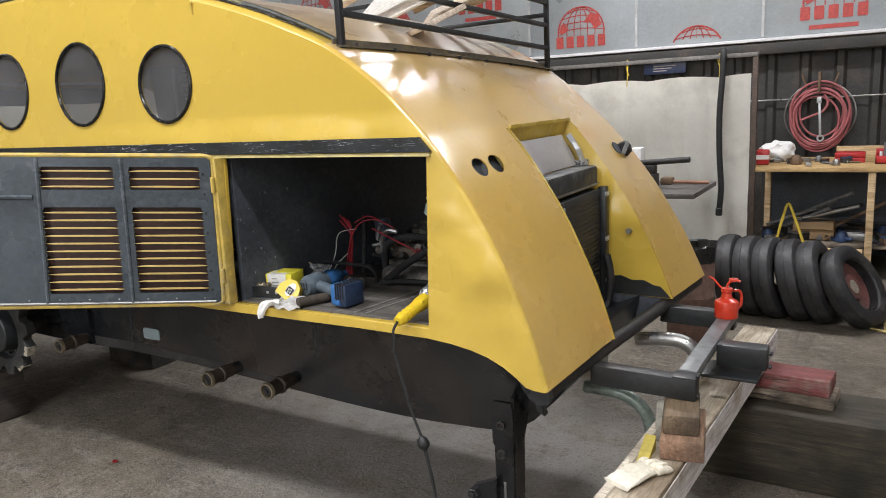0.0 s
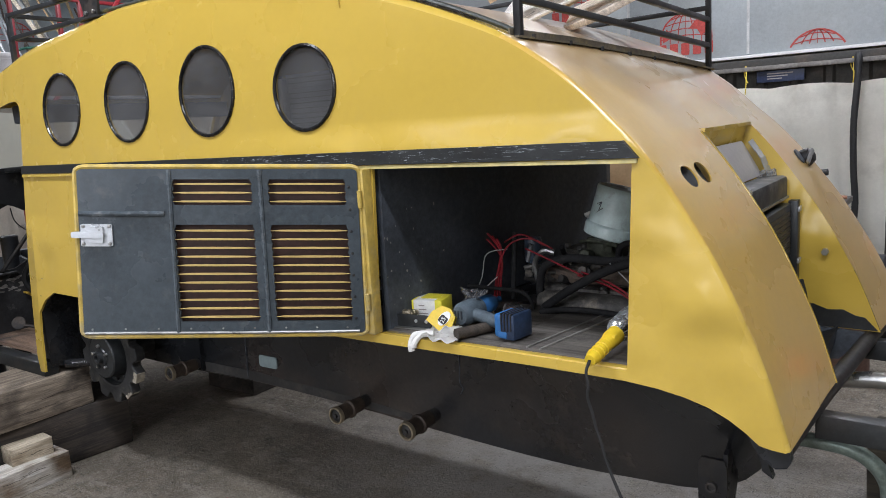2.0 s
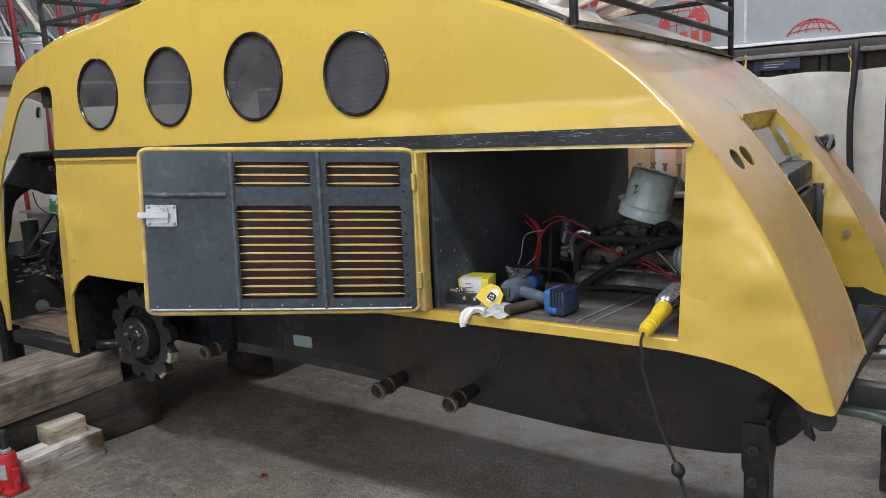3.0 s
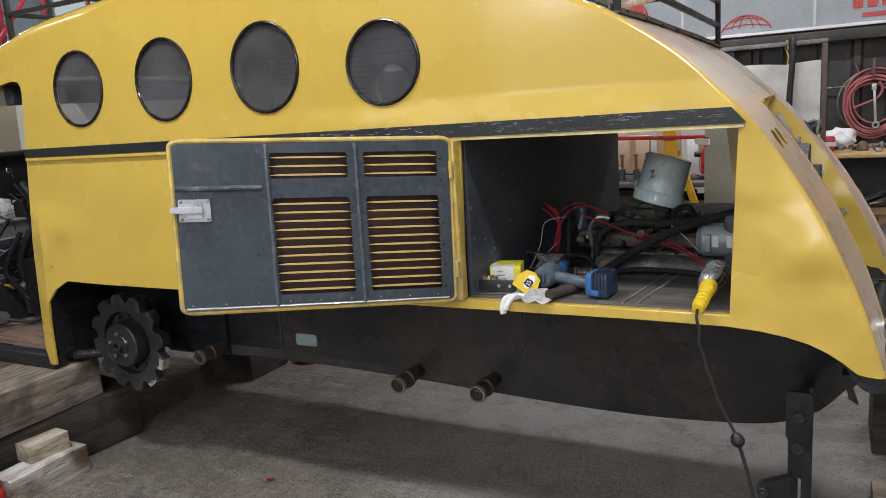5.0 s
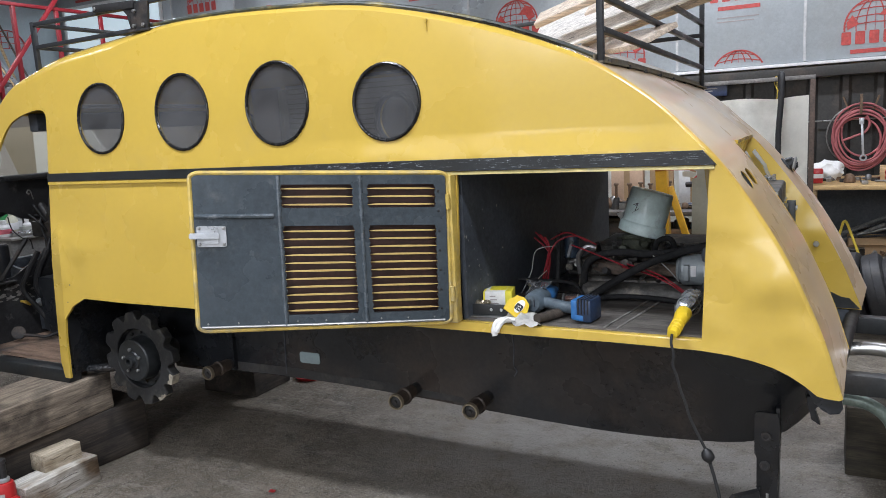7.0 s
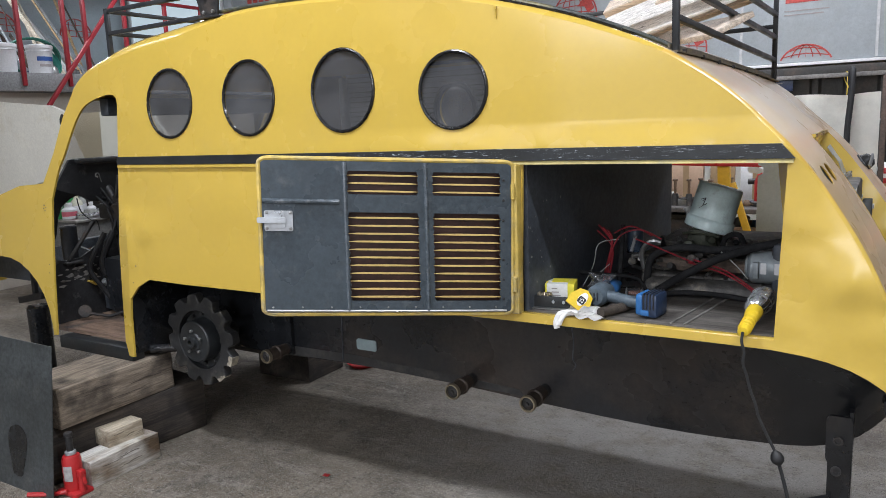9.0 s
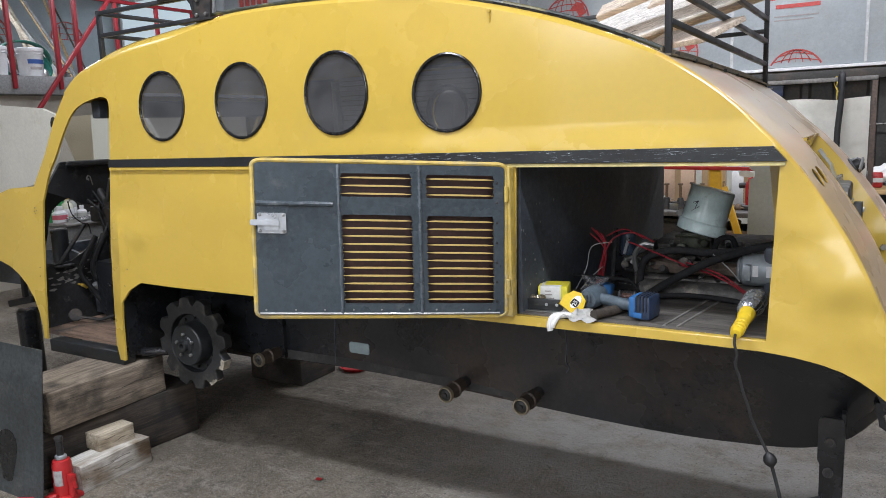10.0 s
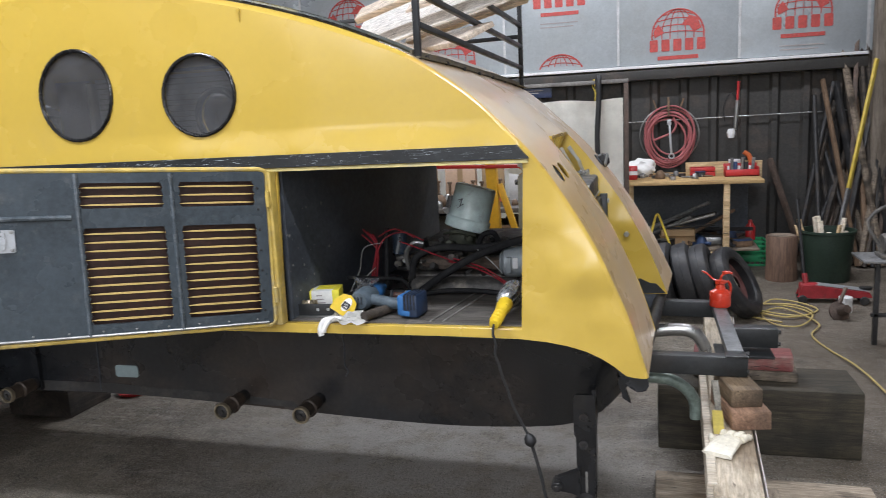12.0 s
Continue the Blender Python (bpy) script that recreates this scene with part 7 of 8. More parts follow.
part("tank", lathe([(0.0, 0.0), (0.044, 0.0), (0.046, 0.004), (0.046, 0.058), (0.043, 0.066), (0.022, 0.078), (0.018, 0.10), (0.022, 0.103), (0.022, 0.118), (0.0, 0.12)], None, 28, False), OCRED, oc)
part("spout", tube([(-0.01, 0.0, 0.112), (-0.03, 0.015, 0.12), (-0.055, 0.03, 0.142), (-0.075, 0.04, 0.15)], 0.004, 5, 8), OCRED, oc)
part("trigger", merge(tube([(0.0, 0, 0.118), (0.008, 0, 0.14), (0.03, 0, 0.152), (0.05, 0, 0.148)], 0.005), lathe([(0.0, 0), (0.018, 0.002), (0.018, 0.01), (0, 0.012)], pose(0.025, 0, 0.148), 14, False)), OCRED, oc)
part("grip", tube([(0.02, 0.02, 0.105), (0.040, 0.040, 0.10), (0.048, 0.048, 0.075), (0.045, 0.045, 0.04), (0.036, 0.036, 0.03)], 0.006, 5, 8), OCRED, oc)

# tyres in a leaning row
TYRE = paint("old_tyre_rubber", (0.022, 0.022, 0.024), rough=0.55, vary=0.25, scale=9, bump=0.3, bump_scale=60, dirt=(0.085, 0.078, 0.07), dirt_amount=0.26, dirt_scale=7)
tyre = thing("tyre", "worn black tyre leaning in a row", "tyre", (4.30, 3.86, 0), group="row of tyres")
prof = [(0.19, -0.045), (0.20, -0.062), (0.235, -0.074), (0.27, -0.070), (0.293, -0.055), (0.300, -0.030), (0.302, 0.0), (0.300, 0.030), (0.293, 0.055), (0.27, 0.070), (0.235, 0.074), (0.20, 0.062), (0.19, 0.045)]
part("carcass", lathe(prof, pose(0, 0, 0, 0, 90, 0), 56, False), TYRE, tyre)
for k in (1,):
    part("groove", lathe([(0.297, -0.035 + 0.035 * k - 0.003), (0.3045, -0.035 + 0.035 * k), (0.297, -0.035 + 0.035 * k + 0.003)], pose(0, 0, 0, 0, 90, 0), 56, False), RUBBER, tyre)
part("bead", lathe([(0.186, -0.05), (0.194, -0.05), (0.194, 0.05), (0.186, 0.05)], pose(0, 0, 0, 0, 90, 0), 48, False), RUBBER, tyre)
part("rim_disc", lathe([(0.188, -0.01), (0.15, -0.025), (0.10, -0.02), (0.09, 0.0), (0.05, 0.005)], pose(0, 0, 0, 0, 90, 0), 36, False), paint("dull_red_rim", (0.13, 0.05, 0.045), rough=0.6, vary=0.25, scale=14, dirt=(0.08, 0.07, 0.06), dirt_amount=0.3), tyre, "dull red wheel disc")
tyre.matrix_world = pose(4.24, 3.84, 0.275, 0, -30, -20)
for k in range(1, 6):
    copy_thing(tyre, pose(4.17 - 0.150 * k, 3.84 + 0.02 * k, 0.288, 3 * (k % 2), -20 + 2.5 * k, -11 + 3 * (k % 3)))
bk = thing("waste_drum", "rusty brown drum lined with a black bag", "drum", (3.28, 3.15, 0))
part("drum", lathe([(0.0, 0.0), (0.15, 0.0), (0.155, 0.01), (0.155, 0.30), (0.16, 0.31), (0.155, 0.32), (0.157, 0.64), (0.15, 0.645)], None, 32, False), paint("brown_drum", (0.17, 0.10, 0.08), rough=0.6, vary=0.2, scale=7, dirt=(0.08, 0.05, 0.04), dirt_amount=0.25), bk)
bm = lathe([(0.159, 0.55), (0.163, 0.62), (0.164, 0.66), (0.156, 0.668), (0.145, 0.655), (0.13, 0.55), (0.0, 0.50)], None, 48, False)
for v in bm.verts:
    v.co.z += 0.012 * noise.noise(v.co * 28)
    v.co.x *= 1 + 0.03 * noise.noise(v.co * 35)
part("bag", bm, paint("black_bag_film", (0.012, 0.012, 0.013), rough=0.28, vary=0.1), bk, "black plastic bag liner")

# ---- welding curtain and its frame ----
RUSTY = paint("rusty_square_tube", (0.10, 0.07, 0.055), rough=0.65, metal=0.3, vary=0.3, scale=10, dirt=(0.2, 0.12, 0.08), dirt_amount=0.2)
CANVAS = paint("off_white_canvas", (0.88, 0.86, 0.785), rough=0.8, vary=0.06, scale=1.5, bump=0.5, bump_scale=9, wave=0.5, specks=0.03, dirt=(0.55, 0.52, 0.45), dirt_amount=0.2, dirt_scale=1.6)
cf = thing("curtain_frame", "rusty square-tube frame for a welding curtain", "frame", (3.36, 5.17, 0))
for x in (0.0, -2.1):
    part("upright", box(x - 0.022, x + 0.022, -0.022, 0.022, 0.0, 1.935, 0.003), RUSTY, cf)
    part("foot", box(x - 0.03, x + 0.03, -0.3, 0.3, 0.0, 0.03, 0.003), RUSTY, cf)
part("top_bar", box(-2.12, 0.022, -0.02, 0.02, 1.937, 1.975, 0.003), paint("grey_tube", (0.16, 0.15, 0.14), rough=0.5, metal=0.3, vary=0.2, scale=9), cf)
cu = thing("welding_curtain", "off-white canvas welding curtain tied to a bar", "curtain", (1.30, 5.14, 0))
bm = bmesh.new()
g = []
NX, NZ = 90, 14
for i in range(NX + 1):
    u = i / NX
    sag = 0.022 * abs(math.sin(math.pi * (u * 3.3 + 0.15))) - 0.004
    for j in range(NZ + 1):
        v = j / NZ
        z = 0.30 + (1.78 + sag - 0.30) * v
        y = 0.011 * math.sin(u * 37 + 2.5 * math.sin(v * 2)) + 0.004 * math.sin(u * 83 + 3 * v) + 0.03 * noise.noise(Vector((u * 5, v * 3, 1))) + 0.022 * max(0, u - 0.8) * 5 * noise.noise(Vector((u * 14, v * 12, 4)))
        g.append(bm.verts.new((2.03 * u, y, z)))
for i in range(NX):
    for j in range(NZ):
        k = i * (NZ + 1) + j
        bm.faces.new((g[k], g[k + NZ + 1], g[k + NZ + 2], g[k + 1]))
bmesh.ops.solidify(bm, geom=bm.faces[:], thickness=0.004)
part("cloth", bm, CANVAS, cu)
YROPE = paint("yellow_rope", (0.65, 0.48, 0.06), rough=0.7, vary=0.1)
for x in (0.93, 1.76):
    part("tie", tube([(x, 0.0, 1.74), (x + 0.01, -0.01, 1.83), (x, 0.03, 1.985), (x - 0.02, 0.05, 1.93), (x, 0.02, 1.88), (x + 0.025, -0.01, 1.84)], 0.0045, 4, 6), YROPE, cu, "yellow rope tie")
bh = thing("hanging_hose", "thick black hose hanging from the frame", "hose", (3.10, 5.09, 0))
part("hose", tube([(-0.01, 0.06, 1.88), (0.0, 0.03, 1.985), (0.01, -0.015, 1.97), (0.005, -0.03, 1.75), (-0.012, -0.03, 1.45), (-0.005, -0.03, 1.1), (0.015, -0.03, 0.8), (0.0, -0.03, 0.56)], 0.026, 8, 12), RUBBER, bh)
part("cuff", rod((0.0, -0.03, 0.55), (0.003, -0.03, 0.62), 0.031, 12), RUBBER, bh)
sg = thing("wall_sign", "small dark blue sign with pale lettering bars", "sign", (2.28, 6.33, 1.86))
part("plate", box(-0.22, 0.22, -0.004, 0.006, 0, 0.11, 0.002), paint("navy_sign", (0.02, 0.03, 0.07), rough=0.4), sg)
for k in range(3):
    part("lettering_bar", box(-0.12, 0.12 - 0.05 * k, -0.006, -0.004, 0.078 - 0.025 * k, 0.088 - 0.025 * k), GREY_INK, sg)

# ---- bench along the wall ----
bn = thing("workbench", "pine workbench with lower shelf", "workbench", (3.34, 5.16, 0))
part("top", box(0, 1.28, 0, 1.06, 0.935, 0.972, 0.004), wood("bench_pine", (0.60, 0.40, 0.18), (0.40, 0.24, 0.10)), bn, "pine bench top")
part("backboard", box(0.62, 1.40, 1.06, 1.085, 0.90, 1.075, 0.003), PINE, bn)
# Added black panel stands in for the darkness under the bench.
part("back_panel", box(0.02, 1.26, 1.03, 1.05, 0.02, 0.93, 0.002), SOOT, bn, "added dark panel for the shade under the bench")
for x, y in ((0.04, 0.9), (0.95, 0.03)):
    part("leg", box(x - 0.028, x + 0.028, y - 0.02, y + 0.06, 0, 0.934, 0.004), PINE, bn)
part("lower_rail", box(0.08, 0.91, 0.02, 0.06, 0.20, 0.27, 0.003), PINE, bn)
part("lower_shelf", box(0.0, 1.26, 0.06, 1.0, 0.275, 0.295, 0.002), TIMBER, bn)
BZ = 0.972
JUNK = [paint("junk_dark", (0.03, 0.03, 0.033), rough=0.5, vary=0.3, scale=15), paint("junk_grey", (0.18, 0.18, 0.18), rough=0.5, metal=0.4, vary=0.3, scale=15), paint("junk_blue", (0.03, 0.06, 0.14), rough=0.5, vary=0.2), paint("junk_brown", (0.16, 0.10, 0.06), rough=0.7, vary=0.2), STEEL, IRON]


def tool(at, size, mat, turn=0.0, shape=0, label="dark hand tool lying on the bench", name="hand_tool", group="tools on the bench"):
    """A small hand tool: handle and head, or a lump with a boss."""
    t = thing(name, label, "tool", at, turn, group)
    s = size
    if shape == 0:
        part("handle", tube([(-s, 0, s * 0.16), (-s * 0.3, 0.02 * s, s * 0.18), (s * 0.4, 0, s * 0.16)], s * 0.13, 4, 8), mat, t)
        part("head", box(s * 0.35, s * 0.8, -s * 0.25, s * 0.25, 0.0, s * 0.36, s * 0.05), random.choice((STEEL, IRON)), t)
    elif shape == 1:
        part("body", merge(lathe([(0, 0), (s * 0.45, 0), (s * 0.5, s * 0.1), (s * 0.4, s * 0.6), (s * 0.2, s * 0.8), (0, s * 0.82)], None, 16, False), rod((s * 0.3, 0, s * 0.3), (s * 0.9, 0.1 * s, s * 0.25), s * 0.14)), mat, t)
    else:
        part("body", box(-s * 0.7, s * 0.7, -s * 0.4, s * 0.4, 0, s * 0.5, s * 0.06), mat, t)
        part("lid", box(-s * 0.72, s * 0.72, -s * 0.42, s * 0.42, s * 0.5, s * 0.58, s * 0.03), random.choice(JUNK), t)
    return t


random.seed(5)
for k in range(13):
    tool((3.46 + 0.055 * k, 5.35 + random.uniform(0, 0.45), BZ), random.uniform(0.05, 0.11), random.choice(JUNK), random.uniform(0, 360), k % 3)
pb = thing("paper_bag", "crumpled white paper bag on the bench", "bag", (3.50, 5.80, BZ))
bm = bmesh.new()
bmesh.ops.create_icosphere(bm, subdivisions=3, radius=1)
for v in bm.verts:
    n = 1 + 0.35 * noise.noise(v.co * 1.6) + 0.2 * noise.noise(v.co * 4)
    v.co = Vector((v.co.x * 0.16 * n, v.co.y * 0.12 * n, max(0, 0.09 + v.co.z * 0.10 * n)))
part("paper", bm, paint("white_paper", (0.72, 0.71, 0.69), rough=0.8, vary=0.05), pb)
rp = thing("red_packet", "crumpled red packet on the bench", "packet", (3.40, 5.45, BZ))
bm = box(-0.05, 0.06, -0.03, 0.03, 0, 0.14, 0.015)
part("wrap", bm, RED, rp)
part("white_band", box(-0.052, 0.062, -0.032, -0.029, 0.05, 0.09), WHITE_TRIM, rp)
rb = thing("red_tool_box", "flat red plastic tool case on the bench", "tool case", (4.10, 5.70, BZ))
part("shell", box(-0.12, 0.12, -0.08, 0.08, 0, 0.045, 0.008), RED, rb)
part("lid", box(-0.12, 0.12, -0.08, 0.08, 0.047, 0.09, 0.008), RED, rb)
part("clasp", box(-0.02, 0.02, -0.088, -0.08, 0.03, 0.06, 0.002), RUBBER, rb)
ro = thing("parts_organiser", "red open parts tray filled with small things", "tray", (4.46, 5.60, BZ))
part("tray", merge(box(-0.16, 0.16, -0.1, 0.1, 0, 0.012, 0.002), box(-0.16, 0.16, -0.1, -0.09, 0, 0.07, 0.002), box(-0.16, 0.16, 0.09, 0.1, 0, 0.12, 0.002), box(-0.16, -0.15, -0.1, 0.1, 0, 0.09, 0.002), box(0.15, 0.16, -0.1, 0.1, 0, 0.09, 0.002)), RED, ro)
for k in range(8):
    part("small_part", rod((-0.12 + 0.032 * k, 0, 0.012), (-0.12 + 0.034 * k, 0.01, 0.10 + 0.04 * ((k * 5) % 3)), 0.012 + 0.004 * (k % 3), 8), JUNK[k % 6] if k % 3 else WHITE_TRIM, ro)
wc = thing("white_cup", "white plastic cup on the parts tray", "cup", (4.42, 5.82, BZ))
part("cup", lathe([(0, 0), (0.045, 0), (0.06, 0.15), (0.055, 0.15), (0.04, 0.01)], None, 20), WHITE_TRIM, wc)
og = thing("orange_clamp", "orange plastic spring clamp", "clamp", (4.56, 5.85, BZ))
part("jaw", tube([(0.0, 0, 0.01), (0.02, 0, 0.10), (0.0, 0, 0.18), (-0.05, 0, 0.22)], 0.024, 4, 8), paint("orange_plastic", (0.55, 0.13, 0.04), rough=0.5), og)

# hose coil on the wall
hc = thing("hose_coil", "coil of faded red air hose hung on the wall", "hose", (3.78, 6.36, 1.39))
PINK = paint("faded_red_hose", (0.36, 0.105, 0.11), rough=0.55, vary=0.15, scale=10, dirt=(0.25, 0.13, 0.12), dirt_amount=0.2)
rnd = random.Random(2)
for k in range(9):
    r = 0.215 + 0.009 * k
    ox, oz = rnd.uniform(-0.025, 0.025), rnd.uniform(-0.07, 0.03)
    part("loop", tube([(ox + r * math.cos(a) * (0.90 + 0.012 * (k % 4)), -0.03 - 0.012 * (k % 4), oz + r * math.sin(a) * (1.16 + 0.03 * (k % 3) if math.sin(a) < 0 else 1.0)) for a in [2 * math.pi * q / 14 for q in range(14)]], 0.0105, 3, 7, True), PINK, hc)
part("loop", tube([(0.01 + 0.315 * math.cos(a), -0.02, -0.01 + 0.31 * math.sin(a)) for a in [2 * math.pi * q / 14 for q in range(14)]], 0.008, 3, 7, True), STEEL, hc, "thin grey hose")
part("hose_end", tube([(-0.15, -0.07, -0.06), (-0.05, -0.08, -0.02), (0.04, -0.08, 0.02), (0.08, -0.08, 0.10), (0.05, -0.08, 0.18)], 0.012, 4, 7), PINK, hc)
part("bracket", merge(box(-0.012, 0.012, -0.10, 0.0, 0.20, 0.40, 0.003), bar((-0.16, -0.02, 0.38), (-0.11, -0.04, 0.24), 0.02, 0.012), bar((0.16, -0.02, 0.38), (0.11, -0.04, 0.24), 0.02, 0.012)), JUNK[3], hc)
sp = thing("spanner", "long steel spanner hung inside the hose coil", "spanner", (3.80, 6.25, 1.20))
part("shank", bar((0.01, 0, -0.03), (-0.01, 0, 0.30), 0.008, 0.022, 0.003), ZINC, sp)
part("ring", tube([(0.012 + 0.026 * math.cos(a), 0, -0.05 + 0.026 * math.sin(a)) for a in [k * math.pi / 4 for k in range(8)]], 0.009, 3, 6, True), ZINC, sp)
part("jaw", box(-0.035, 0.01, -0.006, 0.006, 0.29, 0.35, 0.004), ZINC, sp)
ag = thing("grease_gun", "grey grease gun hung on the siding", "grease gun", (4.47, 6.34, 1.30))
part("barrel", rod((0, -0.03, 0.1), (0.02, -0.03, 0.42), 0.022), STEEL, ag)
part("hose", tube([(0.02, -0.03, 0.42), (-0.05, -0.04, 0.5), (-0.12, -0.03, 0.35), (-0.1, -0.03, 0.2)], 0.007), RUBBER, ag)
part("grip", rod((0.02, -0.03, 0.42), (0.03, -0.03, 0.62), 0.014), RED, ag)
part("cup", lathe([(0.0, 0), (0.03, 0.0), (0.045, 0.06), (0.03, 0.1)], pose(-0.04, -0.04, 0.02), 16, False), WHITE_TRIM, ag)

# under the bench
cb = thing("cardboard_box", "open brown cardboard box under the bench", "box", (3.85, 5.55, 0.296))
CARD = paint("cardboard", (0.40, 0.27, 0.15), rough=0.85, vary=0.1, scale=5)
part("walls", merge(box(-0.17, 0.17, -0.14, -0.134, 0, 0.16), box(-0.17, 0.17, 0.134, 0.14, 0, 0.16), box(-0.17, -0.164, -0.14, 0.14, 0, 0.16), box(0.164, 0.17, -0.14, 0.14, 0, 0.16), box(-0.17, 0.17, -0.14, 0.14, 0, 0.006)), CARD, cb, smooth=False)
part("flap", moved(box(-0.16, 0.16, -0.08, 0.0, 0, 0.004), pose(0, -0.14, 0.16, 40, 0, 0)), CARD, cb, smooth=False)
yr = thing("yellow_strap", "loop of yellow rope hanging under the bench", "rope", (3.66, 5.30, 0.296))
part("rope", tube([(-0.10, 0, 0.0), (-0.05, 0, 0.22), (-0.01, 0, 0.34), (0.05, 0, 0.2), (0.12, 0, 0.0)], 0.012, 5, 7), YROPE, yr)
random.seed(11)
for k in range(44):
    x = random.uniform(3.42, 4.5)
    tool((x, random.uniform(5.35, 5.95), 0.296), random.uniform(0.06, 0.15), random.choice(JUNK), random.uniform(0, 360), k % 3, "oily dark machine part under the bench", "machine_part", "parts under the bench")
for k in range(9):
    x = random.uniform(3.6, 4.5)
    st = thing("pipe_length", "grey length of pipe stored under the bench", "pipe", (x, 5.6, 0.40), group="pipes under the bench")
    part("tube", rod((-0.25, random.uniform(-0.2, 0.2), random.uniform(-0.08, 0.1)), (0.2, random.uniform(-0.2, 0.2), random.uniform(0.05, 0.35)), random.uniform(0.01, 0.022), 10), random.choice(JUNK), st)
cr = thing("milk_crate", "green plastic milk crate on the floor", "crate", (4.59, 5.95, 0))
GREENP = paint("green_crate_plastic", (0.025, 0.30, 0.12), rough=0.45, vary=0.1, scale=8)
for z in (0.0, 0.05, 0.10, 0.15, 0.20, 0.245):
    part("band", merge(box(-0.16, 0.16, -0.14, -0.128, z, z + 0.022, 0.002), box(-0.16, -0.148, -0.14, 0.14, z, z + 0.022, 0.002), box(0.148, 0.16, -0.14, 0.14, z, z + 0.022, 0.002), box(-0.16, 0.16, 0.128, 0.14, z, z + 0.022, 0.002)), GREENP, cr)
for k in range(7):
    part("stave", box(-0.155 + 0.049 * k, -0.145 + 0.049 * k, -0.137, -0.130, 0.0, 0.26, 0.001), GREENP, cr)
part("front_panel", box(-0.07, 0.07, -0.143, -0.139, 0.06, 0.12, 0.002), GREENP, cr)
part("back", box(-0.15, 0.15, 0.10, 0.126, 0.01, 0.24), GREENP, cr)
fe = thing("red_bottle", "red pressure bottle beside the crate", "bottle", (4.60, 5.95, 0.262))
part("body", lathe([(0, 0), (0.05, 0), (0.05, 0.14), (0.02, 0.18), (0.02, 0.21), (0, 0.21)], None, 18, False), RED, fe)
lg = thing("log_stump", "bark-covered log stump chopping block", "log", (4.79, 5.20, 0))
bm = lathe([(0.0, 0.0), (0.14, 0.0), (0.143, 0.02), (0.135, 0.2), (0.138, 0.42), (0.132, 0.43), (0.0, 0.43)], None, 40, False)
for v in bm.verts:
    n = 1 + 0.06 * noise.noise(Vector((v.co.x * 18, v.co.y * 18, v.co.z * 3)))
    v.co.x *= n
    v.co.y *= n
part("trunk", bm, wood("bark", (0.20, 0.12, 0.08), (0.09, 0.05, 0.035), axis=2), lg)
part("cut_face", lathe([(0, 0.431), (0.11, 0.431), (0.112, 0.434), (0, 0.434)], None, 30, False), TIMBER, lg)
gb = thing("green_bin", "dark green bin full of timber offcuts", "bin", (5.18, 5.22, 0))
part("tub", lathe([(0.0, 0.0), (0.20, 0.0), (0.205, 0.01), (0.235, 0.45), (0.25, 0.46), (0.25, 0.48), (0.228, 0.48), (0.20, 0.03), (0.0, 0.03)], None, 36, False), paint("dark_green_plastic", (0.018, 0.035, 0.024), rough=0.45, vary=0.1, scale=5, dirt=(0.04, 0.05, 0.04), dirt_amount=0.1), gb)
rnd = random.Random(9)
for k in range(11):
    a, r = rnd.uniform(0, 6.28), rnd.uniform(0.02, 0.15)
    of = thing("offcut", "pale timber offcut standing in the bin", "offcut", (5.18 + r * math.cos(a), 5.22 + r * math.sin(a), 0.035), group="offcuts in the bin")
    part("stick", bar((0, 0, 0), (0.12 * math.cos(a) + rnd.uniform(-0.08, 0.08), 0.12 * math.sin(a), rnd.uniform(0.42, 0.58)), rnd.uniform(0.03, 0.07), rnd.uniform(0.015, 0.035), 0.002), PALE_PINE if k % 3 else PINE, of)
JACK_RED = paint("worn_dark_red_enamel", (0.30, 0.022, 0.028), rough=0.4, vary=0.2, scale=14, dirt=(0.08, 0.03, 0.03), dirt_amount=0.2, dirt_scale=10)
fj = thing("floor_jack", "red trolley jack with long handle", "floor jack", (4.90, 4.35, 0), -4)
part("frame", merge(sheet([[(-0.12, 0.05), (-0.08, 0.15), (0.02, 0.15), (0.42, 0.10), (0.44, 0.06), (0.0, 0.04)]], 0.012, lambda u, v, w: (u, -0.07 + w, v)), sheet([[(-0.12, 0.05), (-0.08, 0.15), (0.02, 0.15), (0.42, 0.10), (0.44, 0.06), (0.0, 0.04)]], 0.012, lambda u, v, w: (u, 0.06 + w, v))), JACK_RED, fj)
part("pump_block", box(-0.10, 0.04, -0.055, 0.055, 0.04, 0.16, 0.012), JACK_RED, fj)
part("cover_plate", bar((0.02, 0.0, 0.155), (0.42, 0.0, 0.11), 0.11, 0.006), ZINC, fj)
for x in (-0.08, 0.38):
    for y in (-0.085, 0.075):
        part("wheel", rod((x, y - 0.012, 0.035), (x, y + 0.012, 0.035), 0.035, 20), IRON, fj)
part("saddle", lathe([(0, 0), (0.045, 0), (0.05, 0.02), (0, 0.022)], pose(0.40, 0, 0.115), 16, False), IRON, fj)
part("handle", tube([(-0.06, 0, 0.15), (-0.08, 0.06, 0.4), (-0.12, 0.18, 0.85)], 0.014, 3, 10), RUBBER, fj)
part("handle_socket", rod((-0.05, 0, 0.14), (-0.062, 0.02, 0.24), 0.022), JACK_RED, fj)
ycord = thing("extension_cord", "yellow extension cord coiled loosely on the floor", "cord", (4.6, 3.6, 0))
YC = paint("yellow_cord_rubber", (0.48, 0.37, 0.14), rough=0.5, vary=0.08)
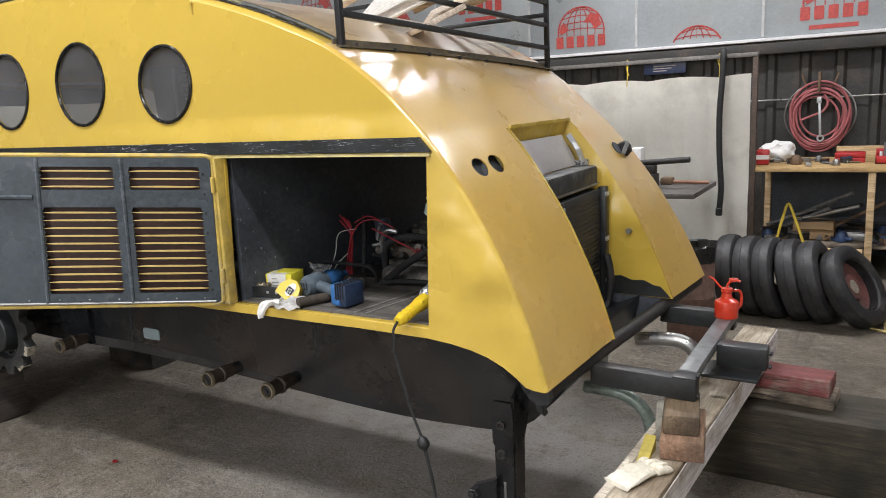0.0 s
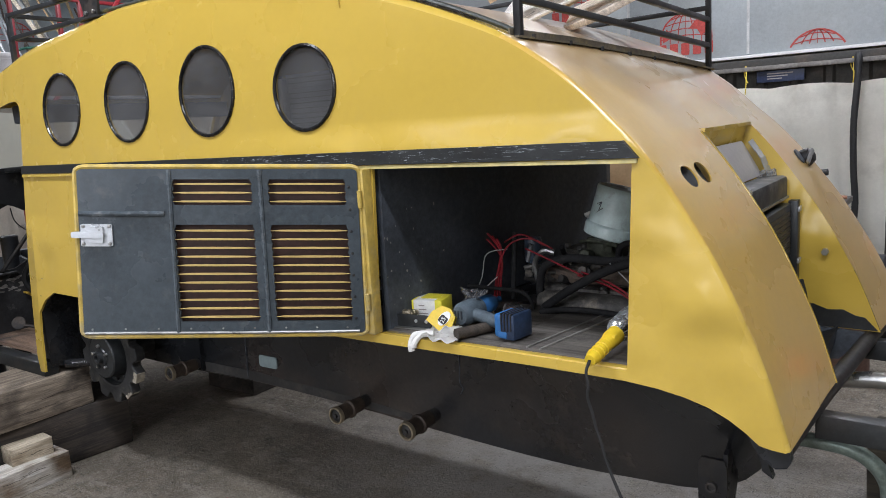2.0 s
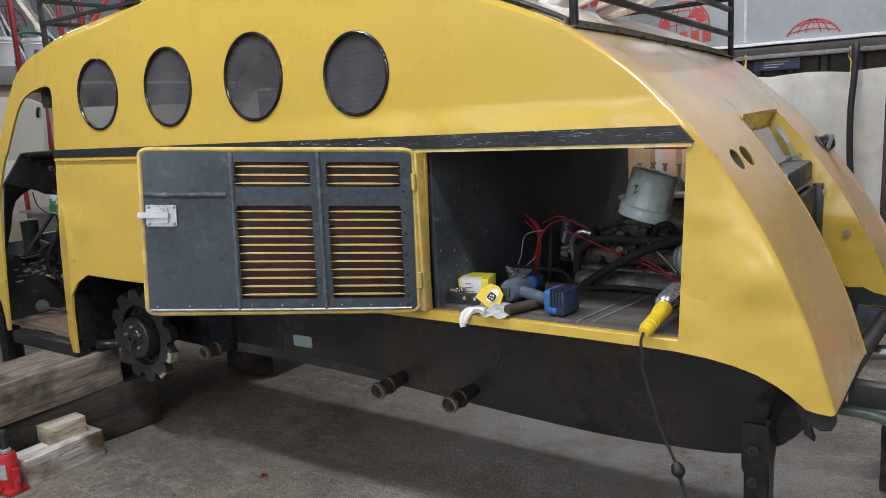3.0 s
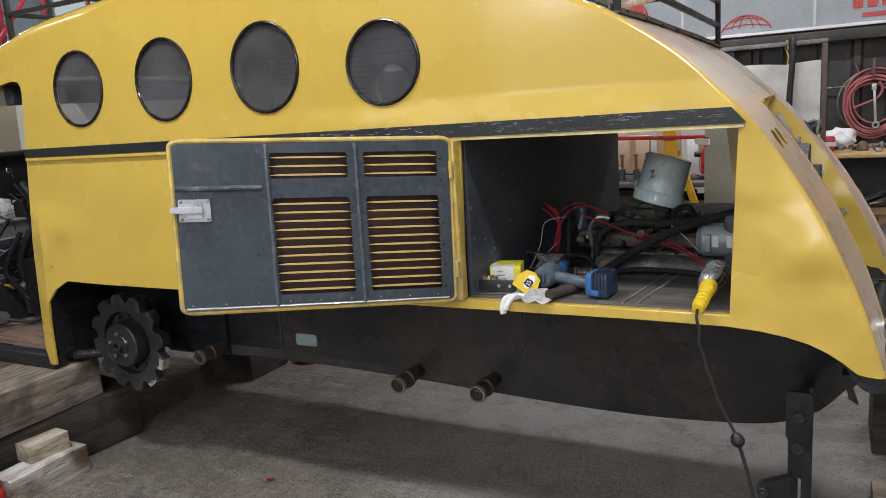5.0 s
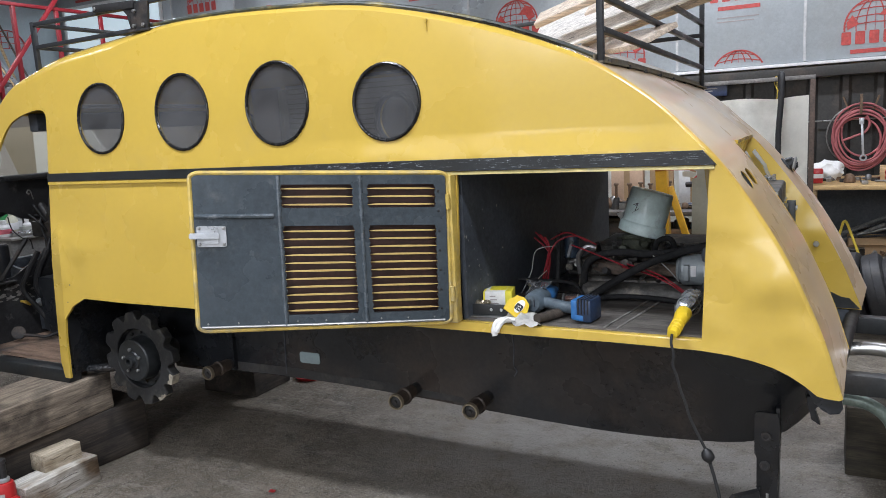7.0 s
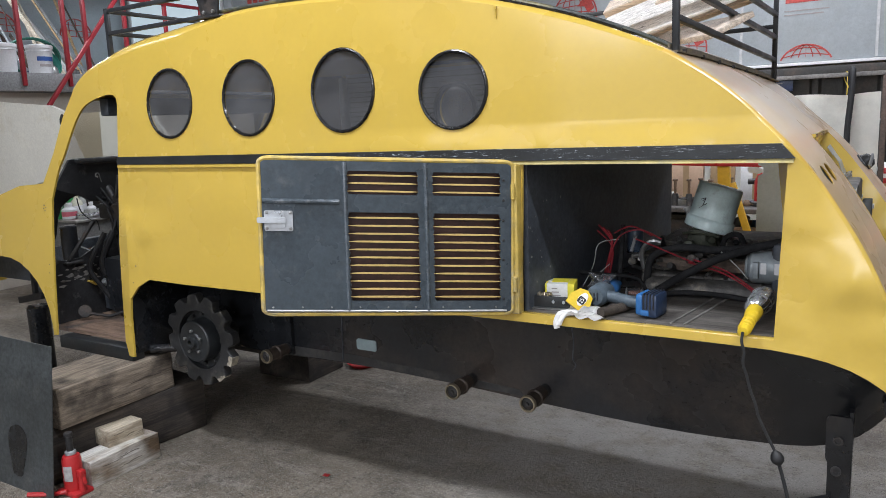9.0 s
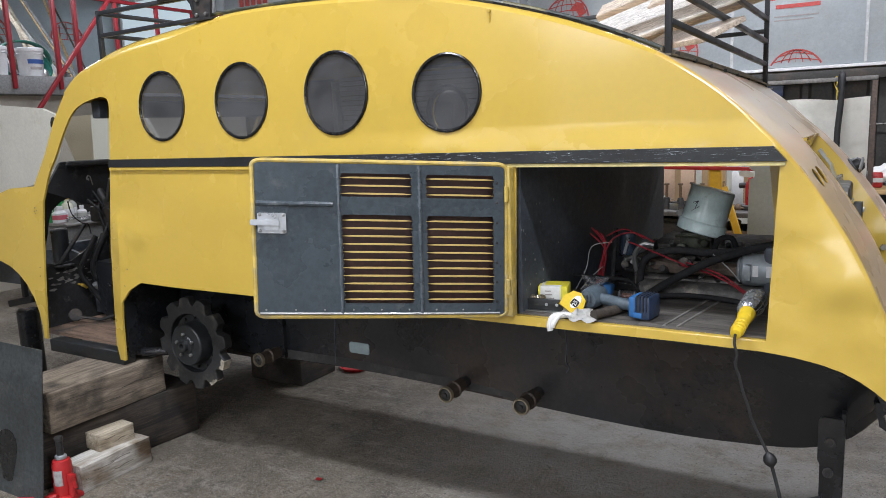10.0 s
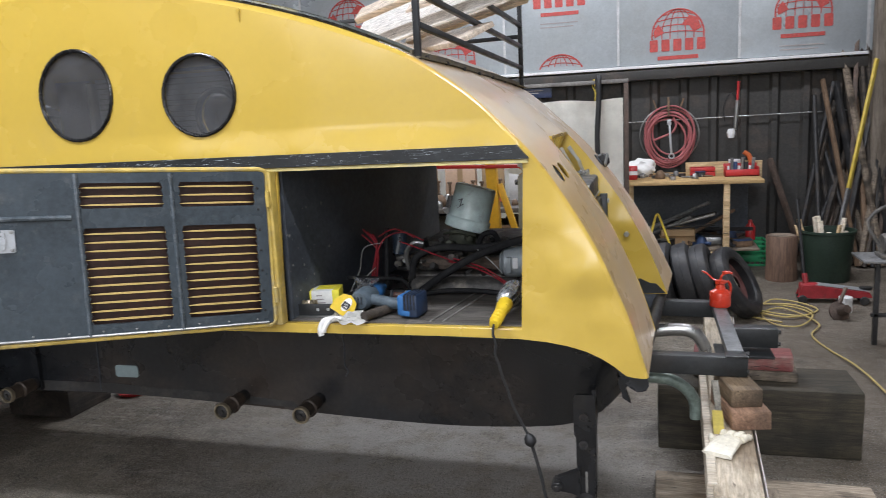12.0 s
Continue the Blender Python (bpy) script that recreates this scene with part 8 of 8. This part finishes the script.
loops = [(-0.1, 0.62), (0.0, 0.7), (0.18, 0.62), (0.28, 0.42), (0.12, 0.25), (-0.12, 0.28), (-0.22, 0.45), (-0.1, 0.58), (0.12, 0.5), (0.2, 0.2), (0.05, -0.1), (-0.12, -0.02), (-0.15, 0.3), (0.02, 0.4), (0.2, 0.0), (0.1, -0.3), (0.14, -0.6), (0.22, -1.0), (0.27, -1.45), (0.3, -2.2), (0.5, -3.2)]
part("cord", tube([(x, y, 0.008 + 0.006 * ((k * 3) % 4)) for k, (x, y) in enumerate(loops)], 0.0065, 7, 7), YC, ycord)
part("cord", tube([(-0.2, 0.3, 0.02), (0.0, 0.15, 0.02), (0.22, 0.3, 0.02), (0.1, 0.55, 0.02), (-0.25, 0.5, 0.02), (-0.3, 0.2, 0.02), (-0.05, 0.0, 0.02)], 0.008, 7, 7), YC, ycord)
GREYB = paint("grey_painted_beam", (0.20, 0.20, 0.20), rough=0.6, vary=0.12, scale=4, dirt=(0.12, 0.11, 0.1), dirt_amount=0.15)
hs = thing("machine_stand", "rusty steel stand holding a small machine", "stand", (5.06, 3.14, 0))
part("column", box(-0.016, 0.016, -0.016, 0.016, 0, 0.60, 0.004), IRON, hs)
part("foot", box(-0.03, 0.3, -0.016, 0.016, 0.20, 0.225, 0.002), IRON, hs)
part("column", box(0.30, 0.33, -0.016, 0.016, 0, 0.60, 0.004), IRON, hs)
part("plate", box(-0.12, 0.4, -0.15, 0.2, 0.60, 0.615, 0.003), JUNK[1], hs)
part("motor", merge(rod((0.02, 0.02, 0.70), (0.25, 0.05, 0.70), 0.075, 20), box(0.0, 0.28, -0.08, 0.1, 0.615, 0.64, 0.004), rod((0.25, 0.05, 0.72), (0.4, 0.05, 0.85), 0.02), tube([(0.0, 0.0, 0.7), (-0.06, 0.05, 0.85), (0.08, 0.1, 0.95), (0.2, 0.1, 0.82)], 0.012)), GRIME, hs, "greasy small motor")
cas = thing("rusty_hub", "rusty wheel hub and axle on the floor", "hub", (4.985, 3.82, 0), 30)
cas.scale = (0.75, 0.75, 0.75)
part("hub", lathe([(0.0, 0.0), (0.11, 0.0), (0.115, 0.02), (0.06, 0.05), (0.045, 0.14), (0.0, 0.145)], pose(0, 0, 0.06, 62, 0, 0), 28, False), RUSTY, cas)
part("axle", bar((-0.05, 0.0, 0.03), (0.13, 0.05, 0.30), 0.03, 0.03, 0.004), RUSTY, cas)
bt = thing("tape_roll", "white plastic tub on the floor", "tub", (5.08, 4.02, 0))
part("tub", lathe([(0, 0), (0.05, 0), (0.052, 0.12), (0.045, 0.125), (0, 0.125)], None, 20, False), WHITE_TRIM, bt)

# long stock leaning in the corner
rnd = random.Random(21)
mats = [TIMBER, DARK_TIMBER, RUSTY, IRON, TIMBER, IRON, DARK_TIMBER, JUNK[3]]
for k in range(64):
    x = rnd.uniform(4.95, 5.4) if k % 8 == 0 else rnd.uniform(5.42, 6.2)
    y0 = rnd.uniform(5.7, 6.05)
    h = rnd.uniform(1.0, 2.35)
    lp = thing("leaning_stock", rnd.choice(("weathered timber board leaning on the wall", "rusty steel bar leaning on the wall", "grey pipe leaning on the wall")), "stock", (x, y0, 0), group="stock leaning in the corner")
    m = (IRON, DARK_TIMBER, RUSTY)[(k // 8) % 3] if x < 5.41 else mats[k % 8]
    top = (rnd.uniform(-0.35, 0.55), 6.36 - y0, h)
    if k % 3 == 0:
        part("length", rod((0, 0, 0.01), top, rnd.uniform(0.012, 0.025), 10), m, lp)
    else:
        part("length", bar((0, 0, 0.02), top, rnd.uniform(0.03, 0.05), rnd.uniform(0.04, 0.11), 0.003), m, lp)
ylev = thing("spirit_level", "long yellow spirit level leaning on the stock", "level", (5.38, 5.72, 0.0))
part("beam", bar((0.10, 0.06, 0.80), (0.36, 0.30, 2.05), 0.025, 0.042, 0.003), paint("faded_yellow_level", (0.56, 0.42, 0.07), rough=0.45, vary=0.15, scale=12, dirt=(0.30, 0.24, 0.10), dirt_amount=0.15), ylev)
part("end_cap", bar((-0.07, -0.09, 0.0), (0.10, 0.06, 0.80), 0.026, 0.05, 0.003), JUNK[1], ylev)
cw = thing("post", "rough wooden post in the corner", "post", (5.80, 6.10, 0), kind="structure")
part("column", box(-0.07, 0.07, -0.07, 0.07, 0, ZC - 0.002, 0.006), wood("post_wood", (0.20, 0.165, 0.13), (0.10, 0.08, 0.06), axis=2), cw)
tagged(part("wall_partition", box(5.95, 6.0, 4.6, 6.2, 0, ZC - 0.01, 0.004), wood("partition", (0.12, 0.10, 0.08), (0.05, 0.042, 0.035), axis=2)), "dark timber partition in the corner", "wall", kind="structure")

# ---- table behind the bus, seen through the engine bay ----
tb = thing("steel_table", "steel welding table with dark top", "table", (1.1, 3.85, 0))
part("top", box(0, 2.04, 0, 0.85, 0.865, 0.905, 0.003), paint("table_steel", (0.14, 0.13, 0.125), rough=0.5, metal=0.6, vary=0.2, scale=6), tb)
for x in (0.06, 1.6):
    for y in (0.06, 0.78):
        part("leg", box(x - 0.03, x + 0.03, y - 0.03, y + 0.03, 0, 0.864, 0.003), RUSTY, tb)
part("lower_shelf", box(0.03, 1.63, 0.03, 0.81, 0.38, 0.40, 0.003), bpy.data.materials["table_steel"], tb)
for x, w, h, m in ((1.42, 0.44, 0.38, JUNK[1]), (1.92, 0.40, 0.43, IRON), (2.36, 0.36, 0.34, JUNK[3])):
    cr_ = thing("parts_crate", "dark steel parts crate stored under the table", "crate", (x, 4.2, 0.40), group="crates under the table")
    part("walls", merge(box(-w / 2, w / 2, -0.22, -0.212, 0.012, h), box(-w / 2, w / 2, 0.212, 0.22, 0.012, h), box(-w / 2, -w / 2 + 0.008, -0.212, 0.212, 0.012, h), box(w / 2 - 0.008, w / 2, -0.212, 0.212, 0.012, h)), m, cr_, smooth=False)
    part("bottom", box(-w / 2, w / 2, -0.22, 0.22, 0.0, 0.012), m, cr_)
    part("rim", box(-w / 2 - 0.008, w / 2 + 0.008, -0.232, -0.22, h - 0.03, h, 0.003), m, cr_)
    for k in range(4):
        part("content", rod((-w * 0.35 + w * 0.2 * k, -0.1, 0.1), (-w * 0.3 + w * 0.2 * k, 0.12, h + 0.02 * (k % 3)), 0.03, 10), (IRON, STEEL, RUSTY, JUNK[2])[k], cr_, "greasy part lying in the crate")
TZ = 0.905
vp = thing("pipe_vise", "dark pipe held on the table", "pipe", (2.72, 4.16, TZ))
part("pipe", rod((-0.3, 0.02, 0.19), (0.32, 0.0, 0.235), 0.024, 14), IRON, vp)
part("stand", merge(box(-0.06, 0.06, -0.08, 0.08, 0, 0.12, 0.01), box(-0.03, 0.05, -0.05, 0.05, 0.12, 0.19, 0.01)), IRON, vp)
mt = thing("mallet", "wooden-handled mallet on the table edge", "mallet", (2.86, 4.45, TZ))
part("handle", tube([(-0.05, 0, 0.02), (0.1, 0, 0.02), (0.27, 0, 0.018)], 0.014, 3, 10), paint("orange_wood_handle", (0.26, 0.12, 0.07), rough=0.5, vary=0.15), mt)
part("head", box(-0.12, -0.02, -0.05, 0.05, 0.0, 0.06, 0.012), JUNK[3], mt)
random.seed(31)
for k in range(46):
    tool((random.uniform(1.25, 2.75), random.uniform(3.92, 4.35), TZ), random.uniform(0.05, 0.13), random.choice(JUNK + JUNK + [WHITE_TRIM, RED]), random.uniform(0, 360), k % 3, "small tool lying on the steel table", "hand_tool", "tools on the table")
for x, y, w, h, m in ((1.45, 4.45, 0.32, 0.46, CARD), (1.85, 4.5, 0.28, 0.34, paint("peach_carton", (0.55, 0.38, 0.27), rough=0.8, vary=0.06)), (2.15, 4.55, 0.2, 0.42, bpy.data.materials["cardboard"]), (2.42, 4.58, 0.24, 0.30, WHITE_TRIM)):
    bxx = thing("carton", "closed carton standing on the table", "carton", (x, y, TZ), 8, group="cartons on the table")
    part("box", box(-w / 2, w / 2, -0.12, 0.12, 0, h, 0.003), m, bxx)
    part("tape", box(-0.025, 0.025, -0.1225, 0.1225, 0.01, h + 0.002), CARD, bxx)
for x, y in ((1.62, 4.1), (1.72, 4.15), (1.86, 4.02), (1.98, 4.0), (2.05, 4.12), (2.16, 3.98), (2.28, 4.2), (2.62, 4.0)):
    vs = thing("screw_jack", "dark screw jack on the table", "jack", (x, y, TZ), group="screw jacks")
    part("base", lathe([(0, 0), (0.05, 0), (0.03, 0.07), (0.022, 0.1), (0, 0.1)], None, 16, False), IRON, vs)
    part("screw", merge(rod((0, 0, 0.1), (0, 0, 0.22), 0.012, 10), rod((-0.02, 0, 0.215), (0.02, 0, 0.215), 0.01, 8)), JUNK[3], vs)
ext = thing("red_bottle", "red pressure bottle on the table", "bottle", (2.52, 4.12, TZ))
part("body", lathe([(0, 0), (0.04, 0), (0.042, 0.2), (0.02, 0.25), (0.015, 0.28), (0, 0.28)], None, 18, False), RED, ext)
ec = thing("engine_crane", "yellow engine crane with red boom", "crane", (2.40, 3.45, 0))
part("post", bar((0, 0, 0.10), (-0.05, 0, 1.62), 0.09, 0.085, 0.006), paint("crane_yellow", (0.62, 0.34, 0.02), rough=0.4, vary=0.1, scale=8), ec)
part("brace", bar((0.35, 0.0, 0.12), (0.02, 0.0, 1.15), 0.04, 0.05, 0.004), bpy.data.materials["crane_yellow"], ec)
part("boom", bar((-0.5, -0.05, 1.305), (0.35, -0.05, 1.285), 0.03, 0.028, 0.004), RED, ec)
for y in (-0.25, 0.25):
    part("base_leg", bar((-0.6, y, 0.07), (0.5, y * 0.6, 0.07), 0.06, 0.07, 0.005), bpy.data.materials["crane_yellow"], ec)
part("base_cross", bar((0.1, -0.25, 0.13), (0.1, 0.25, 0.13), 0.07, 0.05, 0.005), bpy.data.materials["crane_yellow"], ec)

# ---- the west end: mezzanine, railing, pails, cream hood ----
CREAMW = paint("cream_wall", (0.55, 0.50, 0.43), rough=0.75, vary=0.06, scale=2, dirt=(0.38, 0.34, 0.28), dirt_amount=0.15)
tagged(part("mezzanine", box(X0 + 0.01, -4.98, 0.5, 6.2, 2.22, 2.43, 0.01), GREYB), "grey timber storage deck", "mezzanine", kind="structure")
tagged(part("wall_store", box(-5.3, -5.2, 0.6, 6.2, 0, 2.218, 0.004), CREAMW), "cream wall under the storage deck", "wall", kind="structure")
tagged(part("wall_boards_west", box(X0 + 0.01, X0 + 0.06, 0.5, 6.2, 2.44, ZC - 0.01, 0.004), BOARD), "grey foil-faced insulation boards", "wall panel", kind="structure")
for y in (4.05, 5.30):
    arcs = []
    for a in range(0, 180, 12):
        p, q = radians(a), radians(a + 12)
        arcs.append(bar((X0 + 0.064, y + 0.28 * math.cos(p), 3.30 + 0.28 * math.sin(p)), (X0 + 0.064, y + 0.28 * math.cos(q), 3.30 + 0.28 * math.sin(q)), 0.016, 0.016))
    for k in (-0.5, 0.0, 0.5):
        arcs.append(bar((X0 + 0.064, y + 0.24 * k, 3.30), (X0 + 0.064, y + 0.24 * k, 3.30 + 0.26 * math.sqrt(1 - k * k)), 0.01, 0.01))
    for h in (0.0, 0.09, 0.18):
        w = math.sqrt(0.28 ** 2 - h * h)
        arcs.append(bar((X0 + 0.064, y - w, 3.30 + h), (X0 + 0.064, y + w, 3.30 + h), 0.01, 0.01))
    tagged(part("printed_emblem", merge(*arcs), RED_INK, smooth=False), "faded red printed dome on the end wall", "print", kind="structure")
DRED = paint("dull_red_paint", (0.27, 0.018, 0.025), rough=0.45, vary=0.15, scale=9)
rl = thing("railing", "dull red steel railing and stair rail", "railing", (-4.97, 0, 0))
for y in (1.9, 2.48, 3.03, 3.30, 3.86, 4.49, 5.1, 5.7):
    part("baluster", box(-0.022, 0.022, y - 0.022, y + 0.022, 2.28, 3.38, 0.003), DRED, rl)
part("top_rail", box(-0.025, 0.025, 1.88, 5.75, 3.36, 3.40, 0.003), DRED, rl)
part("stair_rail", bar((0.04, 2.30, 1.55), (0.04, 3.95, 3.62), 0.035, 0.045, 0.003), DRED, rl)
part("stair_post", box(0.02, 0.06, 2.66, 2.70, 1.0, 2.0, 0.003), DRED, rl)
part("stair_post", box(0.02, 0.06, 2.28, 2.32, 0.0, 1.56, 0.003), DRED, rl)
PAILW = paint("white_pail", (0.72, 0.73, 0.74), rough=0.4, vary=0.05, scale=6, dirt=(0.4, 0.38, 0.34), dirt_amount=0.08)
for x, y, band in ((-5.25, 2.86, True), (-5.3, 2.46, False)):
    pa = thing("pail", "white plastic pail with blue print" if band else "plain white plastic storage pail", "pail", (x, y, 2.43), group="pails on the deck")
    part("bucket", lathe([(0, 0), (0.125, 0), (0.128, 0.01), (0.142, 0.29), (0.15, 0.30), (0.15, 0.33), (0.143, 0.335), (0.0, 0.33)], None, 32, False), PAILW, pa)
    for k in range(2):
        part("rim", lathe([(0.142, 0.26 + 0.03 * k), (0.150, 0.265 + 0.03 * k), (0.142, 0.272 + 0.03 * k)], None, 32, False), PAILW, pa)
    if band:
        part("blue_print", merge(*[sheet([[(0.15 * q - 0.75, 0.15), (0.15 * q - 0.6, 0.15), (0.15 * q - 0.6, 0.20), (0.15 * q - 0.75, 0.20)]], 0.001, lambda a, v, w: ((0.1385 + w) * math.cos(a), (0.1385 + w) * math.sin(a), v)) for q in range(10)]), paint("pail_blue", (0.03, 0.09, 0.30), rough=0.5), pa, "blue printed band")
        part("print_bar", merge(*[sheet([[(0.15 * q - 0.6, 0.085), (0.15 * q - 0.45, 0.085), (0.15 * q - 0.45, 0.115), (0.15 * q - 0.6, 0.115)]], 0.001, lambda a, v, w: ((0.1345 + w) * math.cos(a), (0.1345 + w) * math.sin(a), v)) for q in range(7)]), GREY_INK, pa)
gl_ = thing("round_tray", "teal round plastic tray leaning behind the pails", "tray", (-5.52, 3.12, 2.43))
part("disc", lathe([(0.0, 0.0), (0.15, 0.0), (0.165, 0.012), (0.170, 0.035), (0.162, 0.035), (0.155, 0.018), (0.0, 0.012)], pose(0, 0, 0.16, 0, 68, 12), 36, False), paint("teal_plastic", (0.03, 0.20, 0.16), rough=0.4, vary=0.1), gl_)
gh = thing("garden_hose", "coil of green garden hose on the deck", "hose", (-5.65, 3.0, 2.43))
for k in range(3):
    part("loop", tube([(0.03 * k + 0.05 * math.cos(a), 0.30 * math.cos(a), 0.24 + 0.22 * math.sin(a)) for a in [2 * math.pi * q / 12 for q in range(12)]], 0.014, 3, 7, True), paint("green_hose", (0.02, 0.13, 0.09), rough=0.5) if k == 0 else bpy.data.materials["green_hose"], gh)
random.seed(41)
for k in range(36):
    y = random.uniform(2.1, 4.6)
    po = thing("pole", "pole or batten leaning on the end wall", "pole", (-6.3 - random.uniform(0, 0.6), y, 2.43), group="poles on the deck")
    tp = (-0.9 - random.uniform(0, 0.3), random.uniform(-0.35, 0.35), random.uniform(0.7, 1.6))
    part("shaft", rod((0, 0, 0.0), tp, random.uniform(0.008, 0.022), 8) if k % 2 else bar((0, 0, 0.02), tp, 0.02, 0.06, 0.003), random.choice((ZINC, ZINC, PALE_PINE, PALE_PINE, PINE, TIMBER, WHITE_TRIM, RUSTY)), po)
for k in range(10):
    tool((-5.3 - random.uniform(0, 0.5), 2.2 + 0.22 * k, 2.43), random.uniform(0.09, 0.16), random.choice(JUNK + [WHITE_TRIM]), random.uniform(0, 360), 1 + k % 2, "dusty stored container on the deck", "container", "things stored on the deck")
DAYLIGHT = bpy.data.materials.new("window_daylight")
DAYLIGHT.use_nodes = True
DAYLIGHT.node_tree.nodes["Principled BSDF"].inputs["Base Color"].default_value = (0.6, 0.68, 0.72, 1)
DAYLIGHT.node_tree.nodes["Principled BSDF"].inputs["Emission Color"].default_value = (0.62, 0.78, 0.88, 1)
DAYLIGHT.node_tree.nodes["Principled BSDF"].inputs["Emission Strength"].default_value = 0.55
w1 = thing("window_1", "frosted window high in the wall with pale daylight", "window", (-6.9, 6.28, 2.75), kind="structure")
part("pane", box(-1.1, 1.1, 0.0, 0.012, 0.0, 1.2), DAYLIGHT, w1)
part("window_frame", merge(box(-1.14, 1.14, -0.02, 0.012, -0.05, -0.002), box(-1.14, 1.14, -0.02, 0.012, 1.202, 1.25), box(-1.15, -1.102, -0.02, 0.012, -0.05, 1.25), box(1.102, 1.15, -0.02, 0.012, -0.05, 1.25)), WHITE_TRIM, w1)
CREAM = paint("cream_fibreglass", (0.76, 0.74, 0.66), rough=0.4, vary=0.05, scale=2.5, dirt=(0.5, 0.42, 0.25), dirt_amount=0.12, dirt_scale=2)
ch = thing("cream_hood", "large cream fibreglass hood on a trestle", "vehicle hood", (-2.4, 1.25, 0))
part("shell", merge(sheet([[(-1.4, 1.14), (-0.9, 1.24), (-0.15, 1.36), (0.02, 1.62), (0.08, 1.89), (-0.06, 1.95), (-0.85, 2.02), (-1.4, 1.88)]], 0.03, lambda u, v, w: (u, w + 0.06 * math.sin(3 * u) - 0.1 * (v - 1.5), v)),
                    sheet([[(0.0, 1.30), (0.75, 1.30), (0.45, 1.86), (0.02, 1.89)]], 0.03, lambda u, v, w: (u + 0.02, w + 0.30 + 0.45 * u, v))), CREAM, ch)
part("inner_face", sheet([[(-1.06, 1.33), (0.0, 1.33), (-0.1, 1.92), (-1.38, 1.92)]], 0.03, lambda u, v, w: (u, 0.9 + w, v)), paint("tan_lining", (0.68, 0.59, 0.44), rough=0.6, vary=0.06, scale=2, dirt=(0.4, 0.32, 0.2), dirt_amount=0.1), ch, "tan inner lining")
part("lower_edge", bar((-1.4, -0.01, 1.12), (-0.12, 0.02, 1.345), 0.05, 0.03, 0.004), TIMBER, ch)
part("latch", tube([(0.06, -0.04, 1.87), (0.07, -0.06, 1.84), (0.05, -0.05, 1.80)], 0.012), IRON, ch)
part("trestle", merge(box(-0.05, 0.02, 0.42, 0.50, 0, 1.34, 0.004), box(0.9, 0.98, 0.9, 0.98, 0, 1.34, 0.004), bar((-0.02, 0.46, 0.5), (0.95, 0.94, 0.5), 0.05, 0.05)), IRON, ch)
bt2 = thing("side_table", "metal side table with bottles", "table", (-4.2, 2.38, 0.04))
part("top", box(-0.5, 0.5, -0.3, 0.3, 0.775, 0.80, 0.003), STEEL, bt2)
part("cabinet", box(-0.45, 0.4, -0.25, 0.25, -0.04, 0.774, 0.01), paint("dull_grey_cabinet", (0.13, 0.13, 0.125), rough=0.5, vary=0.1, scale=4), bt2, "dull grey cabinet under the top")
tc_ = thing("tool_cabinet", "dark tool cabinet standing behind the side table", "cabinet", (-4.55, 3.05, 0))
part("body", box(-0.6, 0.75, -0.2, 0.2, 0.03, 1.16, 0.01), JUNK[0], tc_)
for k in range(5):
    part("drawer", box(-0.57, 0.72, -0.212, -0.198, 0.07 + 0.21 * k, 0.26 + 0.21 * k, 0.004), IRON, tc_)
part("plinth", box(-0.56, 0.7, -0.16, 0.16, 0.0, 0.03), SOOT, tc_)
rnd = random.Random(77)
GREENB = paint("green_bottle", (0.03, 0.28, 0.08), rough=0.35)
PINKL = paint("pink_label", (0.55, 0.12, 0.16), rough=0.5)
GLOSSY = paint("pale_clear_plastic", (0.62, 0.62, 0.50), rough=0.25)
bottles = ((-4.10, 2.165, 0.055, 0.11, GREENB, PAILW, GREENB, "small green plastic bottle"), (-4.28, 2.385, 0.052, 0.27, GREENB, PAILW, PAILW, "tall green bottle with white label"),
           (-4.00, 2.205, 0.075, 0.14, PAILW, PAILW, PINKL, "white tub with pink label"), (-4.12, 2.375, 0.060, 0.22, GLOSSY, YPLAST, PAILW, "pale bottle with yellow cap"),
           (-4.34, 2.30, 0.05, 0.22, PAILW, RED, GREENB, "white bottle with green label"), (-4.06, 2.50, 0.05, 0.12, PAILW, PAILW, PG, "small white jar"),
           (-4.02, 2.60, 0.055, 0.08, ZINC, ZINC, PAILW, "small tin can"), (-4.35, 2.58, 0.05, 0.20, PG, IRON, PAILW, "grey spray can"), (-4.46, 2.50, 0.05, 0.24, IRON, RED, PAILW, "dark oil bottle"))
for x, y, r, h, bm_, cm, lm, words in bottles:
    bo = thing("bottle", words + " on a metal side table", "bottle", (x, y, 0.84), group="bottles on the side table")
    part("body", lathe([(0, 0), (r - 0.004, 0), (r, 0.008), (r, h * 0.68), (r * 0.8, h * 0.78), (r * 0.42, h * 0.88), (r * 0.40, h), (0, h)], None, 18, False), bm_, bo)
    part("cap", lathe([(0, h), (r * 0.48, h), (r * 0.46, h + 0.024), (0, h + 0.026)], None, 12, False), cm, bo)
    part("label", lathe([(r + 0.0005, h * 0.2), (r + 0.001, h * 0.22), (r + 0.001, h * 0.52), (r + 0.0005, h * 0.54)], None, 18, False), lm, bo)
tr = thing("tray", "crumpled foil tray on a metal side table", "tray", (-3.86, 2.40, 0.84))
part("dish", moved(crumple(10, 10, 0.16, 0.34, 0.03, 8, 0.002), pose(0, 0, 0.02)), bpy.data.materials["bright_tinplate"], tr)
